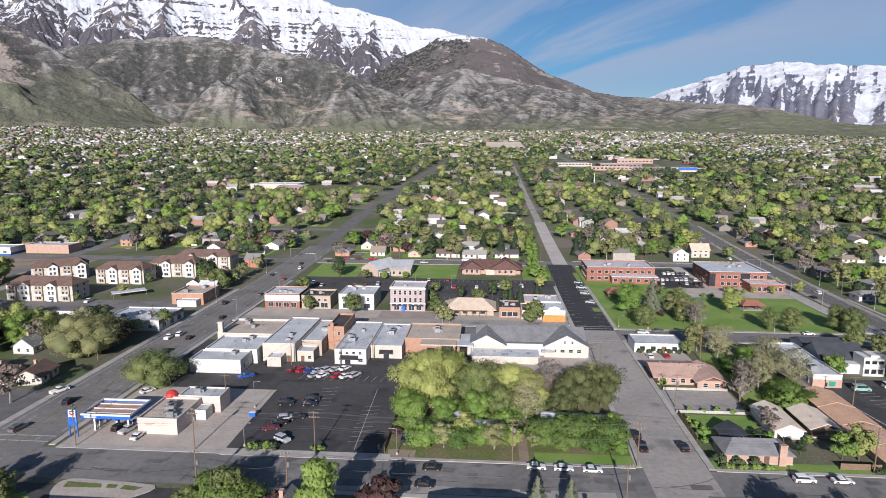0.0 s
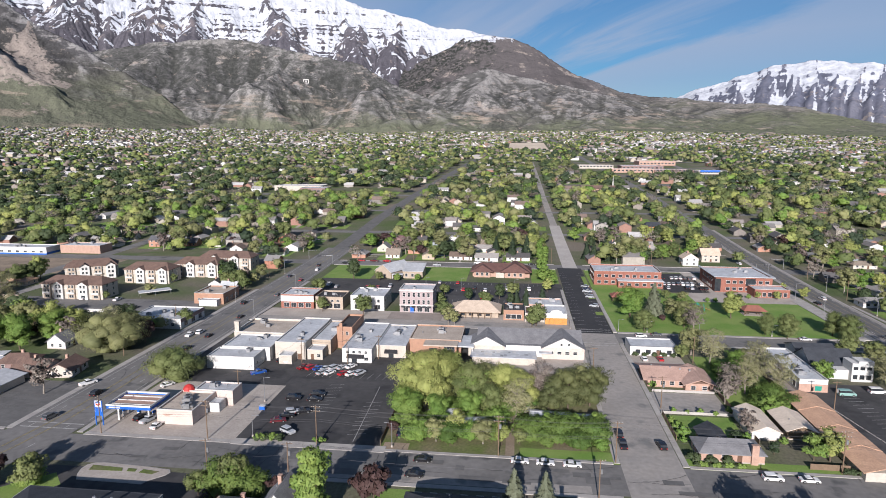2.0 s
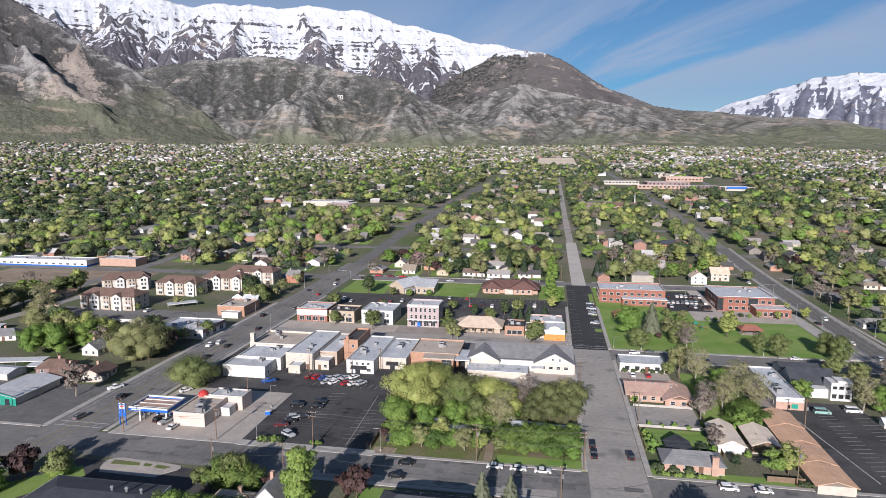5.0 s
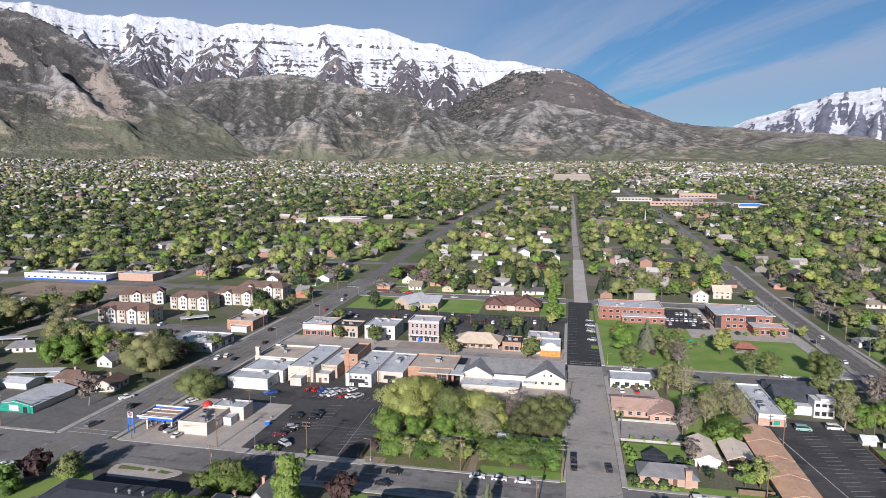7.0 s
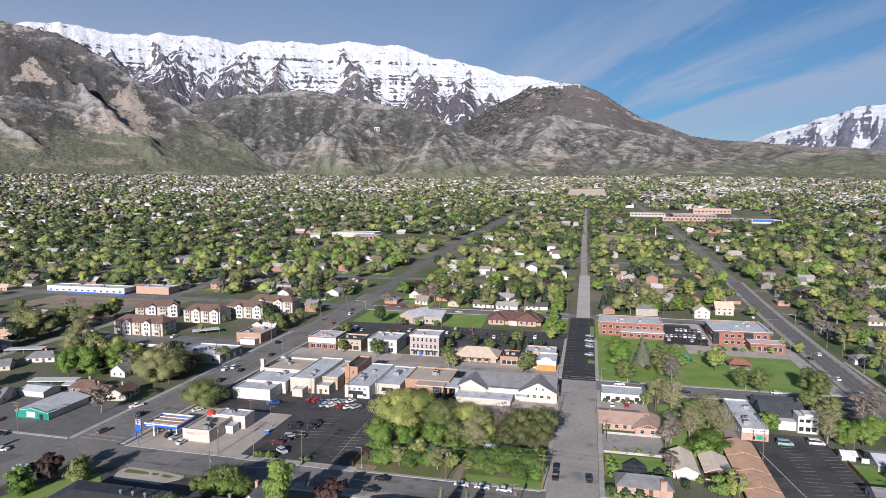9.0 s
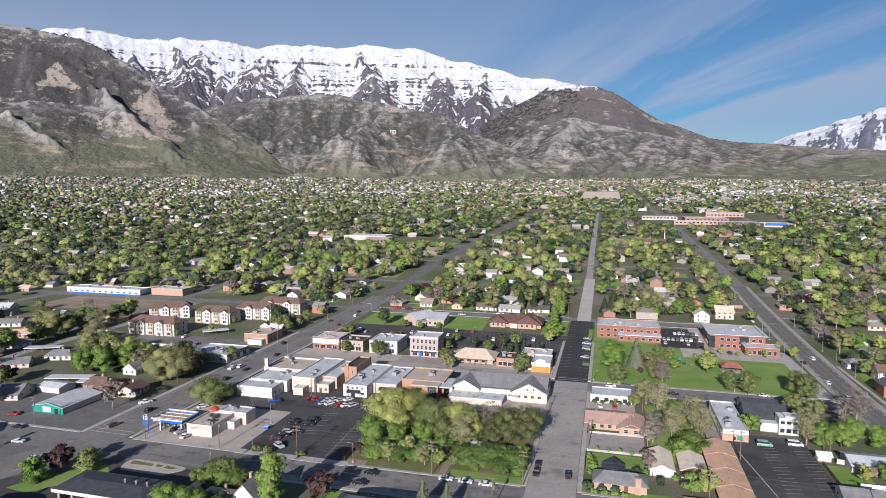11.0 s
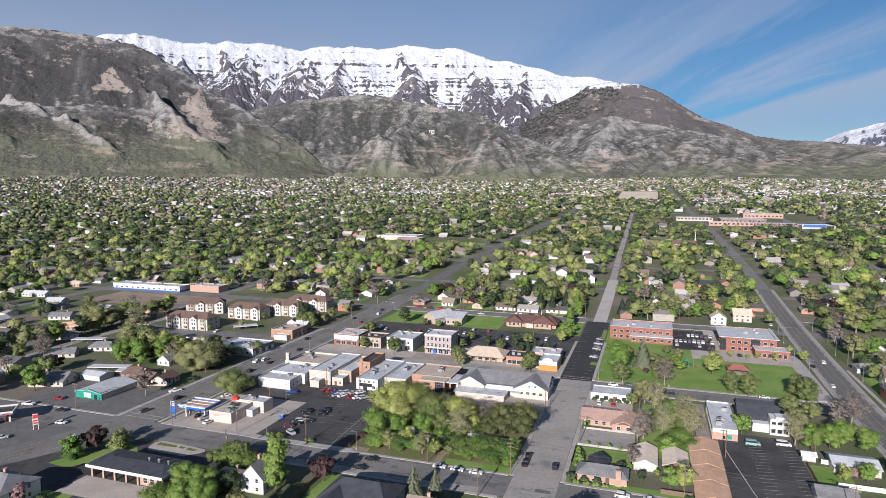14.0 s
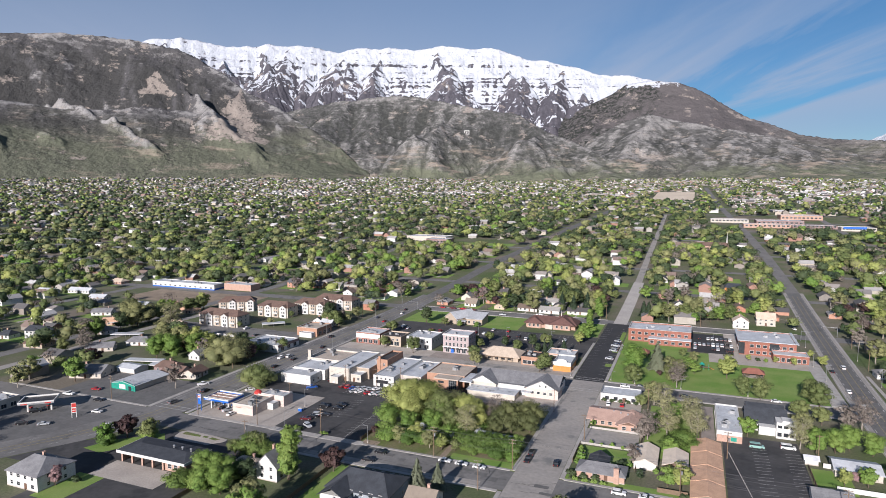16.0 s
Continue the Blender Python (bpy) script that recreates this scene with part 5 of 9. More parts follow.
def tree_meshes(seed, h, w, kind, leaf, n_leaf, size, bark=M_BARK, z0=None, n_lobes=14, dense=True):
    rng = np.random.default_rng(seed)
    if z0 is None:
        z0 = h * 0.22
    C, Rr = lobes(rng, n_lobes, w, h, z0, kind)
    g = Geo()
    rt = 0.018 * h + 0.06
    lean = rng.normal(0, 0.03 * h, 2)
    fork = Vector((lean[0] * 0.5, lean[1] * 0.5, z0 + 0.15 * h))
    g.tube((0, 0, -0.3), (0, 0, 0.4), rt * 1.5, rt * 1.05, 6).tube((0, 0, 0.4), fork, rt * 1.05, rt * 0.75, 6)
    g.tube(fork, (lean[0], lean[1], h * 0.8), rt * 0.7, rt * 0.15, 5)
    for c in C[::3]:
        p = Vector((lean[0] * 0.6, lean[1] * 0.6, min(c[2] * 0.75, h * 0.7) if c[2] > fork.z else fork.z * 0.8))
        mid = p.lerp(Vector(c), 0.5) + Vector((0, 0, -0.03 * h))
        g.tube(p, mid, rt * 0.42, rt * 0.28, 4).tube(mid, c, rt * 0.28, rt * 0.07, 3)
        for _ in range(2 if n_leaf > 2000 or leaf is L_TWIG else 0):
            q = Vector(c) + Vector(rng.normal(0, 0.09 * w, 3))
            g.tube(mid, q, rt * 0.16, rt * 0.04, 3)
    share = Rr[:, 0] ** 2
    which = rng.choice(len(C), n_leaf, p=share / share.sum())
    D = rng.normal(0, 1, (n_leaf, 3))
    D /= np.linalg.norm(D, axis=1, keepdims=True)
    D[:, 2] = np.where(D[:, 2] < -0.3, -D[:, 2], D[:, 2])
    rad = rng.uniform(0.80, 1.28, n_leaf) if leaf is not L_TWIG else rng.uniform(0.0, 1.0, n_leaf) ** 0.45 * rng.uniform(0.8, 1.3, n_leaf)
    P = C[which] + D * Rr[which] * rad[:, None]
    # directions of the whole crown and of its single masses, mixed
    whole = (P - np.array([0, 0, z0 + 0.35 * (h - z0)])) / np.array([w / 2, w / 2, (h - z0) / 2])
    sets = [leaf_quads(P, D + 0.5 * whole, size, rng)]
    if dense and leaf is not L_TWIG:
        inner = C[::3] * np.array([0.85, 0.85, 0.97])
        sets.append(cores(inner, Rr[::3] * 0.88, rng, 0.8, 1.1))
    return g.mesh("trunk", bark), foliage("crown", sets, leaf)


def conifer_meshes(seed, h, w, n_leaf, size, leaf=None):
    rng = np.random.default_rng(seed)
    g = Geo().tube((0, 0, -0.3), (0, 0, h * 0.95), 0.02 * h, 0.02, 7)
    tiers = int(h * 1.6)
    P, N = [], []
    for k in range(tiers):
        f = (k + 0.6) / tiers
        r = w / 2 * (1 - f) ** 0.85 * rng.uniform(0.85, 1.1)
        z = h * (0.06 + 0.92 * f)
        nb = max(5, int(11 * (1 - f)) + 3)
        for j in range(nb):
            t = 2 * math.pi * (j + rng.uniform(0, 0.8)) / nb
            tip = (r * math.cos(t), r * math.sin(t), z - 0.22 * r)
            g.tube((0, 0, z), tip, 0.03, 0.01, 3)
            m = max(2, int(n_leaf * (1 - f) * 2 / (tiers * nb)))
            q = rng.uniform(0.25, 1.05, m)[:, None]
            pts = np.array([0, 0, z]) * (1 - q) + np.array(tip) * q + rng.normal(0, 0.1 + 0.03 * r, (m, 3))
            P.append(pts)
            N.append(np.tile([math.cos(t) * 0.7, math.sin(t) * 0.7, 0.6], (m, 1)))
    P, N = np.concatenate(P), np.concatenate(N)
    return g.mesh("trunk", M_BARK), foliage("crown", [leaf_quads(P, N, size, rng)], leaf or L_PINE)


TREES = {}


def tree(key, x, y, scale=1.0, turn=0.0, z=None):
    """A copy of one of the tree kinds."""
    zz = gz(y) if z is None else z
    m = pose(x, y, zz, 0, 0, turn)
    ob = copy_thing(TREES[key][0], m) if TREES[key][1] else TREES[key][0]
    TREES[key][1] = True
    ob.matrix_basis = m
    ob.scale = (scale, scale, scale * (0.92 + 0.16 * ((x * 13.7 + y * 7.1) % 1)))
    return ob


def tree_kind(key, meshes, label, name="tree", category="tree"):
    ob = thing(name, label, category, 0, -300, 0.0)
    part("trunk", meshes[0], None, ob)
    part("crown", meshes[1], None, ob)
    TREES[key] = [ob, False]


tree_kind("elm_big", tree_meshes(1, 17, 14, "tall", L_LIME, 19000, 0.19, M_BARK, 2.0, 30), "tall broad tree in fresh lime-green leaf")
tree_kind("elm_bright", tree_meshes(2, 12, 10, "round", L_BRIGHT, 8000, 0.19, M_BARK, 1.2, 22), "bushy tree in bright green leaf")
tree_kind("elm_green", tree_meshes(3, 14, 13, "tall", L_MID, 8500, 0.20, M_BARK, 1.4, 26), "broad green leafy tree")
tree_kind("elm_deep", tree_meshes(19, 14, 13, "tall", L_DEEP, 8500, 0.20, M_BARK, 1.4, 26), "broad tree in deep olive-green leaf")
tree_kind("olive_big", tree_meshes(4, 15, 15, "wide", L_OLIVE, 8000, 0.19, M_BARK, 1.8, 28), "large spreading tree in olive spring bud")
tree_kind("spread_green", tree_meshes(41, 10.5, 20, "wide", L_MID, 10000, 0.21, M_BARK, 0.6, 36), "broad low spreading tree in olive-green leaf")
tree_kind("spread_olive", tree_meshes(42, 15, 22, "wide", L_OLIVE, 14000, 0.20, M_BARK, 1.0, 42), "very broad spreading tree in olive spring bud")
tree_kind("bare_big", tree_meshes(5, 13, 10, "tall", L_TWIG, 2400, 0.2, M_BARK_P, 2.6, 26), "leafless tree with brown twigs")
tree_kind("bud_tall", tree_meshes(51, 15, 10, "tall", L_BUD, 4200, 0.19, M_BARK_P, 2.6, 26, False), "tall thin-crowned tree in pale spring bud")
tree_kind("mid_green", tree_meshes(6, 8.5, 7.5, "round", L_MID, 1700, 0.28, M_BARK, 1.8, 14), "rounded green street tree")
tree_kind("mid_bright", tree_meshes(7, 7.5, 7.0, "round", L_BRIGHT, 1700, 0.28, M_BARK, 1.4, 14), "young bright green tree")
tree_kind("mid_lime", tree_meshes(8, 9.5, 8.0, "round", L_LIME, 1700, 0.28, M_BARK, 2.0, 14), "rounded yellow-green spring tree")
tree_kind("mid_olive", tree_meshes(9, 10, 8.0, "tall", L_OLIVE, 1700, 0.28, M_BARK_P, 2.2, 14), "upright olive-grey budding tree")
tree_kind("mid_bare", tree_meshes(10, 9, 7.0, "tall", L_TWIG, 900, 0.34, M_BARK_P, 2.0, 14), "bare brown-grey leafless tree")
tree_kind("mid_dark", tree_meshes(11, 9, 8.0, "round", L_DARK, 1700, 0.28, M_BARK, 1.8, 14), "dense dark green tree")
tree_kind("purple", tree_meshes(12, 6.5, 6.0, "round", L_PURPLE, 1200, 0.42, M_BARK, 1.4, 12), "small dark purple-leaved plum tree")
tree_kind("poplar", tree_meshes(13, 11, 6.5, "poplar", L_BRIGHT, 5200, 0.21, M_BARK, 0.5, 26), "narrow columnar bright green tree")
tree_kind("pine_dark", conifer_meshes(14, 13, 8.5, 2600, 0.5), "dense dark green conifer tree", "conifer", "conifer")
tree_kind("spruce", conifer_meshes(15, 10, 6.0, 4200, 0.26, L_SPRUCE), "pointed grey-green blue spruce tree", "spruce", "conifer")
tree_kind("pink", tree_meshes(16, 6, 5.5, "round", L_PINK, 1000, 0.42, M_BARK, 1.4, 12), "small tree in dull pink blossom")
tree_kind("thicket", tree_meshes(31, 5.0, 11.0, "wide", L_SHRUB, 5200, 0.22, M_BARK, 0.2, 30), "dense thicket of green leafy shrubs", "thicket", "shrub")
tree_kind("thicket_lime", tree_meshes(32, 5.5, 9.0, "wide", L_BRIGHT, 4000, 0.22, M_BARK, 0.2, 26), "thicket of fresh green saplings", "thicket", "shrub")
tree_kind("shrub", tree_meshes(17, 2.2, 2.6, "round", L_BRIGHT, 420, 0.28, M_BARK, 0.3, 9), "low bright green garden shrub", "shrub", "shrub")
tree_kind("shrub_dark", tree_meshes(18, 1.8, 2.4, "round", L_DARK, 380, 0.26, M_BARK, 0.3, 9), "low dark green clipped shrub", "shrub", "shrub")


# ---- shops on the south side of center street ----
def awning(parent, side, u, wx, wy, w, z, mat, depth=1.3):
    g = Geo().face((-w / 2, 0, z + 0.9), (-w / 2, -depth, z), (w / 2, -depth, z), (w / 2, 0, z + 0.9))
    g.face((-w / 2, 0, z + 0.8), (w / 2, 0, z + 0.8), (w / 2, -depth, z - 0.1), (-w / 2, -depth, z - 0.1))
    g.face((-w / 2, -depth, z - 0.35), (w / 2, -depth, z - 0.35), (w / 2, -depth, z), (-w / 2, -depth, z))
    ob = part("awning", g, mat, parent)
    ob.matrix_basis = pose(*on_side(side, u, wx, wy), 0, 0, 0, SIDES[side])


b, wx, wy = flat_building("white_shed", "long low white-painted block building with grey roof", -102, 196, -84, 206, 4.4, M_WHITE, M_ROOF_G, 0.4, units=1)
window_row(b, "e", wx, wy, 1.4, 2, 1.0, 1.0)
b, wx, wy = flat_building("rear_shop", "white-roofed low shop building", -101, 206.2, -82, 222, 4.8, M_WHITE, M_ROOF_W, 0.4, units=2)
b, wx, wy = flat_building("chimney_shop", "cream shop with pale roof and rear chimney stack", -104, 223, -81.2, 243, 5.0, M_CREAM, M_ROOF_T, 0.7, units=3)
part("chimney", Geo().box(-11.2, -9.8, 0, -9.4, -8.2, 9.6).box(-11.35, -9.95, 9.6, -9.25, -8.05, 9.9), M_CREAM, b, "cream square chimney stack")
window_row(b, "w", wx, wy, 1.2, 4, 2.2, 2.2)
b, wx, wy = flat_building("long_shop", "long tan-walled shop with white roof and gables", -81, 209, -69, 243, 6.4, M_CREAM, M_ROOF_W, 0.35, units=2)
window_row(b, "s", wx, wy, 1.2, 1, 2.2, 1.4, 4)
add_door(b, "s", 3.6, wx, wy, 1.1, 2.2)
b, wx, wy = flat_building("lean_to", "small cream lean-to with pale roof", -77.5, 203.5, -72.5, 208.9, 3.2, M_CREAM, M_ROOF_W, 0.15)
b, wx, wy = flat_building("annex_shop", "tan brick shop annex with white roof", -68.9, 216, -61.2, 243, 5.4, M_TAN, M_ROOF_W, 0.4, units=2)
b, wx, wy = flat_building("porch_shop", "cream rear extension with white roof", -68.5, 209.5, -62.5, 215.9, 3.6, M_CREAM, M_ROOF_W, 0.3)
add_door(b, "s", -1, wx, wy)
window_row(b, "s", wx, wy, 1.1, 1, 1.2, 1.1, 2, shift=1.5)
b, wx, wy = flat_building("dark_roof_shop", "tall orange brick shop with dark tar roof", -61, 224, -54.6, 243, 8.2, M_BRICK_O, M_ROOF_D, 0.7, cap=M_BRICK_O)
part("flue", Geo().box(-2.0, -9.9, 0, -0.8, -9.5, 10.6), M_BRICK_O, b, "orange brick flue")
window_row(b, "s", wx, wy, 5.6, 2, 0.9, 1.3)
b, wx, wy = flat_building("white_front_shop", "white-walled shop with dark awning and white roof", -54.4, 208, -43, 243, 5.2, M_WHITE, M_ROOF_W, 0.3, units=3)
window_row(b, "s", wx, wy, 3.7, 4, 1.0, 0.9)
awning(b, "s", -0.5, wx, wy, 6.5, 2.4, M_METAL_D)
add_door(b, "s", -1, wx, wy, 1.8, 2.1, M_GLASS)
window_row(b, "s", wx, wy, 1.0, 1, 1.6, 1.2, 2, shift=3.6)
b, wx, wy = flat_building("pale_shop", "pale shop with white membrane roof", -42.8, 215, -31.2, 243, 4.6, M_CREAM, M_ROOF_W, 0.3, cap=M_ROOF_W, units=3)
awning(b, "s", 0, wx, wy, 5, 2.4, M_METAL_D)
add_door(b, "s", 0, wx, wy, 1.8, 2.1, M_GLASS)
b, wx, wy = flat_building("brick_office", "orange brick office with tan roof and tall window bay", -31, 222, -10.5, 242, 5.2, M_BRICK_O, M_ROOF_T, 0.5, cap=M_ROOF_T, units=2)
window_row(b, "s", wx, wy, 3.4, 2, 1.6, 1.3, 8, shift=1)
window_row(b, "e", wx, wy, 1.2, 4, 1.5, 1.6)
part("front_wing", Geo().box(-3.5, -16.0, -0.4, 9.0, -10.05, 5.0), M_BRICK_O, b)
part("front_wing_roof", Geo().box(-3.8, -16.3, 5.0, 9.3, -10.05, 5.5), M_ROOF_T, b)
part("glass_bay", Geo().box(4.2, -16.35, 0.2, 8.2, -16.02, 4.9), M_GLASS, b, "tall dark glass bay")
for k in range(5):
    part("mullion", Geo().box(4.2 + k, -16.42, 0.2, 4.28 + k, -16.36, 4.9), M_METAL, b)
for k in range(3):
    part("transom", Geo().box(4.2, -16.4, 1.3 + 1.3 * k, 8.28, -16.36, 1.38 + 1.3 * k), M_METAL, b)
part("window_band", Geo().box(-1.5, -16.08, 3.0, 1.5, -15.98, 4.2), M_GLASS, b)
part("canopy", Geo().box(9.3, -15.0, 4.6, 15.5, -1.0, 5.0), M_ROOF_W, b, "white flat canopy")
for py in (-14.4, -1.6):
    part("canopy_post", Geo().box(15.0, py - 0.12, -0.3, 15.25, py + 0.12, 4.6), M_TRIM, b)

# the hall with twin gables
hall = thing("hall", "large white and cream hall with grey shingle roof and twin gables", "hall", 16, 232)
part("wall", Geo().box(-20, -7.5, -0.5, 20, 10, 4.6), M_WHITE, hall)
part("roof", gable_roof(20, 9.2, 4.6, 3.6, 0.6), M_SHINGLE_G, hall, "grey shingle main roof").location = (0, 1.2, 0)
for gx, half, name in ((-16.5, 7.0, "west"), (12.8, 8.0, "east")):
    w = Geo()
    n0 = [(-half, -11.4), (half, -11.4), (half, -2), (-half, -2)]
    w.prism(n0, -0.5, 4.6)
    part("wing_wall", w, M_CREAM if half < 7.5 else M_PINK, hall).location = (gx, 0, 0)
    tri = Geo().side([(-half, 4.6), (half, 4.6), (0, 4.6 + half * 0.52)], -11.4, -11.1)
    part("gable_wall", tri, M_WHITE, hall, "white boarded gable").location = (gx, 0, 0)
    rf = gable_roof(6.2, half, 4.6, half * 0.52, 0.5)
    ob = part("wing_roof", rf, M_SHINGLE_G, hall)
    ob.matrix_basis = pose(gx, -5.4, 0, 0, 0, 90)
for k in range(4):
    add_window(hall, 8.4 + k * 3.0, -11.4, 2.0, 0, 1.5, 1.1)
for k in (-1, 1):
    add_window(hall, 13.5 + k * 1.4, -11.4, 5.4, 0, 0.7, 0.9)
part("link_wall", Geo().box(-9.5, -9.5, -0.5, 4.8, -7.5, 4.5), M_WHITE, hall)
part("link_roof", Geo().side([(-9.6, 4.5), (4.9, 4.5), (4.9, 4.62), (-9.6, 4.62)], -9.9, -7.0), M_SHINGLE_G, hall)
part("annex", Geo().box(-21.5, -19.5, -0.5, 2.0, -11.5, 2.7), M_CREAM, hall)
part("annex_roof", Geo().box(-22.2, -20.2, 2.7, 2.5, -11.45, 2.95), M_ROOF_W, hall, "patched pale metal annex roof")
pr = random.Random(4)
for k in range(16):
    px, py = -21.5 + 1.5 * k, -19.6 + pr.uniform(0, 5.5)
    part("roof_patch", Geo().box(px, py, 2.95, px + pr.uniform(0.8, 1.4), py + pr.uniform(1.2, 2.6), 2.97), pr.choice((M_ROOF_G, M_TRIM, M_METAL)), hall)
part("dock_roof", Geo().box(3.6, -14.2, 2.9, 8.5, -11.5, 3.1), M_ROOF_W, hall)
part("sign_band", Geo().box(-11, -9.62, 3.0, 4, -9.5, 3.9), M_WHITE, hall)

# ---- fuel station ----
b, wx, wy = flat_building("station_store", "pinkish-cream convenience store with flat grey roof", -94, 150.5, -83, 165, 4.0, M_PINK, M_ROOF_T, 0.5, units=4)
part("lettering_bar", Geo().box(-3.6, -7.30, 2.9, -0.6, -7.26, 3.15).box(-3.2, -7.30, 2.65, -1.6, -7.26, 2.8), M_BRICK_P, b, "faded red sign lettering bar")
add_door(b, "w", 0, wx, wy, 2.6, 2.4, M_GLASS)
window_row(b, "w", wx, wy, 0.8, 3, 2.4, 1.7)
b, wx, wy = flat_building("station_annex", "pink block annex behind the store", -90, 165.2, -77.5, 172, 4.6, M_PINK, M_ROOF_G, 0.3, units=1)
b, wx, wy = flat_building("cold_store", "small white cold store box", -83.5, 160, -79.5, 164.2, 2.8, M_WHITE, M_ROOF_W, 0.05)
dome = thing("roof_umbrella", "red dome cover on the store", "cover", -92.5, 166.2, 0.0)
gd = Geo()
for k in range(10):
    t0, t1 = 2 * math.pi * k / 10, 2 * math.pi * (k + 1) / 10
    for r0, z0, r1, z1 in ((2.0, 4.3, 1.5, 5.4), (1.5, 5.4, 0.6, 6.0), (0.6, 6.0, 0.02, 6.1)):
        gd.face((r0 * math.cos(t0), r0 * math.sin(t0), z0), (r0 * math.cos(t1), r0 * math.sin(t1), z0), (r1 * math.cos(t1), r1 * math.sin(t1), z1), (r1 * math.cos(t0), r1 * math.sin(t0), z1))
part("cover", gd, M_REDP, dome)
part("stand", Geo().tube((0, 0, 0), (0, 0, 4.4), 1.6, 1.6, 10), M_PINK, dome)
canopy = thing("fuel_canopy", "fuel station canopy with blue and white fascia", "canopy", -102, 154.2)
ca, cb = 7.0, 5.2
part("roof", Geo().box(-ca + 0.3, -cb + 0.3, 4.9, ca - 0.3, cb - 0.3, 5.1), M_BRICK_P, canopy, "rusty pink recessed canopy deck")
for nm, q in (("fascia", (-ca, -cb, ca, -cb + 0.3)), ("fascia", (-ca, cb - 0.3, ca, cb)), ("fascia", (-ca, -cb + 0.3, -ca + 0.3, cb - 0.3)), ("fascia", (ca - 0.3, -cb + 0.3, ca, cb - 0.3))):
    part(nm, Geo().box(q[0], q[1], 4.6, q[2], q[3], 5.45), M_BLUE, canopy, "blue fascia")
    part("fascia_top", Geo().box(q[0] - 0.03, q[1] - 0.03, 5.45, q[2] + 0.03, q[3] + 0.03, 5.95), M_WHITE, canopy, "white fascia band")
for k in range(3):
    part("beam", Geo().box(-ca + 0.3, -cb + 2.2 + k * 3.0, 5.1, ca - 0.3, -cb + 2.45 + k * 3.0, 5.4), M_WHITE, canopy)
part("fascia_text", Geo().box(-ca + 1.0, -cb - 0.03, 4.85, -ca + 4.5, -cb, 5.25), M_WHITE, canopy, "white lettering bar")
for cx in (-4.8, 4.8):
    for cy in (-2.6, 2.6):
        part("column", Geo().box(cx - 0.25, cy - 0.25, 0, cx + 0.25, cy + 0.25, 4.9), M_WHITE, canopy)
for cx in (-4.8, 0.0, 4.8):
    pump = thing("fuel_pump", "blue and white fuel pump on a concrete island", "fuel pump", -102 + cx, 154.2, 0.05)
    part("island", Geo().box(-0.6, -1.6, 0, 0.6, 1.6, 0.18), M_CONCRETE, pump)
    part("cabinet", Geo().box(-0.3, -0.5, 0.18, 0.3, 0.5, 1.7), M_WHITE, pump)
    part("head", Geo().box(-0.34, -0.55, 1.7, 0.34, 0.55, 2.2), M_BLUE, pump)
sign = thing("price_sign", "tall blue, white and red fuel sign on two posts", "sign", -110.2, 147.6)
for sx in (-1.1, 1.1):
    part("post", Geo().box(sx - 0.12, -0.12, 0, sx + 0.12, 0.12, 7.6), M_BLUE, sign)
part("panel", Geo().box(-1.0, -0.15, 4.2, 1.0, 0.15, 7.6), M_WHITE, sign)
part("emblem", Geo().face((-0.7, -0.17, 6.9), (0, -0.17, 6.5), (0.7, -0.17, 6.9), (0.7, -0.17, 6.4), (0, -0.17, 6.0), (-0.7, -0.17, 6.4)), M_REDP, sign, "red chevron shape")
part("emblem_top", Geo().box(-0.75, -0.17, 6.95, 0.75, -0.15, 7.35), M_BLUE, sign)
part("price_board", Geo().box(-0.95, -0.17, 3.0, 0.95, 0.15, 5.6), M_BLUE, sign)

# ---- north side of center street ----
b, wx, wy = flat_building("corner_shop", "two-storey brick and white corner shop", -107, 282, -90, 297, 6.6, M_BRICK, M_ROOF_W, 0.5, units=3)
part("white_band", Geo().box(-8.55, -7.56, 3.4, 8.55, -7.5, 6.4), M_WHITE, b)
window_row(b, "s", wx, wy, 4.2, 5, 1.3, 1.5)
window_row(b, "s", wx, wy, 0.6, 4, 2.6, 2.2)
b, wx, wy = flat_building("tan_shop", "tan brick shop with dark roof", -89, 282, -75, 296, 5.6, M_TAN, M_ROOF_D, 0.7, cap=M_TAN, units=2)
window_row(b, "s", wx, wy, 0.6, 3, 3.2, 2.4)
window_row(b, "s", wx, wy, 3.8, 4, 1.4, 1.0)
b, wx, wy = flat_building("white_shop", "white two-storey shop front", -71, 282, -54, 300, 7.0, M_WHITE, M_ROOF_W, 0.4, units=3)
window_row(b, "s", wx, wy, 4.2, 4, 1.2, 1.5)
window_row(b, "s", wx, wy, 0.7, 3, 3.0, 2.2)
window_row(b, "e", wx, wy, 4.2, 4, 1.0, 1.3)
b, wx, wy = flat_building("three_storey_block", "three-storey grey-mauve brick block with white trim and blue door", -46, 281, -29.5, 294, 11.0, M_BRICK_G, M_ROOF_W, 0.6, units=1)
for zz, hh in ((4.3, 2.0), (7.9, 2.0)):
    window_row(b, "s", wx, wy, zz, 6, 1.1, hh)
    window_row(b, "e", wx, wy, zz, 3, 1.1, hh)
window_row(b, "s", wx, wy, 0.5, 4, 2.4, 2.6, 14)
add_door(b, "s", -2.2, wx, wy, 1.6, 2.6, M_BLUE)
part("cornice", Geo().box(-8.5, -6.9, 10.6, 8.5, -6.5, 11.3).box(-8.5, -6.8, 3.4, 8.5, -6.5, 3.8), M_TRIM, b)
for k in range(6):
    awning(b, "s", -6.5 + k * 2.6, wx, wy, 1.8, 2.9, M_METAL_D, 0.7)

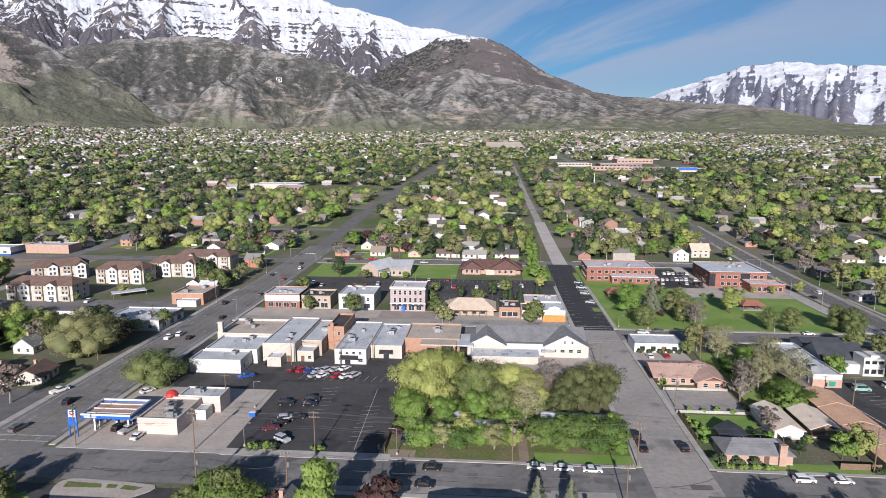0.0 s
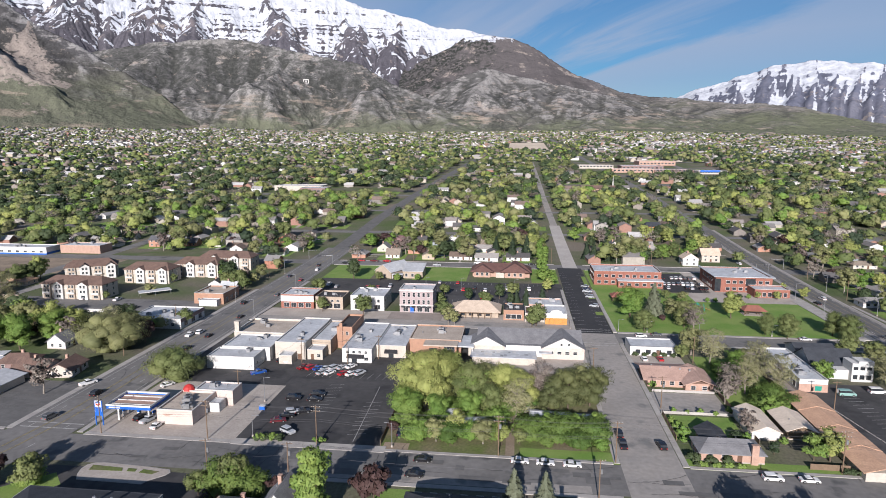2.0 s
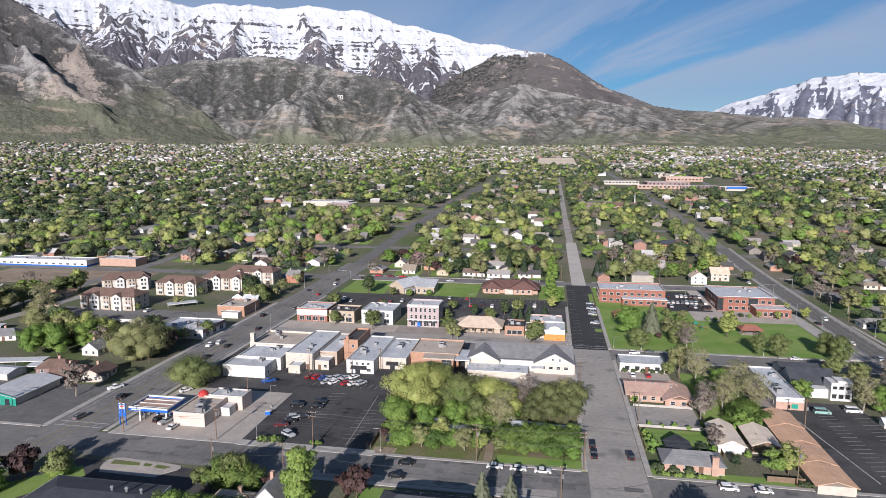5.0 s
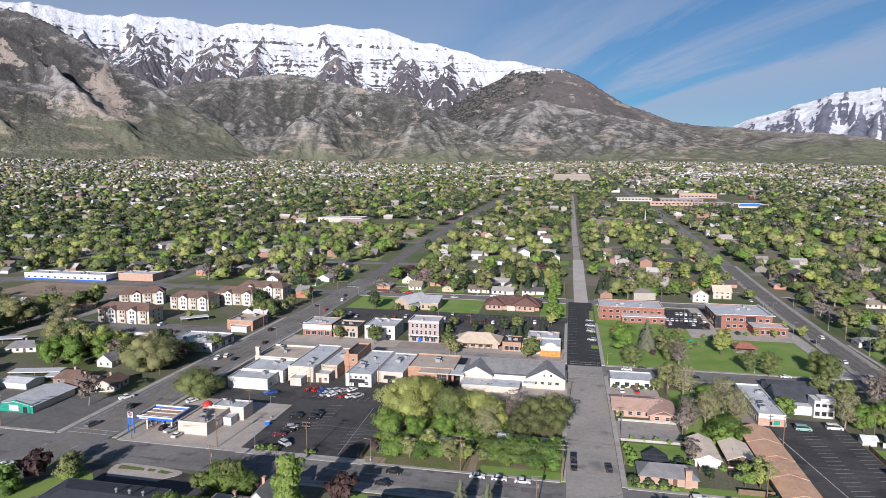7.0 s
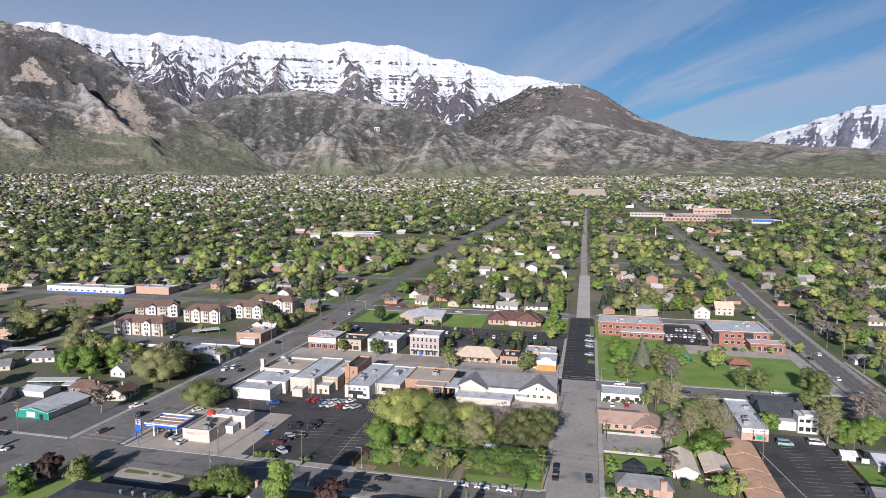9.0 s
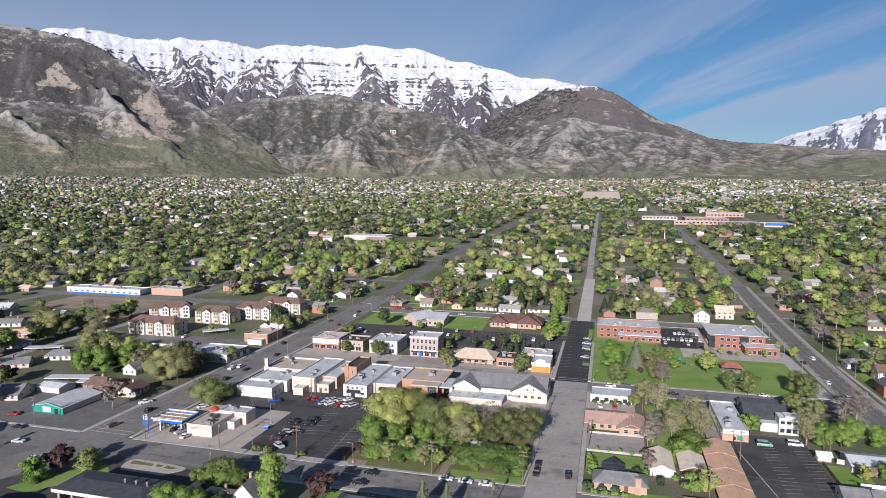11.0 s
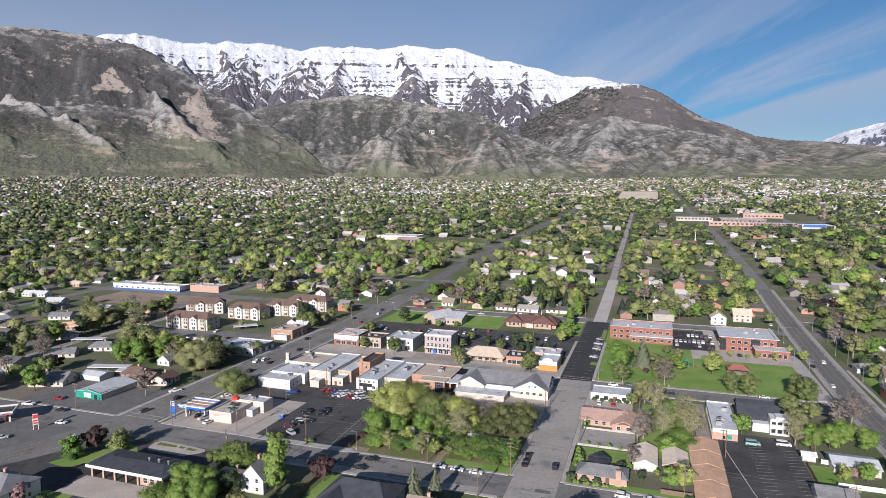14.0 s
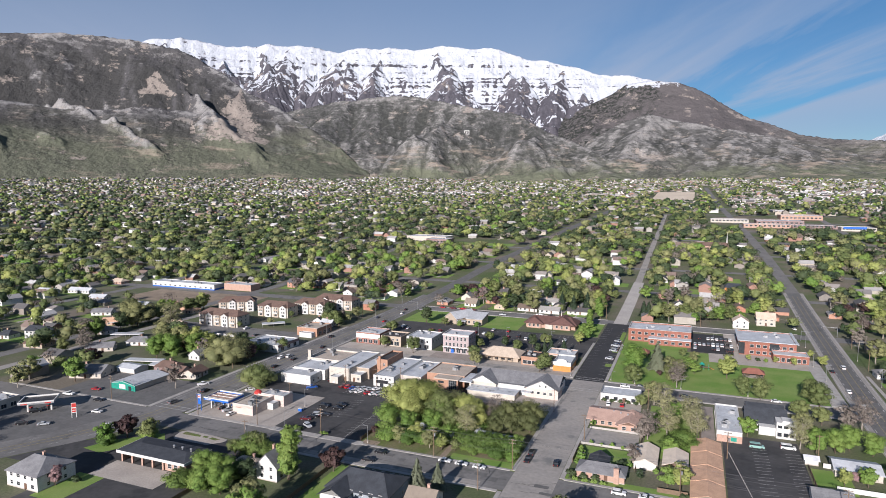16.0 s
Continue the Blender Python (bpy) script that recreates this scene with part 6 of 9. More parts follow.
rest = thing("tan_roof_restaurant", "low restaurant with broad tan hipped roof and timber porch", "restaurant", -8.5, 283)
part("wall", Geo().box(-11, -7, -0.4, 11, 8, 3.2), M_TAN, rest)
part("roof", gable_roof(11.5, 7.6, 3.2, 3.4, 0.8, 0.2, 6.5), M_SHINGLE_T, rest)
part("west_roof", gable_roof(4.5, 5, 2.8, 1.6, 0.4, 0.2, 3.5), M_SHINGLE_T, rest).location = (-13.5, 0, 0)
for k in range(6):
    part("porch_post", Geo().box(-7.6 + 3 * k, -9.6, 0, -7.35 + 3 * k, -9.35, 2.7), M_WOOD, rest)
part("porch_beam", Geo().box(-8, -9.7, 2.7, 8, -9.3, 3.0).box(-8, -9.4, 2.6, -7.8, -7, 2.8).box(7.8, -9.4, 2.6, 8, -7, 2.8), M_WOOD, rest)
for k in range(4):
    add_window(rest, -6 + 4 * k, -7, 0.8, 0, 2.0, 1.4, M_WOOD)
b, wx, wy = flat_building("dark_brick_cafe", "small brick cafe with black roof", 5, 273, 14.5, 286, 4.4, M_BRICK_O, M_ROOF_D, 0.5, cap=M_METAL_D, units=3)
window_row(b, "s", wx, wy, 0.7, 3, 2.2, 2.0)
b, wx, wy = flat_building("cream_cafe", "cream shop with brown roof", 15, 271, 24, 284, 3.8, M_CREAM, M_SHINGLE_B, 0.3, units=1)
window_row(b, "s", wx, wy, 0.7, 2, 2.2, 1.8)
b, wx, wy = flat_building("skylight_shop", "white shop with metal roof", 17, 284.2, 33, 297, 4.6, M_BRICK_P, M_ROOF_W, 0.5, units=3)
b, wx, wy = flat_building("orange_corner_shop", "white and orange corner shop with shaped gable", 24.2, 268, 34, 284, 4.6, M_WHITE, M_ROOF_W, 0.5, units=1)
part("orange_band", Geo().box(-4.95, -8.06, 0, 4.95, -8.0, 3.0).box(4.9, -8, 0, 4.96, 8, 3.0), M_ORANGEP, b, "orange painted shop front")
part("gable_front", Geo().side([(-3, 5.1), (3, 5.1), (2.2, 6.4), (0, 7.0), (-2.2, 6.4)], -8.0, -7.7), M_WHITE, b)
window_row(b, "s", wx, wy, 0.7, 2, 2.2, 1.8)

# ---- churches north of the lot ----
church = thing("grey_church", "tan church of two gabled halls with pale grey metal roofs", "church", -62, 360)
part("wall", gable_walls(10, 6.2, 4.2, 4.0), M_TAN, church).matrix_basis = pose(-4, 6, 0, 0, 0, 62)
part("roof", gable_roof(10, 6.2, 4.2, 4.0, 0.6), M_ROOF_G, church).matrix_basis = pose(-4, 6, 0, 0, 0, 62)
part("side_hall", Geo().side([(-6, -0.4), (6, -0.4), (6, 4.6), (-6, 4.6)], -6, 8), M_TAN, church).location = (10, 2, 0)
part("side_hall_roof", Geo().face((-6.5, -6.6, 4.65), (6.5, -6.6, 4.65), (6.5, 8.4, 7.2), (-6.5, 8.4, 7.2)).face((-6.5, -6.6, 4.4), (-6.5, 8.4, 6.95), (6.5, 8.4, 6.95), (6.5, -6.6, 4.4)).face((-6.5, -6.6, 4.4), (6.5, -6.6, 4.4), (6.5, -6.6, 4.65), (-6.5, -6.6, 4.65)), M_ROOF_G, church).location = (10, 2, 0)
part("side_hall_rear", Geo().box(4.2, 9.8, -0.4, 15.8, 10.1, 7.0), M_TAN, church)
part("porch", Geo().box(-2.5, -7.0, 2.6, 4.2, -2.5, 2.9).box(-2.2, -6.8, -0.3, -1.9, -6.5, 2.6).box(3.6, -6.8, -0.3, 3.9, -6.5, 2.6), M_ROOF_G, church)
for k in range(3):
    add_window(church, 6.0 + 3.8 * k, -4, 1.1, 0, 1.4, 1.8)
brown = thing("brown_roof_church", "long tan brick church with maroon-brown hipped roofs", "church", 1.5, 373)
part("wall", Geo().box(-17.5, -7, -0.5, 17.5, 8, 3.8), M_BRICK_P, brown)
part("roof", gable_roof(18, 8, 3.8, 3.6, 0.9, 0.2, 6), M_SHINGLE_M, brown).location = (0, 0.5, 0)
part("cross_roof", gable_roof(10, 8.5, 3.9, 4.4, 0.6, 0.2, 5), M_SHINGLE_M, brown).matrix_basis = pose(8.5, 0, 0, 0, 0, 90)
part("west_roof", gable_roof(8.6, 6.5, 3.8, 3.2, 0.6, 0.2, 4), M_SHINGLE_M, brown).matrix_basis = pose(-11.5, -1, 0, 0, 0, 90)
part("wing_wall", Geo().box(2.5, -9.6, -0.5, 14.5, -6.9, 3.85).box(-16.5, -9.0, -0.5, -6.5, -6.95, 3.8), M_BRICK_P, brown)
part("spire", Geo().tube((6, 2, 7.6), (6, 2, 11.5), 0.35, 0.04, 6), M_TRIM, brown)
part("porch", Geo().box(-3, -9.5, -0.4, 2, -7, 3.0), M_CREAM, brown)
for k in range(3):
    add_window(brown, -14.5 + 3.0 * k, -9.0, 1.0, 0, 1.4, 1.8)
    add_window(brown, 5.0 + 3.5 * k, -9.6, 1.0, 0, 1.4, 1.8)

# ---- red brick civic buildings ----
b, wx, wy = flat_building("civic_office", "red brick two-storey civic office with white roof", 56, 352, 94, 374, 7.4, M_BRICK, M_ROOF_W, 0.7, units=3)
for zz in (1.0, 4.6):
    window_row(b, "s", wx, wy, zz, 9, 2.0, 1.5)
    window_row(b, "w", wx, wy, zz, 4, 1.6, 1.5)
part("front_wing", Geo().box(-6, -17, -0.4, 19, -11, 3.6), M_BRICK, b)
part("front_wing_roof", Geo().box(-6.3, -17.3, 3.6, 19.3, -11.05, 4.0), M_ROOF_W, b)
for k in range(6):
    add_window(b, -4 + 4.2 * k, -17, 1.0, 0, 2.0, 1.5)
b, wx, wy = flat_building("civic_hall", "red brick civic hall with overhanging white roof", 121, 342, 151, 372, 8.0, M_BRICK, M_ROOF_W, 0.4, units=3)
part("roof_overhang", Geo().box(-16.2, -16.2, 8.45, 16.2, -14.9, 8.75).box(-16.2, -14.9, 8.45, -14.9, 16.2, 8.75).box(14.9, -14.9, 8.45, 16.2, 16.2, 8.75), M_ROOF_W, b)
for zz in (1.0, 4.8):
    window_row(b, "s", wx, wy, zz, 7, 2.0, 1.6, 24, shift=2)
    window_row(b, "w", wx, wy, zz, 5, 1.8, 1.6, 20)
    window_row(b, "e", wx, wy, zz, 6, 1.8, 1.6)
part("glass_tower", Geo().box(-15.3, -15.2, 0.4, -12.2, -15.0, 7.4), M_GLASS, b, "tall dark corner window")
part("balcony_bay", Geo().box(1, -15.4, 3.6, 6, -15.0, 7.6), M_GLASS, b)
b2, wx, wy = flat_building("civic_wing", "low red brick wing with white roof", 138, 331, 156, 341.8, 4.0, M_BRICK, M_ROOF_W, 0.5)
window_row(b2, "s", wx, wy, 0.6, 6, 1.7, 2.2)
pav = thing("park_pavilion", "open park pavilion with rust-red hipped roof", "pavilion", 125, 297)
part("roof", gable_roof(5, 3.4, 2.8, 1.8, 0.5, 0.15, 3), M_BRICK, pav)
for px in (-4.6, 4.6):
    for py in (-3, 3):
        part("post", Geo().box(px - 0.15, py - 0.15, 0, px + 0.15, py + 0.15, 2.8), M_WOOD, pav)
part("floor", Geo().box(-5, -3.5, 0, 5, 3.5, 0.12), M_CONCRETE, pav)
for tx in (-2.5, 2.5):
    tb = thing("picnic_table", "wooden picnic table under the pavilion", "table", 125 + tx, 297, 0.12)
    part("tabletop", Geo().box(-0.9, -0.4, 0.7, 0.9, 0.4, 0.76), M_WOOD, tb)
    part("bench", Geo().box(-0.9, -0.9, 0.42, 0.9, -0.65, 0.47), M_WOOD, tb)
    part("bench", Geo().box(-0.9, 0.65, 0.42, 0.9, 0.9, 0.47), M_WOOD, tb)
    part("trestle", Geo().box(-0.7, -0.8, 0, -0.6, 0.8, 0.42).box(0.6, -0.8, 0, 0.7, 0.8, 0.42).box(-0.7, -0.1, 0.4, -0.6, 0.1, 0.7).box(0.6, -0.1, 0.4, 0.7, 0.1, 0.7), M_WOOD, tb)
copy_thing(pav, pose(66, 318, 0, 0, 0, 0))
play = thing("playground", "green and tan playground frame with slide", "playground", 101, 301)
for px, py in ((-2, -1), (-2, 1), (0, -1), (0, 1), (2.5, -1), (2.5, 1)):
    part("post", Geo().box(px - 0.08, py - 0.08, 0, px + 0.08, py + 0.08, 3.2), M_GREENP, play)
part("deck", Geo().box(-2, -1, 1.4, 2.5, 1, 1.55), M_WOOD, play)
part("roof", gable_roof(1.1, 1.1, 3.2, 0.8, 0.2, 0.08, 1.0), M_GREENP, play).location = (-1, 0, 0)
part("slide", Geo().side([(2.5, 1.5), (5.4, 0.25), (5.4, 0.35), (2.5, 1.6)], -0.4, 0.4), M_ORANGEP, play)

# ---- block east of the side street ----
b, wx, wy = flat_building("white_clinic", "small white office with grey-white flat roof", 53.6 + 1.6, 229, 73, 240.5, 3.3, M_WHITE, M_ROOF_W, 0.35, cap=M_METAL, units=0)
window_row(b, "s", wx, wy, 0.8, 4, 1.6, 1.5, trim=M_METAL_D)
add_door(b, "s", 1.8, wx, wy, 1.2, 2.1)
for k in range(5):
    tree("shrub_dark", 57 + 3.6 * k, 227.6, 0.9, k * 70)
clinic = thing("brown_roof_clinic", "low salmon brick clinic with pinkish-brown shingle roofs", "clinic", 64, 203.5)
part("wall", Geo().box(-8.5, -6.5, -0.5, 7, 8.5, 2.9), M_BRICK_P, clinic)
part("roof", gable_roof(8.6, 7.6, 2.9, 1.9, 0.9, 0.2), M_SHINGLE_P, clinic).location = (-0.7, 1.0, 0)
part("wing_wall", Geo().box(3, -10, -0.5, 12, 4, 2.9), M_BRICK_P, clinic)
part("wing_roof", gable_roof(7.4, 4.8, 2.9, 1.8, 0.7, 0.2), M_SHINGLE_P, clinic).matrix_basis = pose(7.5, -3, 0, 0, 0, 90)
for k in range(4):
    add_window(clinic, -6.5 + 3 * k, -6.5, 0.8, 0, 1.4, 1.3)
for k in range(2):
    add_window(clinic, 5.5 + 3.6 * k, -10, 0.8, 0, 1.4, 1.3)
for k in range(5):
    part("roof_vent", Geo().box(-6 + 3 * k, 2 - k, 4.2, -5.5 + 3 * k, 2.5 - k, 4.9), M_METAL, clinic)
gh = gabled_house("grey_roof_house", "salmon brick bungalow with grey shingle hipped roof and chimney", 66.5, 150.5, 16, 8.5, 2.8, 2.0, M_BRICK_P, M_SHINGLE_G, hip=3.5, chimney=False)
part("chimney", Geo().box(4.5, -5.0, -0.3, 6.2, -4.2, 5.2).box(4.4, -5.1, 5.2, 6.3, -4.1, 5.4), M_BRICK_P, gh, "broad salmon brick chimney")
part("rear_roof", gable_roof(4.2, 3.4, 2.6, 1.9, 0.4, 0.18), M_SHINGLE_D, gh).matrix_basis = pose(-2, 6.5, 0, 0, 0, 90)
part("rear_wall", Geo().box(-5, 4, -0.4, 1, 10.2, 2.6), M_BRICK_P, gh)
gabled_house("garage_shed", "white garage with pale tan metal roof", 80, 168, 15.5, 7.5, 2.7, 1.6, M_WHITE, M_ROOF_TAN, turn=90, chimney=False, windows=False, category="garage")
gabled_house("open_shed", "weathered garage with tan roof and open front", 90, 168, 13, 7.8, 2.8, 1.5, M_WOOD, M_ROOF_TAN, turn=90, chimney=False, windows=False, category="garage")
row = thing("carport_row", "long row of rust-brown roofed units", "row building", 100.3, 164.5)
part("wall", Geo().box(-4.6, -24, -0.5, 4.6, 24, 2.5), M_CREAM, row)
for k in range(4):
    rf = part("roof", gable_roof(5.95, 5.0, 2.5, 1.4, 0.35, 0.15), M_SHINGLE_R, row)
    rf.matrix_basis = pose(0, -18 + 12 * k, 0.1 * k, 0, 0, 90)
for k in range(7):
    ob = part("unit_door", shared(("unit_door",), lambda: Geo().box(-1.2, -0.05, 0, 1.2, 0.05, 2.1).mesh("unit_door", M_TRIM)), None, row)
    ob.matrix_basis = pose(4.6, -21 + 7 * k, 0, 0, 0, 90)
b, wx, wy = flat_building("long_white_office", "long white building with pale roof", 104.5, 198, 113.5, 231, 4.0, M_WHITE, M_ROOF_W, 0.4, units=4)
window_row(b, "w", wx, wy, 0.8, 6, 2.2, 1.8)
part("brick_face", Geo().box(-4.56, -16.56, -0.3, 4.56, -16.48, 2.8), M_BRICK_P, b)
part("teal_panel", Geo().box(0.5, -16.6, 0.6, 2.6, -16.56, 2.2), M_GREENP, b)
chapel = thing("black_roof_chapel", "white chapel with black shingle roofs and stepped white tower", "chapel", 123.5, 222.5)
part("wall", gable_walls(7.5, 6.8, 3.6, 4.2), M_WHITE, chapel)
part("roof", gable_roof(7.5, 6.8, 3.6, 4.2, 0.6), M_SHINGLE_D, chapel)
part("tower", Geo().box(3, -13, -0.4, 10, -6.5, 6.6).box(5, -13.05, 6.6, 10, -8, 7.4), M_WHITE, chapel)
part("tower_wing", Geo().box(-3, -11, -0.4, 3, -6.8, 3.4), M_WHITE, chapel)
for k in range(3):
    add_window(chapel, 4.2 + 2.2 * k, -13, 4.4, 0, 1.3, 0.9, M_METAL_D)
    add_window(chapel, 4.2 + 2.2 * k, -13, 1.0, 0, 1.3, 1.4, M_METAL_D)
part("rear_hall", gable_walls(7, 6, 3.4, 2.2), M_WHITE, chapel).location = (1, 13, 0)
part("rear_roof", gable_roof(7, 6, 3.4, 2.2, 0.5), M_SHINGLE_D, chapel).location = (1, 13, 0)

# ---- west of the main road ----
b, wx, wy = flat_building("strip_shop", "long low white strip shop with dark red fascia", -163, 241, -137.5, 262, 4.2, M_WHITE, M_ROOF_W, 0.4, units=4)
window_row(b, "e", wx, wy, 0.7, 3, 3.0, 2.2)
part("fascia", Geo().box(12.78, -10.6, 3.0, 12.9, 10.6, 4.7), M_BRICK_D, b, "dark red shop fascia")
window_row(b, "s", wx, wy, 1.4, 4, 1.4, 1.2)
b, wx, wy = flat_building("orange_shop", "orange brick shop with painted blue wall", -155, 285, -139, 303, 5.0, M_BRICK_O, M_ROOF_T, 0.6, units=3)
window_row(b, "e", wx, wy, 0.7, 3, 3.0, 2.2)
window_row(b, "s", wx, wy, 1.6, 4, 1.3, 1.2)
b2, wx, wy = flat_building("white_lean_to", "white painted block lean-to", -150, 280.5, -140.5, 284.9, 3.0, M_WHITE, M_ROOF_W, 0.1)
green = thing("green_shop", "low shop with green gable front and grey roof", "shop", -166, 164)
part("wall", Geo().box(-7.5, -8, -0.4, 7.5, 12, 3.0), M_CREAM, green)
part("roof", gable_roof(10.4, 7.6, 3.0, 1.3, 0.6, 0.18), M_ROOF_G, green).matrix_basis = pose(0, 2, 0, 0, 0, 90)
part("front", Geo().side([(-8, 0), (8, 0), (8, 3.0), (0, 4.6), (-8, 3.0)], -8.7, -8.4), M_GREENP, green, "green painted front")
part("sign_panel", Geo().box(-2.6, -8.8, 0.6, 1.6, -8.7, 2.8), M_WHITE, green)
add_door(green, "s", 4.5, 15, 17.4, 1.6, 2.2, M_GLASS)


def townhouse(x, y, units, turn, label):
    L = units * 7.0
    ob = thing("townhouse_row", label, "townhouse", x, y, None, turn)
    part("wall", Geo().box(-L / 2, -6.5, -0.5, L / 2, 6.5, 8.4), M_CREAM, ob)
    part("roof", gable_roof(L / 2, 6.5, 8.4, 3.2, 0.6, 0.2, 5.0), M_SHINGLE_B, ob)
    part("belt_course", Geo().box(-L / 2 - 0.06, -6.58, 5.6, L / 2 + 0.06, -6.5, 5.9), M_TRIM, ob)
    for k in range(units):
        u = -L / 2 + 3.5 + 7 * k
        wide, deep = (2.6, 1.3) if k % 2 else (2.1, 0.8)
        part("bay", Geo().box(u - wide, -6.5 - deep, -0.4, u + wide, -6.5, 8.4 if k % 2 else 7.8), (M_WHITE, M_TAN)[k % 2 == 0], ob)
        if k % 2:
            part("bay_gable", Geo().side([(u - wide, 8.4), (u + wide, 8.4), (u, 10.0)], -6.5 - deep, -6.2 - deep), M_TRIM, ob)
            part("bay_roof", gable_roof(3.4, wide + 0.1, 8.4, 1.7, 0.4), M_SHINGLE_B, ob).matrix_basis = pose(u, -4.9, 0, 0, 0, 90)
        else:
            part("balcony", Geo().box(u - wide, -8.2, 3.0, u + wide, -7.3, 3.2).box(u - wide, -8.2, 3.2, u + wide, -8.12, 4.0), M_TRIM, ob)
        for zz in (0.9, 3.6, 6.2):
            for du in ((-0.95, 0.95) if zz > 1 else (0,)):
                add_window(ob, u + du, -6.5 - deep, zz, 0, 1.1 if zz > 1 else 2.4, 1.4)
    for zz in (0.9, 3.6, 6.3):
        for s, yy in (("e", -2.5), ("e", 2.5), ("w", -2.5), ("w", 2.5)):
            add_window(ob, (L / 2 if s == "e" else -L / 2), yy, zz, SIDES[s], 1.2, 1.4)
    return ob


townhouse(-224.5, 293, 5, 0, "three-storey cream townhouse row with brown roofs")
townhouse(-207, 333, 4, 0, "three-storey cream townhouse row with brown roofs")
townhouse(-186, 352, 4, 0, "cream townhouse row with brown gabled roofs")
townhouse(-178, 374, 5, 0, "cream townhouse row behind the others")
townhouse(-250, 338, 4, 32, "brown-roofed cream townhouse row")
b, wx, wy = flat_building("long_white_works", "long white industrial building with flat roof", -412, 402, -333, 416, 5.0, M_WHITE, M_ROOF_W, 0.3, units=5)
window_row(b, "s", wx, wy, 1.5, 12, 2.4, 1.2)
part("skirt", Geo().box(-39.56, -7.06, -0.3, 39.56, -7.0, 0.9).box(39.5, -7, -0.3, 39.56, 7, 1.6), M_BLUE, b, "blue painted base band")
b, wx, wy = flat_building("brick_works", "brick works with pale roof", -328, 410, -296, 424, 5.5, M_BRICK_P, M_ROOF_W, 0.4, units=2)
# far landmarks
b, wx, wy = flat_building("far_school", "pale far school block with flat roofs", -312, 790, -248, 822, 6.0, M_CREAM, M_ROOF_W, 0.4, units=3)
b, wx, wy = flat_building("far_school_wing", "dark brick school wing with white roof", -262, 748, -229, 774, 8.5, M_BRICK_D, M_ROOF_W, 0.5, units=2)
window_row(b, "s", wx, wy, 4.0, 6, 3.0, 2.5)
for x0, y0, x1, y1, h, wm in ((168, 1052, 236, 1082, 5, M_BRICK_P), (238, 1056, 300, 1080, 4, M_BRICK_D), (300, 1030, 345, 1070, 4.5, M_CREAM), (190, 1095, 260, 1140, 6, M_BRICK_D), (235, 1180, 300, 1230, 7, M_BRICK_P), (120, 1120, 180, 1160, 4.5, M_CREAM)):
    b, wx, wy = flat_building("far_red_school", "far reddish brick school block with pale roof", x0, y0, x1, y1, h, wm, M_ROOF_W, 0.5, units=2)
    window_row(b, "s", wx, wy, 2.0, 10, 3.5, 2.5)
    if y0 == 1030:
        part("blue_panel", Geo().box(-20, -20.2, 3, 10, -20.05, 6.2), M_BLUE, b)
chap = gabled_house("far_chapel", "far chapel with brown roof and spire", 115, 806, 40, 16, 5, 4, M_BRICK_P, M_SHINGLE_B, chimney=False, windows=False, category="church")
part("spire", Geo().tube((18, 0, 8), (18, 0, 22), 0.9, 0.1, 6), M_TRIM, chap, "white spire")
gabled_house("orange_house", "bright orange-sided house under construction", 128, 540, 15, 12, 6.0, 3.0, M_ORANGEP, M_SHINGLE_D, storeys=2, hip=3, chimney=False)

# ---- south of the front street ----
fire = thing("fire_station", "white and brick fire station with dark roof and open bays", "fire station", -83, 101.5)
part("roof", Geo().box(-16, -6.5, 4.3, 16, 6.8, 4.6), M_SHINGLE_D, fire, "dark flat roof")
part("roof_ridge", gable_roof(15.8, 6.4, 4.6, 1.0, 0.1, 0.1, 5), M_SHINGLE_D, fire)
part("fascia", Geo().box(-16.05, -6.6, 3.6, 16.05, -6.5, 4.6).box(-16.1, -6.5, 3.6, -16.0, 6.8, 4.6).box(16.0, -6.5, 3.6, 16.1, 6.8, 4.6), M_TRIM, fire)
part("rear_wall", Geo().box(-15, 5.9, -0.4, 15, 6.3, 4.3).box(-15, -5, -0.4, -14.6, 5.9, 4.3).box(6, -5, -0.4, 15, -4.7, 4.3).box(14.6, -4.7, -0.4, 15, 5.9, 4.3).box(5.6, -5, -0.4, 6, 5.9, 4.3), M_BRICK_P, fire)
for k in range(5):
    part("pillar", Geo().box(-15 + 4.9 * k, -5.4, -0.3, -14.3 + 4.9 * k, -4.7, 4.3), M_BRICK_P, fire)
for k in range(3):
    add_window(fire, 7.8 + 2.8 * k, -5, 1.0, 0, 1.6, 1.6)
for k in range(3):
    part("roof_vent", Geo().tube((4 + 4 * k, 1, 5.0), (4 + 4 * k, 1, 6.3), 0.3, 0.3).tube((4 + 4 * k, 1, 6.3), (4 + 4 * k, 1, 6.7), 0.5, 0.3), M_METAL, fire)
dk = gabled_house("dark_roof_house", "large blue-grey house with dark solar-panelled hipped roofs", -2, 107.5, 22, 15, 5.0, 3.6, M_HWALL, M_SHINGLE_D, hip=5.5, chimney=False, storeys=2)
part("front_roof", gable_roof(5.5, 4.6, 4.6, 2.7, 0.4), M_SHINGLE_D, dk).matrix_basis = pose(-6, -7, 0, 0, 0, 90)
part("front_wall", Geo().box(-10.4, -12, -0.4, -1.6, -7, 4.6), M_TRIM, dk)
for k in range(5):
    ob = part("solar_panel", shared(("solar",), lambda: Geo().box(-0.8, -1.2, 0.05, 0.8, 1.2, 0.1).mesh("solar_panel", M_GLASS)), None, dk)
    ob.matrix_basis = pose(-2 + 1.75 * k, -4.4, 6.35, 25.6, 0, 0)
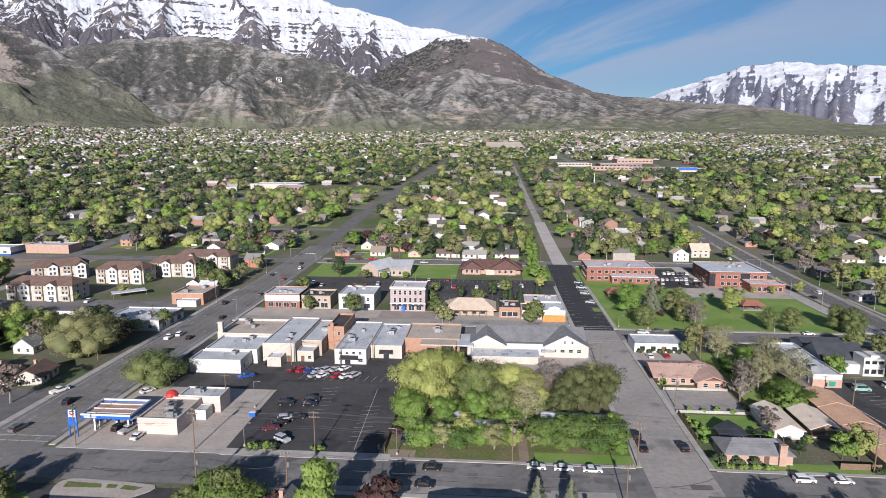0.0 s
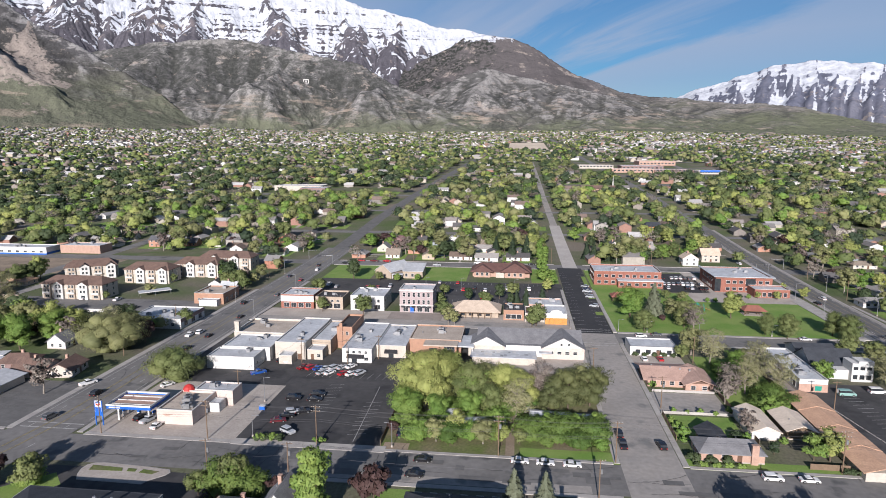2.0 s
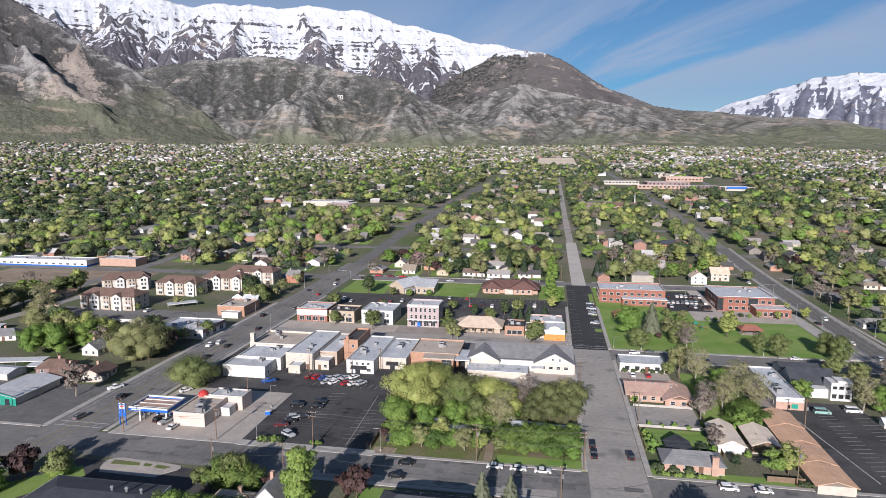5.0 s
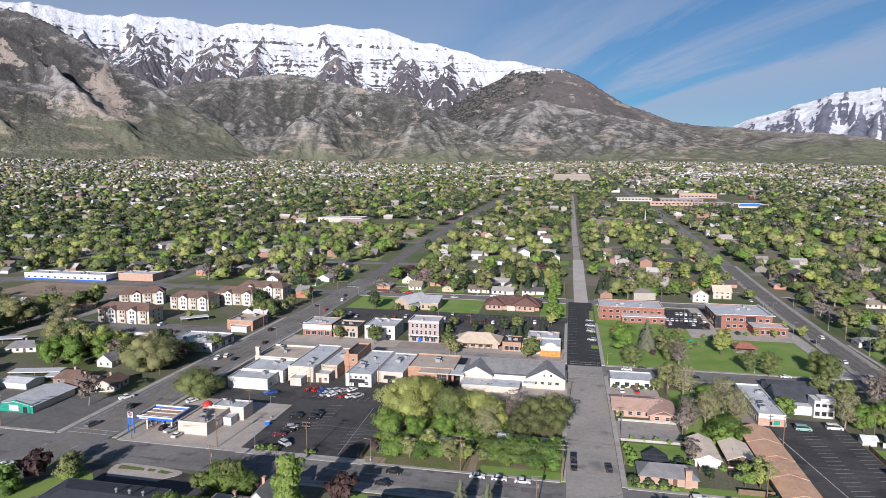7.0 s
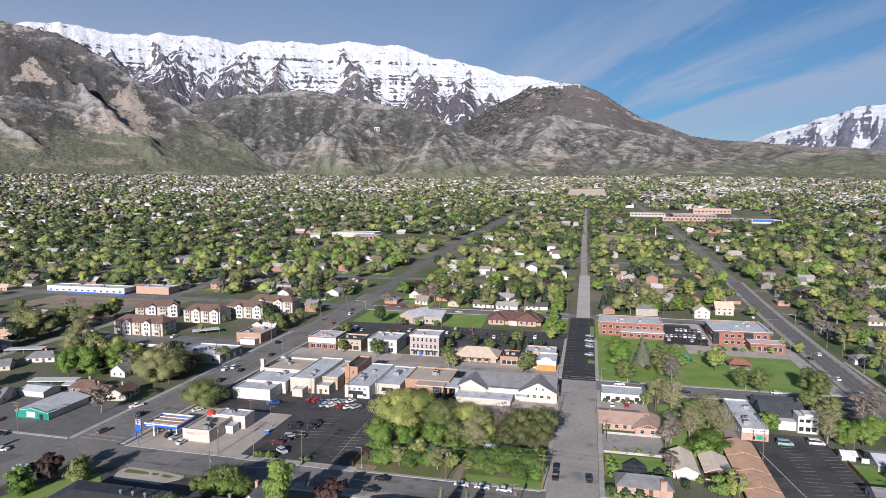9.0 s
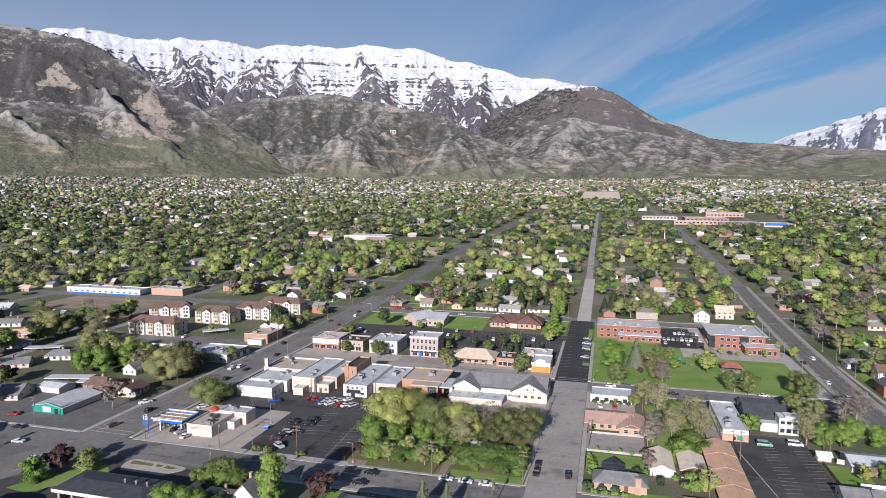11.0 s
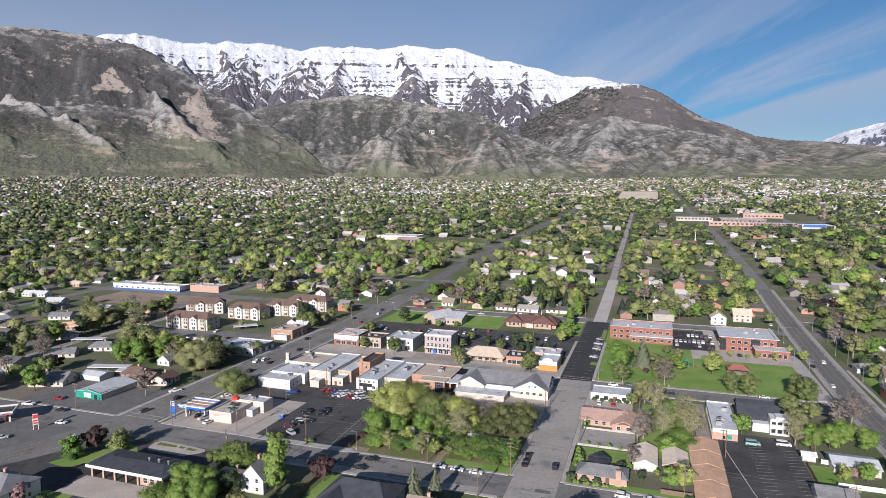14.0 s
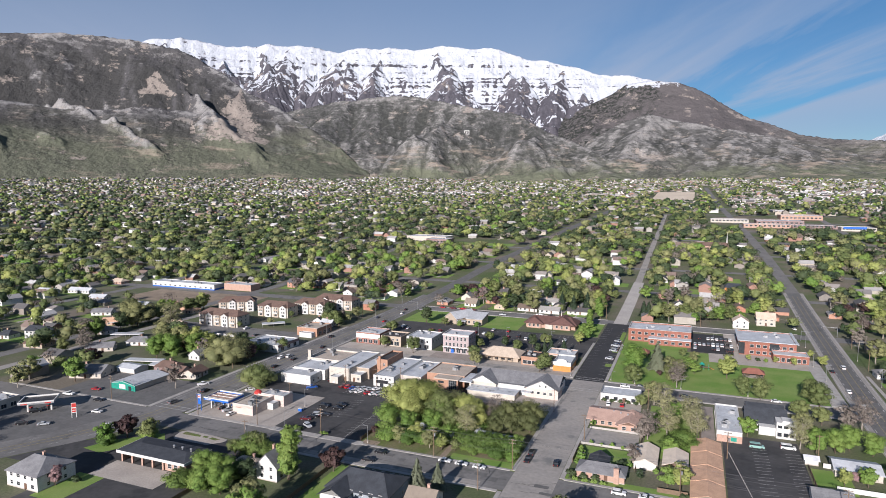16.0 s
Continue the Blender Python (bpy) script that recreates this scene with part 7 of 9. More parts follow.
wh = gabled_house("white_gable_house", "white two-storey house with steep grey roof", -39, 108, 9, 8.5, 5.4, 4.2, M_WHITE, M_SHINGLE_G, turn=90, storeys=2)
gabled_house("pale_house", "white two-storey house with grey-green roof", -110.5, 75, 15, 13.5, 5.6, 3.4, M_WHITE, M_SHINGLE_G, hip=5, storeys=2)
gabled_house("tan_roof_house", "low house with tan roof", -50, 108, 11, 8, 2.8, 2.0, M_CREAM, M_SHINGLE_T, hip=3)

# second fuel station, west of the main road
canopy2 = thing("fuel_canopy", "second fuel station canopy with grey and white fascia", "canopy", -176, 120, None, 40)
part("roof", Geo().box(-6.7, -4.7, 4.9, 6.7, 4.7, 5.1), M_METAL_D, canopy2)
for q in ((-7, -5, 7, -4.7), (-7, 4.7, 7, 5), (-7, -4.7, -6.7, 4.7), (6.7, -4.7, 7, 4.7)):
    part("fascia", Geo().box(q[0], q[1], 4.6, q[2], q[3], 5.3), M_METAL, canopy2, "grey fascia")
    part("fascia_top", Geo().box(q[0] - 0.03, q[1] - 0.03, 5.3, q[2] + 0.03, q[3] + 0.03, 5.9), M_WHITE, canopy2)
for cx in (-4.6, 4.6):
    part("column", Geo().box(cx - 0.3, -0.3, 0, cx + 0.3, 0.3, 4.9), M_WHITE, canopy2)
    part("fascia_badge", Geo().box(cx - 1.2, -5.04, 4.75, cx + 1.2, -5.0, 5.2), M_REDP, canopy2, "small red badge")
    pump = thing("fuel_pump", "red and dark fuel pump under the canopy", "fuel pump", -176 + cx * 0.5, 120 + cx * 0.5, 0.04)
    part("cabinet", Geo().box(-0.35, -0.5, 0, 0.35, 0.5, 1.8), M_METAL_D, pump)
    part("head", Geo().box(-0.38, -0.55, 1.8, 0.38, 0.55, 2.2), M_REDP, pump)
sign2 = thing("price_sign", "red and white price sign on two posts", "sign", -154, 120, None, 40)
for sx in (-0.9, 0.9):
    part("post", Geo().box(sx - 0.1, -0.1, 0, sx + 0.1, 0.1, 6.6), M_TRIM, sign2)
part("panel", Geo().box(-0.95, -0.15, 2.2, 0.95, 0.15, 6.6), M_WHITE, sign2)
part("emblem", Geo().box(-0.9, -0.18, 4.7, 0.9, -0.15, 6.4), M_REDP, sign2, "red emblem panel")
part("price_bar", Geo().box(-0.8, -0.18, 2.5, 0.8, -0.15, 3.2).box(-0.8, -0.18, 3.5, 0.8, -0.15, 4.2), M_REDP, sign2)
b, wx, wy = flat_building("west_store", "grey convenience store with flat roof", -204, 103, -192, 122, 4.2, M_CREAM, M_ROOF_G, 0.5, units=2)
window_row(b, "e", wx, wy, 0.7, 4, 2.4, 1.8)
gabled_house("west_house", "grey-roofed bungalow beside the green shop", -203, 168, 17, 14, 2.8, 3.0, M_CREAM, M_SHINGLE_G, hip=0, turn=20)
gabled_house("west_garage", "white garage with pale flat-pitched roof", -189, 181, 13, 9, 2.8, 1.0, M_WHITE, M_ROOF_W, chimney=False, windows=False, category="garage")
gabled_house("brown_gable_house", "brown-roofed house with white gable", -160, 184, 13, 10, 2.9, 2.8, M_CREAM, M_SHINGLE_B)
gabled_house("white_small_house", "small white house with steep gable", -173, 213, 7, 8, 3.2, 3.0, M_WHITE, M_SHINGLE_G, turn=90)
gabled_house("white_north_house", "white gabled house behind the civic hall", 126, 416, 10, 10, 5.2, 3.4, M_WHITE, M_SHINGLE_T, turn=90, storeys=2)
gabled_house("white_north_annex", "cream gabled house with tall roof", 143, 430, 12, 10, 5.2, 3.8, M_CREAM, M_SHINGLE_T, storeys=2)
gabled_house("east_white_roof_house", "low house with white metal roof", 148.5, 185.5, 14, 11, 2.8, 1.4, M_CREAM, M_ROOF_W, chimney=False)
gabled_house("east_grey_house", "white house with grey shingle roof", 136.5, 158, 11, 9, 2.8, 1.9, M_WHITE, M_SHINGLE_G, chimney=False)
gabled_house("garden_shed", "small white garden shed with pale roof", 135.5, 188.5, 4.2, 3.2, 2.3, 0.9, M_WHITE, M_ROOF_W, chimney=False, windows=False, category="shed")
for k in range(18):
    st = thing("wheel_stop", "white concrete wheel stop on black asphalt", "wheel stop", 108.4 + 0.34 * k, 187 - 2.2 * k, 0.05, -81, "wheel stops")
    part("block", Geo().side([(-0.9, 0), (0.9, 0), (0.8, 0.16), (-0.8, 0.16)], -0.12, 0.12), M_KERB, st)


# ---- homes and carports west of the main road ----
def carport(x, y, w, d, turn, label):
    ob = thing("carport", label, "carport", x, y, None, turn, "carports")
    part("roof", Geo().box(-w / 2, -d / 2, 2.5, w / 2, d / 2, 2.72), M_ROOF_W, ob)
    part("fascia", Geo().box(-w / 2 - 0.05, -d / 2 - 0.08, 2.4, w / 2 + 0.05, -d / 2 - 0.01, 2.75), M_TRIM, ob)
    for px in (-w / 2 + 0.3, 0, w / 2 - 0.3):
        for py in (-d / 2 + 0.4, d / 2 - 0.4):
            part("post", Geo().box(px - 0.07, py - 0.07, -0.2, px + 0.07, py + 0.07, 2.5), M_METAL, ob)


carport(-193, 193, 22, 6, 15, "long open carport with flat white roof")
carport(-178, 190, 12, 6, 15, "open carport with flat white roof")
carport(-186, 300, 16, 6.5, 40, "grey-white carport beside the townhouses")
carport(-256, 236, 20, 6, 20, "long open carport with flat white roof")
carport(-290, 262, 22, 6, 10, "long open carport with flat white roof")
for hx, hy, w, d, hip, wall, roof, turn, label in (
        (-243, 206, 15, 9, 0, M_CREAM, M_SHINGLE_G, 35, "cream bungalow with grey roof and porch"), (-233, 226, 14, 9, 3, M_WHITE, M_SHINGLE_G, 20, "white bungalow with grey hipped roof"),
        (-172, 190, 12, 9, 3, M_BRICK_D, M_SHINGLE_B, 10, "dark brick house with brown hipped roof"), (-150, 186, 11, 9, 0, M_CREAM, M_SHINGLE_B, 100, "brown-roofed gabled house by the road"),
        (-288, 198, 14, 10, 0, M_TAN, M_SHINGLE_B, 10, "tan house with brown gabled roof"), (-283, 240, 15, 10, 3, M_WHITE, M_SHINGLE_G, 0, "white bungalow with pale grey roof"),
        (-250, 272, 13, 9, 0, M_BRICK_P, M_SHINGLE_T, 0, "salmon brick house with tan roof"), (-300, 300, 16, 10, 0, M_WHITE, M_ROOF_W, 5, "white house with pale metal roof"),
        (-334, 318, 18, 10, 0, M_CREAM, M_ROOF_W, 0, "long cream house with white roof"), (-280, 316, 14, 10, 3, M_TAN, M_SHINGLE_R, 0, "tan house with rust hipped roof"),
        (-160, 322, 9, 8, 0, M_WHITE, M_SHINGLE_D, 90, "white two-storey cottage with dark gable roof"), (-150, 316, 9, 7, 0, M_WHITE, M_ROOF_W, 0, "small white cottage with pale roof")):
    gabled_house("west_home", label, hx, hy, w, d, 2.9, 2.3, wall, roof, hip=hip, turn=turn)
WEST_MORE = ((-311, 214, 13, 10, 0, M_WHITE, M_SHINGLE_D, 10, "white two-storey house with dark gabled roof", 2), (-330, 206, 10, 9, 3, M_WHITE, M_SHINGLE_D, 10, "white house with dark hipped roof", 1),
             (-338, 285, 15, 9, 0, M_WHITE, M_SHINGLE_G, 25, "white bungalow with grey roof among trees", 1), (-377, 313, 16, 10, 3, M_TAN, M_SHINGLE_G, 15, "tan bungalow with grey hipped roof", 1),
             (-398, 330, 15, 10, 0, M_CREAM, M_ROOF_W, 15, "cream house with pale metal roof", 1), (-446, 350, 24, 9, 0, M_WHITE, M_ROOF_W, 8, "long white shed with pale roof", 1),
             (-474, 336, 18, 10, 0, M_WHITE, M_ROOF_W, 8, "white shed with pale metal roof", 1), (-458, 402, 16, 10, 3, M_BRICK_P, M_SHINGLE_T, 0, "salmon brick house with tan roof", 1),
             (-300, 262, 13, 9, 0, M_BRICK_P, M_SHINGLE_R, 30, "brick house with rust gabled roof", 1))
for hx, hy, w, d, hip, wall, roof, turn, label, st in WEST_MORE:
    gabled_house("west_home", label, hx, hy, w, d, 2.9 * st, 2.3, wall, roof, hip=hip, turn=turn, storeys=st, plain=True)
    pad("west_yard", hx - 13, hy - 15, hx + 9, hy + 9, M_GRASS, "green yard round a house", 0.033 + 0.0007 * (int(-hx) % 17), "lawn")

bin_ = thing("waste_bin", "blue wheeled waste bin beside the lamp post", "bin", -67.2, 163.5)
part("body", Geo().box(-0.9, -0.6, 0.15, 0.9, 0.6, 1.3), M_BLUE, bin_)
part("lid", Geo().box(-0.95, -0.65, 1.3, 0.95, 0.65, 1.4), M_TRIM, bin_, "pale lid")
for bx in (-0.7, 0.7):
    part("wheel", Geo().tube((bx, -0.55, 0.12), (bx, -0.4, 0.12), 0.12, 0.12, 8), M_RUBBER, bin_)


# ---- cars ----
PARKED_A = (
    ("pickup", "maroon", -66.4, 199.6, 60), ("suv", "red", -63.6, 199.4, 60), ("sedan", "blue", -60.9, 199.2, 60), ("sedan", "silver", -58.0, 199.6, 60), ("suv", "silver", -55.2, 200.4, 60), ("sedan", "silver", -52.4, 201.0, 60), ("sedan", "white", -49.4, 202.4, 60), ("sedan", "red", -50.4, 195.3, 60),
    ("sedan", "white", -47.6, 195.2, 60), ("suv", "silver", -44.6, 196.2, 60), ("sedan", "white", -55.4, 195.4, 60), ("sedan", "silver", -58.3, 195.2, 60), ("suv", "black", -60.3, 172.0, 5), ("suv", "black", -53.4, 175.6, 5), ("sedan", "black", -53.2, 171.9, 5), ("sedan", "black", -53.9, 162.6, 25),
    ("sedan", "black", -57.6, 158.9, 22), ("suv", "silver", -56.9, 161.7, 25), ("sedan", "maroon", -59.0, 155.6, 20), ("suv", "silver", -53.7, 149.2, -30), ("pickup", "blue", -80.8, 192.4, 40), ("suv", "black", -77.5, 206, 85), ("sedan", "white", -74.5, 205.5, 80), ("suv", "black", -100.5, 152.5, 80),
    ("pickup", "silver", -97.5, 151.5, 75), ("sedan", "white", -92.8, 148.2, 85), ("suv", "silver", -93, 174.5, 30), ("sedan", "white", -107, 178, 60),
)
PARKED_B = (
    ("sedan", "black", -13, 137.5, 0), ("sedan", "black", -14, 130, 0), ("suv", "grey", -13.7, 166, 40), ("pickup", "navy", -21.4, 152.5, 90), ("sedan", "white", 12.0, 139.8, 0), ("sedan", "white", 18.5, 139.6, 0), ("sedan", "white", 25.3, 139.4, 0), ("suv", "black", 39.8, 158, 90),
    ("pickup", "black", 39.9, 152, 90), ("suv", "black", 50.2, 152.5, 95), ("suv", "white", 73.5, 138.5, 0), ("sedan", "white", 82, 138.6, 0), ("sedan", "silver", 14.5, 172, 70), ("pickup", "black", -8, 168, 30), ("van", "teal", 118.5, 196, 0), ("van", "white", 129.5, 199, 0),
    ("sedan", "red", 65.5, 224, 95), ("sedan", "white", 59.5, 223.5, 95), ("suv", "white", 64, 252.8, 0), ("sedan", "grey", 71, 255.7, 0), ("sedan", "black", 92, 247.5, 0), ("suv", "red", 128, 246.5, 0), ("sedan", "white", 131.5, 256, 0), ("sedan", "white", 140, 247.3, 0),
    ("suv", "white", -126, 236, 92), ("pickup", "white", -128.5, 232, 92), ("suv", "black", -120.5, 215, 92), ("sedan", "black", -120, 232, 92),
)
PARKED_C = (
    ("suv", "black", -166.7, 106.0, 40), ("sedan", "silver", -158.0, 109.0, 40), ("sedan", "black", -163, 139, 10), ("pickup", "white", -184, 140, 10), ("suv", "black", -176, 118, 50), ("sedan", "white", -131, 118, 62), ("suv", "grey", -128, 150, 80),
    ("sedan", "black", -119.5, 262, 92), ("suv", "black", -129, 287, 92), ("sedan", "grey", -118.5, 306, 92), ("sedan", "red", -118, 342, 92), ("sedan", "navy", -128.5, 352, 92), ("suv", "white", -117.5, 372, 92), ("sedan", "black", -121, 386, 92), ("pickup", "white", -134.8, 176, 62),
    ("suv", "black", -126, 168, 92), ("sedan", "white", -150, 128, 10), ("sedan", "red", -178, 150, 10), ("van", "white", -175, 215, 30), ("sedan", "white", 166, 285, 92), ("suv", "silver", 167, 262, 92), ("sedan", "white", 176, 238, 92),
    ("sedan", "black", 165, 320, 95), ("suv", "white", 172, 330, 95), ("sedan", "white", 160, 420, 97),
)
for kind, paint, x, y, turn in PARKED_A + PARKED_B + PARKED_C:
    car(kind, paint, x, y, turn)
rng = random.Random(5)
for k in range(14):
    if rng.random() < 0.5:
        car(rng.choice(("sedan", "suv", "pickup")), rng.choice(("white", "silver", "black", "navy", "grey")), 50.3, 262 + 6.2 * k + 2.4, 165)
for k in range(9):
    for yy in (346, 356, 372):
        if rng.random() < 0.75:
            car(rng.choice(("sedan", "suv", "pickup")), rng.choice(("white", "silver", "white", "grey", "black")), 96.5 + 2.6 * k, yy, 90)
for k in range(12):
    if rng.random() < 0.4:
        car(rng.choice(("sedan", "suv")), rng.choice(("white", "silver", "red", "navy", "black")), -34 + 5.4 * k, rng.choice((306.5, 345.5)), 90)
for k in range(22):
    if rng.random() < 0.5:
        car(rng.choice(("sedan", "suv", "pickup")), rng.choice(("white", "silver", "red", "navy", "black", "white")), -104 + 6.1 * k, rng.choice((328.5, 333.5)), 90)
for k in range(16):
    if rng.random() < 0.6:
        car(rng.choice(("sedan", "suv", "pickup")), rng.choice(("white", "silver", "red", "navy", "black", "maroon")), -105 + 9 * k, rng.choice((394.5, 403.5)), 0)
for k in range(10):
    if rng.random() < 0.7:
        car(rng.choice(("sedan", "suv", "pickup")), rng.choice(("white", "silver", "grey", "navy", "black")), -246 + 9.5 * k, rng.choice((272, 286)), 90)

# ---- keep-clear rectangles for houses and trees ----
CLEAR = [(128, 140, 162, 236), (-270, 190, -216, 235), (-112, 55, -92, 92), (-210, 98, -150, 142), (-216, 160, -140, 216), (120, 408, 152, 440), (136, 180, 162, 200), (36, -500, 55.5, 400), (37.5, 400, 53.5, 560), (37.5, 560, 50, 1250), (-420, 126, 400, 142.5), (-112, 241, 240, 260), (-460, 391, 420, 407)]
CLEAR += [(-112, 142, -26, 300), (-26, 200, 55, 300), (-112, 300, 37, 392), (54, 141, 137, 242), (54, 258, 160, 392), (-26, 142, 37, 200), (-262, 240, -137, 310), (-270, 310, -158, 385), (-325, 350, -222, 415),
         (-112, 50, -58, 126), (-45, 85, 12, 126), (-196, 138, -137, 178), (-292, 1, -288, 1400), (-16, 1560, 96, 1964), (-318, 730, -135, 826), (112, 1000, 350, 1235), (90, 780, 140, 818), (116, 528, 140, 552), (-415, 340, -290, 428)]

CLEAR += [(-150, 60, -112, 100), (-271, 150, -256, 330)]
CLEAR += [(hx - 9, hy - 14, hx + 9, hy + 8) for hx, hy, *_ in WEST_MORE]


def clear(x, y, pad=0.0):
    if abs(x - third_x(y)) < 11 + pad and y < 2300:
        return False
    if abs(x - main_x(y)) < 14 + pad and y < 1340:
        return False
    for yy in FAR_CROSS:
        if abs(y - yy) < 5.5 + pad:
            return False
    for rx in (-290, -420, 300):
        if abs(x - rx) < 5.5 + pad:
            return False
    return not any(a - pad < x < c + pad and b - pad < y < d + pad for a, b, c, d in CLEAR)


# ---- houses in the blocks around ----
rng = random.Random(11)
SHAPES = ((13, 9, 2.8, 2.2, 0, True, 1), (15, 8.5, 2.8, 1.9, 3.2, True, 1), (10, 9, 2.9, 3.4, 0, False, 1), (9, 9.5, 5.4, 2.8, 0, False, 2), (16, 9, 2.8, 2.3, 0, True, 1), (12, 10, 2.9, 2.4, 4.2, False, 1))
HOUSES = {}
placed = []
YARDS = []


def free_spot(x, y, r):
    return all((x - px) ** 2 + (y - py) ** 2 > (r + pr) ** 2 for px, py, pr in placed)


def put_house(x, y, turn, k, plain):
    """turn in quarter turns; houses far off show only their southern windows."""
    key = (k, plain, 0 if not plain else round(turn / 90) % 4)
    m = pose(x, y, gz(y), 0, 0, turn)
    if key not in HOUSES:
        w, d, h, rise, hip, garage, st = SHAPES[k]
        HOUSES[key] = gabled_house("house", "house with pitched shingle roof among trees", x, y, w, d, h, rise, M_HWALL, M_HROOF, hip=hip, garage=garage, storeys=st, seed=k, group="town houses", plain=plain)
        HOUSES[key].matrix_basis = m
    else:
        copy_thing(HOUSES[key], m)
    placed.append((x, y, 7.0))
    YARDS.append((x, y, turn))


count = 0
for y in (66, 92, 108, 158, 182, 210, 236, 268, 296, 322, 350, 376, 418, 444, 470):
    x = -330 + rng.uniform(0, 10)
    while x < 330 and count < 115:
        x += rng.uniform(17, 27)
        xx, yy = x + rng.uniform(-2, 2), y + rng.uniform(-6, 6)
        half = 0.78 * (yy + 60) + 40
        if not -half * 1.35 < xx - 47 < half * 0.75:
            continue
        if clear(xx, yy, 7) and free_spot(xx, yy, 6) and rng.random() < 0.8:
            put_house(xx, yy, rng.choice((0, 0, 90, 180, 270)) + rng.uniform(-3, 3), rng.randrange(6), yy > 240)
            count += 1


# lawns and driveways of the house lots
lawn_geo, drive_geo = Geo(), Geo()
for x, y, turn in YARDS:
    for geo, (u0, v0, u1, v1), lift in ((lawn_geo, (rng.uniform(-11, -9), rng.uniform(-14, -11), rng.uniform(7, 10), rng.uniform(8, 13)), 0.035), (drive_geo, (4.5, -15.0, 8.0, -3.0), 0.05), (drive_geo, (-1.0, -12.0, 0.2, -4.0), 0.052)):
        c, s = math.cos(radians(round(turn / 90) * 90)), math.sin(radians(round(turn / 90) * 90))
        pts = [(x + c * u - s * v, y + s * u + c * v) for u, v in ((u0, v0), (u1, v0), (u1, v1), (u0, v1))]
        if all(clear(px, py, 0.0) for px, py in pts):
            geo.face(*((px, py, gz(py) + lift + 0.0004 * (len(geo.f) % 40)) for px, py in pts))
structure("house_lawns", lawn_geo, M_GRASS, "green house lawns in the blocks", "lawn")
structure("driveways", drive_geo, M_CONCRETE, "pale concrete driveways and paths", "driveway")


# ---- far houses, joined ----
def far_houses(name, spots, label, wall=None, roof=None):
    wv, wf, rv, rf = [], [], [], []
    for (x, y, w, d, h, rise, turn) in spots:
        c, s = math.cos(turn), math.sin(turn)
        z = gz(y, x)

        def tr(px, py, pz):
            return (x + c * px - s * py, y + s * px + c * py, z + pz)
        a, b = w / 2, d / 2
        n = len(wv)
        wv += [tr(-a, -b, -0.5), tr(a, -b, -0.5), tr(a, b, -0.5), tr(-a, b, -0.5), tr(-a, -b, h), tr(a, -b, h), tr(a, b, h), tr(-a, b, h), tr(-a, 0, h + rise), tr(a, 0, h + rise)]
        wf += [(n, n + 1, n + 5, n + 4), (n + 1, n + 2, n + 6, n + 9, n + 5), (n + 2, n + 3, n + 7, n + 6), (n + 3, n, n + 4, n + 8, n + 7)]
        o, q = 0.45, 0.12
        n = len(rv)
        e = h - rise * o / b
        rv += [tr(-a - o, -b - o, e), tr(a + o, -b - o, e), tr(a + o, 0, h + rise + q), tr(-a - o, 0, h + rise + q), tr(a + o, b + o, e), tr(-a - o, b + o, e)]
        rf += [(n, n + 1, n + 2, n + 3), (n + 3, n + 2, n + 4, n + 5)]
    top = tagged(new(name), label, "houses", kind="stuff")
    for nm, v, f, m in (("walls", wv, wf, wall or M_FWALL), ("roofs", rv, rf, roof or M_FROOF)):
        me = bpy.data.meshes.new(nm)
        me.from_pydata(v, [], f)
        me.materials.append(m)
        tagged(part(nm, me, None, top), kind="stuff")
    return top


nr = np.random.default_rng(21)
spots = []
for _ in range(17000):
    az, rr = nr.uniform(-64, 36), math.sqrt(nr.uniform(290**2, 2850**2))
    x, y = 47 + rr * math.sin(math.radians(az)), -31 + rr * math.cos(math.radians(az))
    if y < 150 or not clear(x, y, 9) or not free_spot(x, y, 8):
        continue
    spots.append((x, y))
spots = list({(round(x / 19 + 0.3 * math.sin(y / 60)), round(y / 26 + 0.35 * math.sin(x / 70))): (x, y) for x, y in spots}.values())
far_spots = []
for x, y in spots:
    big = nr.random() < 0.04
    far_spots.append((x, y, nr.uniform(10, 17) * (1.8 if big else 1), nr.uniform(8, 11), nr.choice((2.8, 3.0, 5.2)), nr.uniform(1.6, 3.2), nr.choice((0, math.pi / 2)) + nr.uniform(-0.08, 0.08)))
far_houses("far_houses", far_spots, "far neighbourhood of pale houses with pitched roofs")
lawns, drives = Geo(), Geo()
for x, y, *_ in far_spots:
    if math.hypot(x - 47, y + 31) > 1250:
        continue
    for geo, chance, w, d, lift in ((lawns, 0.75, nr.uniform(7, 11), nr.uniform(8, 13), 0.05), (drives, 0.6, 1.9, nr.uniform(6, 10), 0.07)):
        cx, cy = x + nr.uniform(-8, 8), y - nr.uniform(3, 12)
        if nr.random() < chance and clear(cx, cy, 0.8 * max(w, d)):
            geo.face((cx - w, cy - d, gz(cy - d, cx) + lift), (cx + w, cy - d, gz(cy - d, cx) + lift), (cx + w, cy + d, gz(cy + d, cx) + lift), (cx - w, cy + d, gz(cy + d, cx) + lift))
structure("neighbourhood_lawns", lawns, M_GRASS, "green lawns between the far houses", "lawn")
structure("neighbourhood_drives", drives, M_CONCRETE, "pale concrete drives of the far houses", "driveway")

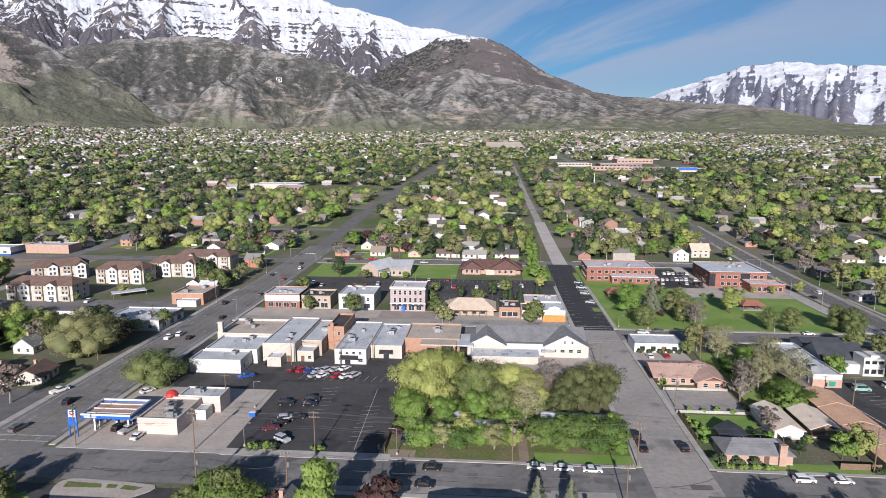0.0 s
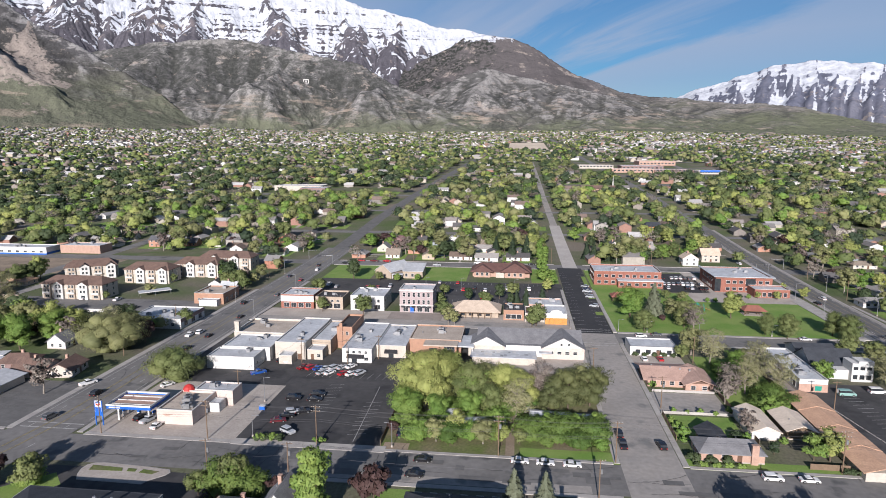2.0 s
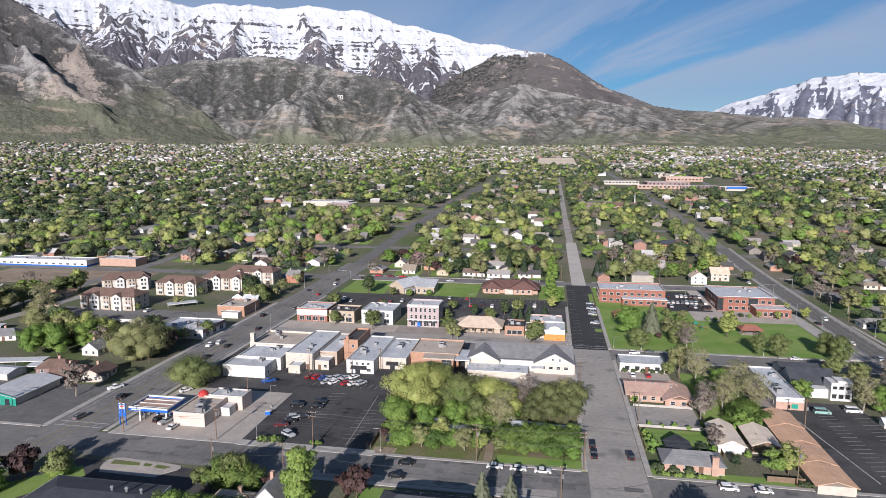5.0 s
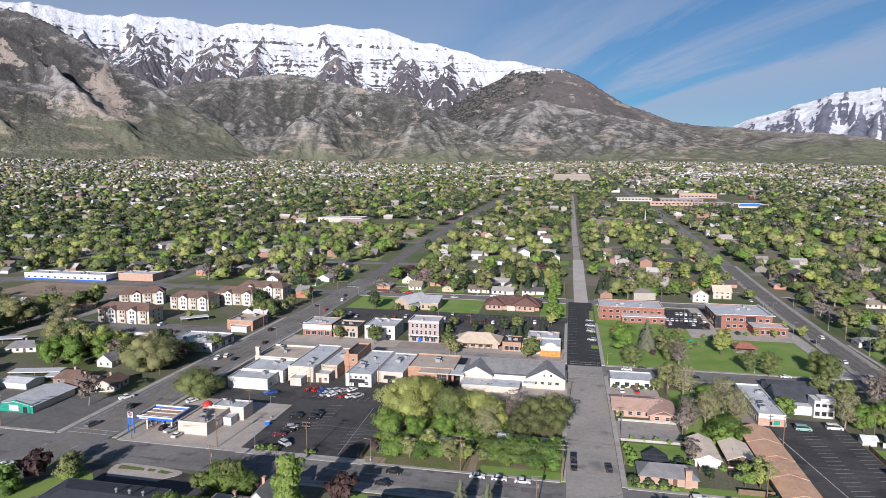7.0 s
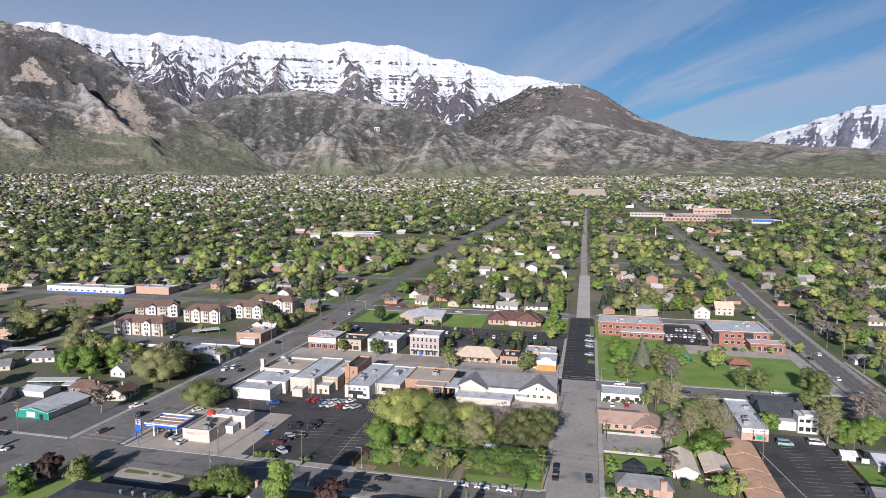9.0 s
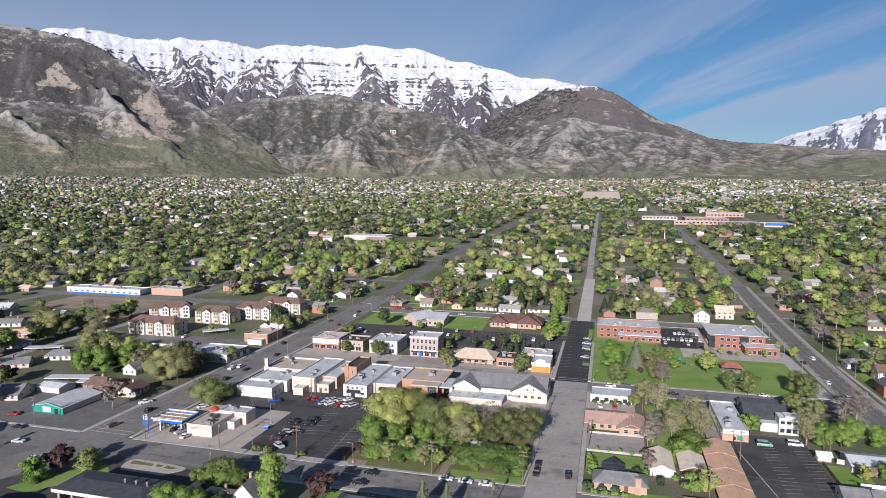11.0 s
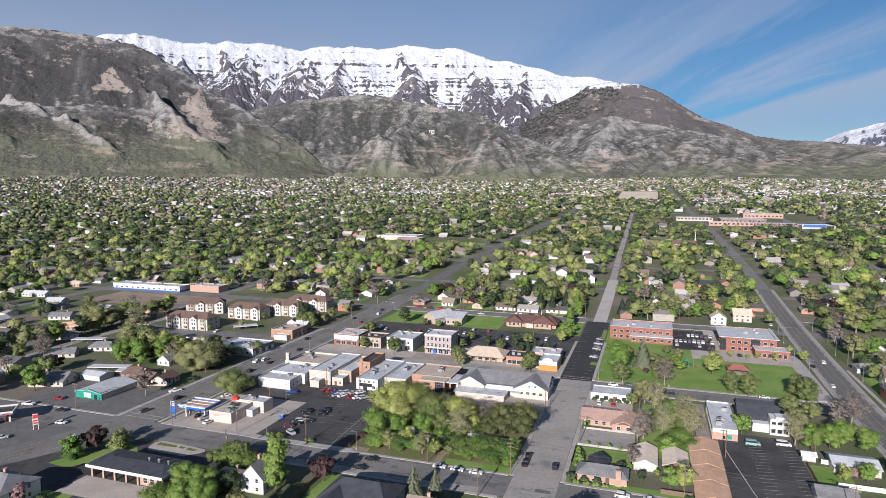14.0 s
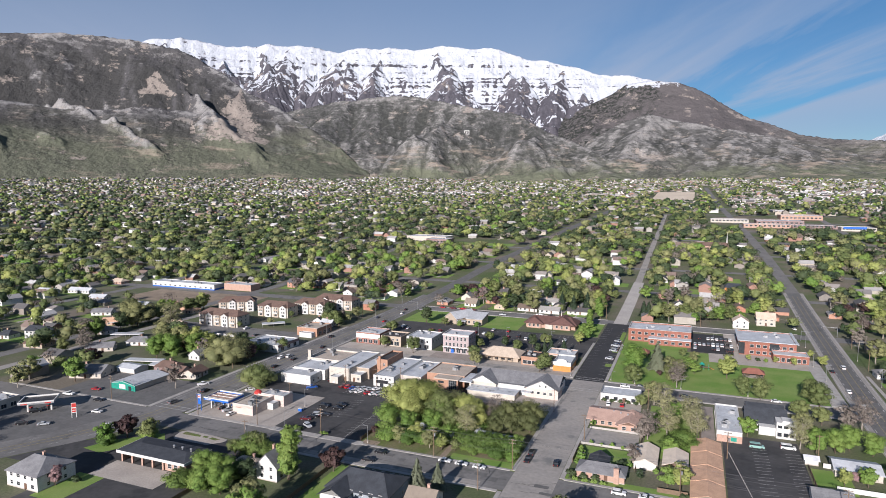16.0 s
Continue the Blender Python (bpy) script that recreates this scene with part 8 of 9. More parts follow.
# rows of white mobile homes on the far side of the town
rows_w = []
HOME_ROWS = ((190, 1560, 14, 8), (330, 1800, 18, 8), (560, 1500, 16, 9), (-160, 1720, 8, 6), (-700, 1750, 12, 7), (-1150, 1500, 14, 7))
for ax, ay, nx, ny in HOME_ROWS:
    for i in range(nx):
        for k in range(ny):
            x, y = ax + 16 * i + nr.uniform(-2, 2), ay + 24 * k + nr.uniform(-3, 3)
            if clear(x, y, 6) and nr.random() < 0.55:
                rows_w.append((x, y, nr.uniform(6, 8), nr.uniform(13, 18), 3.0, 0.9, math.pi / 2 * (nr.random() < 0.2)))
far_houses("far_mobile_homes", rows_w, "rows of white mobile homes far off", M_TRIM, M_ROOF_W)
HOUSE_CELL = {(round(x / 9), round(y / 9)) for x, y, *_ in far_spots + rows_w}

# ---- placed trees ----
PLANTED_A = (
    ("elm_big", -18, 170, 1.12), ("elm_big", -12, 178, 1.0), ("elm_bright", -21, 158, 0.95), ("elm_green", -4, 174, 0.95), ("elm_bright", -3, 175, 1.0), ("elm_big", 8, 177, 0.78), ("elm_big", 12, 172, 0.72), ("olive_big", 1, 180, 0.78),
    ("elm_bright", -3, 163, 0.8), ("bud_tall", 11, 165, 0.9), ("bare_big", 19.5, 181, 1.0), ("bare_big", 17, 178, 0.8), ("elm_deep", 27, 175, 0.9), ("elm_deep", 34, 178, 0.85), ("olive_big", 31, 182, 0.7), ("elm_deep", 21, 172, 0.6),
    ("elm_bright", -12, 159, 0.75), ("elm_bright", -24, 164, 0.6), ("thicket_lime", -16, 150.5, 1.0), ("thicket", -8, 151, 0.9), ("thicket_lime", -1, 152, 0.85), ("thicket", 4, 154, 0.8), ("thicket", -20, 156, 0.8), ("thicket", -13, 156, 0.8),
    ("thicket_lime", 5, 161, 0.9), ("elm_green", 3, 167, 0.65), ("mid_lime", -6, 154, 0.75), ("mid_olive", 2, 149, 0.75),
)
PLANTED_B = (
    ("mid_olive", -11, 149, 0.7), ("mid_lime", 7, 149, 0.6), ("thicket", 8, 168, 0.9), ("thicket", 14, 176, 0.8), ("thicket", -8, 168, 0.8), ("thicket", 15.5, 155.5, 0.95), ("thicket", 24, 156, 1.1), ("thicket", 32, 155, 0.95),
    ("thicket", 28, 151, 0.7), ("thicket", 19.5, 151.5, 0.7), ("thicket_lime", 34, 150.5, 0.55), ("mid_bright", 20, 157, 0.75), ("mid_bright", 28, 158, 0.75), ("elm_bright", 34, 160, 0.45), ("mid_green", 12, 150, 0.5), ("purple", -24, 153, 0.5),
    ("spread_olive", -148, 209, 1.0), ("bud_tall", -160, 226, 0.95), ("spread_green", -109, 186, 0.92), ("mid_green", -131 - 8, 247, 0.9), ("elm_bright", -182, 222, 0.95), ("elm_bright", -190, 228, 0.9), ("olive_big", -276, 262, 1.3), ("bud_tall", -237, 256, 1.35),
    ("olive_big", -226, 238, 0.85), ("mid_bare", -144, 167, 1.25), ("bare_big", -247, 198, 1.1), ("elm_bright", -197, 205, 1.1),
)
PLANTED_C = (
    ("elm_bright", -187, 207, 1.15), ("elm_bright", -180, 217, 1.05), ("elm_bright", -203, 214, 0.95), ("olive_big", -312, 287, 0.9), ("olive_big", -282, 278, 0.85), ("mid_bare", -278, 222, 1.4), ("mid_olive", -218, 138, 1.1), ("mid_olive", -224, 148, 1.2),
    ("elm_bright", -238, 160, 0.7), ("elm_green", -259, 192, 0.6), ("olive_big", -190, 337 - 35, 0.4), ("poplar", -32.5, 107, 1.7), ("purple", -21.5, 118, 1.25), ("spruce", 10.6, 118.6, 1.08), ("spruce", 17.6, 119.6, 1.0), ("thicket", -58, 119.5, 1.15), ("thicket", -52, 118, 0.9),
    ("mid_green", -56, 119, 0.95), ("purple", -44, 118, 0.8), ("mid_green", -63, 116, 0.7), ("elm_bright", -60, 97, 0.78), ("elm_bright", -52, 96, 0.85), ("thicket_lime", -56, 91, 1.1), ("elm_bright", -47, 90, 0.8), ("thicket", -64, 90, 0.9),
    ("thicket", -50, 103, 0.9), ("mid_dark", -44, 100, 0.9), ("purple", -113.6, 112, 1.25), ("mid_bright", -116.5, 104.5, 1.0), ("thicket", -116.5, 104.5, 0.62), ("thicket_lime", -105.8, 115.5, 0.75), ("mid_green", -104.5, 114.0, 0.95),
)
PLANTED_D = (
    ("mid_bright", 88, 150, 0.85), ("bud_tall", 86, 194, 0.85), ("bud_tall", 95, 208, 0.95), ("bare_big", 79, 189, 0.95), ("bud_tall", 97, 196, 0.9), ("bud_tall", 83, 222, 0.95),
    ("elm_bright", 90, 214, 0.7), ("mid_olive", 79, 232, 1.1), ("thicket", 86, 203, 0.9), ("thicket", 92, 190, 0.9), ("thicket", 88, 184, 0.8), ("thicket_lime", 94, 222, 0.8), ("thicket", 84, 212, 0.8), ("thicket", 97, 184, 0.7),
    ("mid_bright", 88, 178, 0.8), ("mid_bright", 116, 207, 0.95), ("mid_green", 74, 226, 0.7), ("mid_bare", 77, 185, 1.0), ("mid_dark", 79, 152, 0.4), ("shrub_dark", 57, 145.5, 1.2), ("shrub_dark", 61, 145.3, 1.1), ("shrub_dark", 65, 145.2, 1.2),
    ("shrub", 58, 160, 1.3), ("shrub", 57.5, 164, 1.2), ("shrub_dark", 72, 160, 1.3), ("mid_bare", 76, 163, 0.8),
)
PLANTED_E = (
    ("shrub", 57, 196, 1.0), ("shrub", 57, 200, 1.0), ("mid_lime", 92, 150, 0.9), ("thicket", 93, 156, 0.6), ("mid_green", 138, 236, 1.05), ("mid_green", 146, 232, 0.9), ("elm_bright", 139, 199.5, 0.72), ("elm_bright", 145.5, 202, 0.75),
    ("elm_bright", 151, 207, 0.78), ("elm_bright", 158, 204, 0.75), ("bud_tall", 133.8, 201.5, 0.8), ("mid_lime", 143, 173, 0.6), ("mid_bright", 150, 174.5, 0.8), ("pink", 147, 177, 0.6), ("bare_big", 160, 231, 1.15), ("mid_bare", 154, 226, 1.2),
    ("mid_olive", 136, 214, 1.0), ("pink", -102.6, 74, 0.95), ("shrub_dark", -98, 78, 1.2), ("mid_bright", 160, 180, 0.9), ("elm_bright", 65, 285, 1.22), ("elm_green", 67, 262, 0.72), ("spruce", 77, 291, 1.75), ("elm_green", 86, 270, 0.66),
    ("mid_olive", 84, 284, 1.0), ("olive_big", 88, 281, 0.6), ("mid_bright", 93, 299, 0.9), ("purple", 79, 280, 0.45),
)
PLANTED_F = (
    ("mid_lime", 112, 288, 1.3), ("bare_big", 88, 262, 0.95), ("elm_green", 118, 262, 0.62), ("elm_green", 125, 257.5, 0.70), ("elm_green", 146, 264, 0.72), ("elm_green", 149, 256, 0.74), ("mid_bright", 96, 290, 0.8), ("mid_lime", 148, 327, 0.5),
    ("mid_lime", 139, 329, 0.4), ("mid_lime", 125, 329, 0.4), ("mid_lime", 162.5, 330, 0.7), ("mid_lime", 159, 348, 0.5), ("mid_olive", 96, 312, 0.7), ("mid_green", 90, 322, 0.6), ("shrub", 110, 318, 1.0), ("shrub", 114, 318, 1.0),
    ("shrub_dark", 130, 329, 1.0), ("shrub", 134, 328, 1.0), ("mid_dark", -38, 300, 0.75), ("mid_green", -28, 317, 0.75), ("mid_dark", -14, 306, 0.7), ("mid_green", -6, 306, 0.65), ("mid_dark", 2, 312, 0.85), ("mid_green", 9, 318, 0.95),
    ("pine_dark", 11, 306, 0.55), ("mid_lime", 28, 330, 0.8), ("mid_bright", 31, 342, 0.9), ("mid_bright", 27, 356, 1.0),
)
PLANTED_G = (
    ("mid_green", -46, 300, 0.8), ("mid_green", -84, 277.5, 0.85), ("mid_green", -62, 272, 1.1), ("mid_green", -23, 273, 1.0), ("mid_olive", -20, 262.5, 0.75), ("mid_olive", -17, 262.5, 0.6), ("mid_green", 20, 265, 1.15), ("mid_green", 18, 262.5, 0.8),
    ("mid_green", -28, 298, 0.75), ("mid_green", -4, 298, 0.7), ("pine_dark", 16, 302, 0.7), ("pine_dark", 24, 300, 0.75), ("mid_dark", 8, 301, 0.6), ("mid_green", -98, 316, 1.0), ("mid_dark", -88, 352, 1.2), ("mid_green", -71, 347, 0.7),
    ("mid_bright", -60, 347, 0.6), ("mid_bright", -48, 350, 0.55), ("mid_dark", -100, 309, 0.55), ("mid_green", -68, 314, 0.6), ("mid_green", -36, 314, 0.5), ("poplar", 28, 372, 1.05), ("poplar", 26, 384, 1.1), ("mid_bright", 31, 360, 0.8),
    ("mid_bright", 25, 366, 0.7), ("poplar", 30, 396 + 14, 1.2), ("poplar", 27, 420, 1.2), ("poplar", 29, 432, 1.25),
)
PLANTED_H = (
    ("pine_dark", 8, 420, 1.1), ("pine_dark", 18, 424, 1.2), ("pine_dark", -4, 436, 1.0), ("pine_dark", 64, 420, 1.0), ("pine_dark", 72, 424, 1.1), ("pine_dark", 80, 420, 1.05), ("pine_dark", 60, 428, 0.9), ("elm_bright", 112, 430, 0.9),
    ("elm_green", 120, 436, 0.8), ("elm_bright", 126, 424, 0.75), ("olive_big", 96, 440, 0.9), ("mid_dark", -172, 350, 1.0), ("mid_bright", -168, 345, 0.9), ("mid_green", -206, 288, 0.5), ("mid_green", -192, 330, 0.6),
)
PLANTED_W = (("elm_green", -178, 72, 1.0), ("olive_big", -190, 84, 1.0), ("elm_green", -202, 78, 1.0), ("olive_big", -166, 56, 0.9), ("elm_bright", -212, 92, 1.0))
for key, x, y, s in PLANTED_W + PLANTED_A + PLANTED_B + PLANTED_C + PLANTED_D + PLANTED_E + PLANTED_F + PLANTED_G + PLANTED_H:
    tree(key, x, y, s, (x * 37 + y * 91) % 360)
    placed.append((x, y, 2.0))
hedge = random.Random(3)
for k in range(13):
    tree(hedge.choice(("shrub", "shrub", "shrub_dark")), -60.5 + 0.55 * k + hedge.uniform(-0.5, 0.5), 144.6 + hedge.uniform(-0.9, 0.9), hedge.uniform(0.45, 0.85), hedge.uniform(0, 360))
for k in range(5):
    tree("shrub", -44.8 + 0.9 * k + hedge.uniform(-0.4, 0.4), 145.0 + hedge.uniform(-0.7, 1.0), hedge.uniform(0.4, 0.7), hedge.uniform(0, 360))
for k in range(12):
    tree(("shrub", "shrub_dark")[k % 3 == 0], 57.0 + 1.05 * k, 143.4 + hedge.uniform(-0.25, 0.25), hedge.uniform(0.5, 0.62), hedge.uniform(0, 360))
for x, y, k in ((59, 176, 0.7), (63, 175.5, 0.6), (67, 176, 0.75), (71, 175, 0.7), (76, 178, 0.9), (78, 174, 1.0), (75, 160, 0.9), (56.5, 168, 0.9), (57, 156, 0.8), (84, 158, 0.9), (86, 178, 1.1), (94.5, 158, 0.9)):
    tree("shrub", x, y, k, x * 40)
for k in range(9):
    tree("shrub_dark", 93 + 1.6 * k, 140.0 + 3.2, 0.8, k * 40)

# ---- trees through the near blocks ----
kinds = ["mid_green"] * 5 + ["mid_bright"] * 4 + ["mid_lime"] * 3 + ["mid_olive"] * 4 + ["mid_bare"] * 3 + ["mid_dark"] * 2 + ["purple", "pink"]
count = 0
while count < 200:
    x, y = (rng.uniform(-310, 260), rng.uniform(55, 500)) if count < 160 else (rng.uniform(-300, -136), rng.uniform(95, 330))
    half = 0.8 * (y + 60) + 30
    if -half * 1.25 < x - 47 < half * 0.75 and clear(x, y, 3) and free_spot(x, y, 1.5):
        tree(rng.choice(kinds), x, y, rng.uniform(0.9, 1.55), rng.uniform(0, 360))
        placed.append((x, y, 2.5))
        count += 1


# ---- trees further off, joined ----
def joined_trees(name, spots, quads, size, mat, label, seed):
    """Many small trees of leaf clumps on a few lobes each."""
    g = np.random.default_rng(seed)
    S = np.array(spots)
    n = len(S)
    if n == 0:
        return
    nl = 7
    lob = g.normal(0, 1, (n, nl, 3))
    lob /= np.linalg.norm(lob, axis=2, keepdims=True)
    w, h = S[:, 2], S[:, 3]
    C = lob * np.stack([w * 0.24, w * 0.24, h * 0.23], 1)[:, None] + np.stack([S[:, 0], S[:, 1], ground_z(S[:, 1], S[:, 0]) + h * 0.55], 1)[:, None]
    C[:, 0] = np.stack([S[:, 0], S[:, 1], ground_z(S[:, 1], S[:, 0]) + h * 0.56], 1)
    Rr = np.stack([w * 0.27, w * 0.27, h * 0.24], 1)
    which = g.integers(-2, nl, (n, quads)).clip(0)
    core = np.where(which == 0, 1.75, 1.0)[..., None]
    D = g.normal(0, 1, (n, quads, 3))
    D /= np.linalg.norm(D, axis=2, keepdims=True)
    D[..., 2] = np.abs(D[..., 2]) - 0.25
    P = np.take_along_axis(C, which[..., None].repeat(3, 2), 1) + D * Rr[:, None] * core * g.uniform(0.75, 1.38, (n, quads, 1))
    mid_ = np.stack([S[:, 0], S[:, 1], ground_z(S[:, 1], S[:, 0]) + h * 0.48], 1)
    whole = (P - mid_[:, None]) / np.stack([w / 2, w / 2, h / 2], 1)[:, None]
    sets = [leaf_quads(P.reshape(-1, 3), (D + 0.6 * whole).reshape(-1, 3), size, g)]
    if mat is not L_TWIG:
        sets.append(cores(C.reshape(-1, 3), (Rr[:, None] * np.where(np.arange(nl) == 0, 1.25, 0.70)[None, :, None]).reshape(-1, 3), g))
    tagged(new(name, foliage(name, sets, mat)), label, "trees", kind="stuff")


LEAVES = [("green", L_MID), ("bright", L_BRIGHT), ("lime", L_LIME), ("olive", L_OLIVE), ("twiggy", L_TWIG), ("dark", L_DARK), ("pine", L_PINE)]
PICK = np.array([0.28, 0.14, 0.13, 0.19, 0.08, 0.13, 0.05])
mid = [[] for _ in LEAVES]
n_mid = 0
while n_mid < 2050:
    az, rr = nr.uniform(-64, 37), math.sqrt(nr.uniform(300**2, 820**2))
    x, y = 47 + rr * math.sin(math.radians(az)), -31 + rr * math.cos(math.radians(az))
    if rr < 640 and nr.random() < (0.6 if rr < 560 else 0.4):
        continue
    if y > 150 and clear(x, y, 2.5) and free_spot(x, y, 0.5) and (round(x / 9), round(y / 9)) not in HOUSE_CELL:
        k = nr.choice(len(LEAVES), p=PICK)
        if noise.noise((x / 24, y / 30, 7.0)) < nr.uniform(-0.20, 0.12):
            continue
        big = nr.uniform(0, 1) ** 1.4
        mid[k].append((x, y, 6.5 + 10 * big + nr.uniform(-1, 1), 7 + 9 * big + nr.uniform(-1.5, 1.5)))
        n_mid += 1
for (nm, m), sp in zip(LEAVES, mid):
    joined_trees("wood_" + nm, sp, 170, 0.52, m, "neighbourhood trees in %s spring leaf" % nm, len(sp))

def clump_trees(name, spots, per, mat, label, seed):
    """Far trees: a few ragged clumps each."""
    g = np.random.default_rng(seed)
    S = np.array(spots)
    n = len(S)
    off = g.normal(0, 1, (n, per, 3)) * np.stack([S[:, 2] * 0.26, S[:, 2] * 0.26, S[:, 3] * 0.13], 1)[:, None]
    C = np.stack([S[:, 0], S[:, 1], ground_z(S[:, 1], S[:, 0]) + S[:, 3] * 0.58], 1)[:, None] + off
    R = np.stack([S[:, 2] * 0.33, S[:, 2] * 0.33, S[:, 3] * 0.33], 1)[:, None] * g.uniform(0.7, 1.1, (n, per, 1))
    sets = [cores(C.reshape(-1, 3), R.reshape(-1, 3), g, 0.5, 1.35)]
    tagged(new(name, foliage(name, sets, mat)), label, "trees", kind="stuff")


PICK_FAR = np.array([0.21, 0.06, 0.04, 0.18, 0.08, 0.38, 0.05])
far = [[] for _ in LEAVES]
n_far = 0
while n_far < 26000:
    az, rr = nr.uniform(-64, 36), math.sqrt(nr.uniform(780**2, 2900**2))
    x, y = 47 + rr * math.sin(math.radians(az)), -31 + rr * math.cos(math.radians(az))
    if nr.random() < 0.45 * min(1, max(0, (rr - 1300) / 1200)) or noise.noise((x / 55, y / 70, 3.0)) < -0.12 - 0.2 * nr.random():
        continue
    if nr.random() < 0.75 and any(a - 14 < x < a + 16 * i and b - 40 < y < b + 24 * k for a, b, i, k in HOME_ROWS):
        continue
    if y > 120 and clear(x, y, 1.5) and (round(x / 9), round(y / 9)) not in HOUSE_CELL:
        k = nr.choice(len(LEAVES), p=PICK_FAR)
        small = 1.0 - 0.3 * min(1, max(0, (rr - 1200) / 1000))
        big = nr.uniform(0, 1) ** 1.6
        far[k].append((x, y, (8 + 13 * big) * small, (6.5 + 9 * big) * small))
        n_far += 1
for (nm, m), sp in zip(LEAVES, far):
    joined_trees("town_wood_" + nm, [q for q in sp if math.hypot(q[0] - 47, q[1] + 31) < 1250], 52, 1.1, m, "more distant trees in %s spring leaf" % nm, len(sp))
    sp = [q for q in sp if math.hypot(q[0] - 47, q[1] + 31) >= 1250]
    clump_trees("far_wood_" + nm, sp, 2, m, "far trees in %s spring leaf" % nm, len(sp))


# ---- trailers under the trees ----
for x, y, turn in ((-9, 164, 8), (2, 158.5, 4), (21, 165, -6), (29, 164, 3)):
    gabled_house("mobile_home", "white mobile home half hidden under trees", x, y, 11.5, 4.2, 2.6, 0.5, M_WHITE, M_ROOF_W, turn=turn, chimney=False, over=0.2, category="mobile home", plain=True)


# ---- poles and wires ----
def utility_pole(x, y, h=11.0, arms=2, turn=0.0, box=True):
    ob = thing("utility_pole", "weathered wooden utility pole with crossarms", "utility pole", x, y, None, turn, "street poles")
    part("pole", Geo().tube((0, 0, -0.4), (0, 0, h), 0.17, 0.11, 8), M_WOOD, ob)
    for k in range(arms):
        z = h - 0.5 - 1.2 * k
        part("crossarm", Geo().box(-1.3, -0.16, z, 1.3, -0.04, z + 0.14), M_WOOD, ob)
        for u in ((-1.15, -0.4, 0.4, 1.15) if y < 160 else ()):
            part("insulator", shared(("insulator",), lambda: Geo().tube((0, 0, 0), (0, 0, 0.2), 0.06, 0.04, 6).mesh("insulator", M_TRIM)), None, ob, at=(u, -0.1, z + 0.14))
    if box:
        part("transformer", Geo().tube((0.42, 0, h - 3.6), (0.42, 0, h - 2.5), 0.3, 0.3, 10).tube((0.42, 0, h - 2.5), (0.42, 0, h - 2.4), 0.3, 0.05, 10), M_METAL, ob, "grey transformer can")
    return ob


def wire(p, q, sag=0.9, r=0.018):
    """One hanging wire between two points."""
    v, f = [], []
    for k in range(9):
        s = k / 8
        c = Vector(p).lerp(Vector(q), s) - Vector((0, 0, 4 * sag * s * (1 - s)))
        side = (Vector(q) - Vector(p)).cross(Vector((0, 0, 1))).normalized()
        v += [tuple(c + side * r), tuple(c - side * r), tuple(c + Vector((0, 0, r * 1.6)))]
        if k:
            o = 3 * k
            f += [(o - 3, o - 2, o + 1, o), (o - 2, o - 1, o + 2, o + 1), (o - 1, o - 3, o, o + 2)]
    me = bpy.data.meshes.new("wire")
    me.from_pydata(v, [], f)
    me.materials.append(M_METAL_D)
    return me


POLES = [(-160, 143.6), (-106.3, 142.6), (-74.6, 143.0), (-43.2, 143.2), (6.4, 142.6), (36.6, 142.6), (92, 143.8), (138, 144)]
for k, (x, y) in enumerate(POLES):
    utility_pole(x, y, 11.5, 2, 90 if k == 1 else 0, k % 2 == 0)
lines = tagged(new("power_lines"), "thin sagging overhead power lines", "wires")
for (x0, y0), (x1, y1) in zip(POLES[:-1], POLES[1:]):
    for dy, z in ((-0.1, 11.2), (0.3, 11.2), (0.0, 10.0), (0.1, 7.5), (0.0, 7.0)):
        part("wire", wire((x0, y0 + dy, z), (x1, y1 + dy, z)), None, lines)
SOUTH = [(-64.5, 123.4), (-44, 124), (30, 124.2)]
for x, y in SOUTH:
    utility_pole(x, y, 10.5, 1, 20, True)
for (x0, y0), (x1, y1) in zip(SOUTH[:-1], SOUTH[1:]):
    for dy, z in ((-0.3, 10.2), (0.3, 10.2), (0.0, 7.2)):
        part("wire", wire((x0, y0 + dy, z), (x1, y1 + dy, z)), None, lines)
ALLEY = [(-74.6, 143.0), (-78.5, 171.4), (-69.5, 206), (-52, 206.5), (-41.5, 213)]
for x, y in ALLEY[1:]:
    utility_pole(x, y, 9.5, 1, 0, False)
for (x0, y0), (x1, y1) in zip(ALLEY[:-1], ALLEY[1:]):
    for dx, z in ((-0.3, 9.0), (0.3, 9.0), (0.0, 6.8)):
        part("wire", wire((x0 + dx, y0, z), (x1 + dx, y1, z)), None, lines)
for k, (x, y) in enumerate([(55.9, 178.9), (77, 221.8), (38.2, 205), (107.5, 181), (138, 190), (-141, 205), (-142, 245), (-140, 300), (-141, 350), (184, 230), (184, 275), (184, 330), (186, 380), (34.5, 410), (100, 408), (-60, 408), (-100, 408)]):
    utility_pole(x, y, 10.5, 1, (90 if x in (-141, -142, -140, 184, 186) else 0), k % 3 == 0)


def lamp_post(x, y, h=8.5, arm=1.6, turn=0.0):
    ob = thing("lamp_post", "tall grey metal lamp post", "lamp post", x, y, None, turn, "lamp posts")
    part("base", Geo().tube((0, 0, 0), (0, 0, 0.6), 0.3, 0.26, 8), M_CONCRETE, ob)
    part("post", Geo().tube((0, 0, 0.6), (0, 0, h), 0.11, 0.07, 8), M_METAL, ob)
    part("arm", Geo().tube((0, 0, h - 0.15), (arm, 0, h), 0.05, 0.05, 6), M_METAL, ob)
    part("lamp_head", Geo().box(arm - 0.1, -0.16, h - 0.08, arm + 0.6, 0.16, h + 0.08), M_METAL, ob)
    return ob


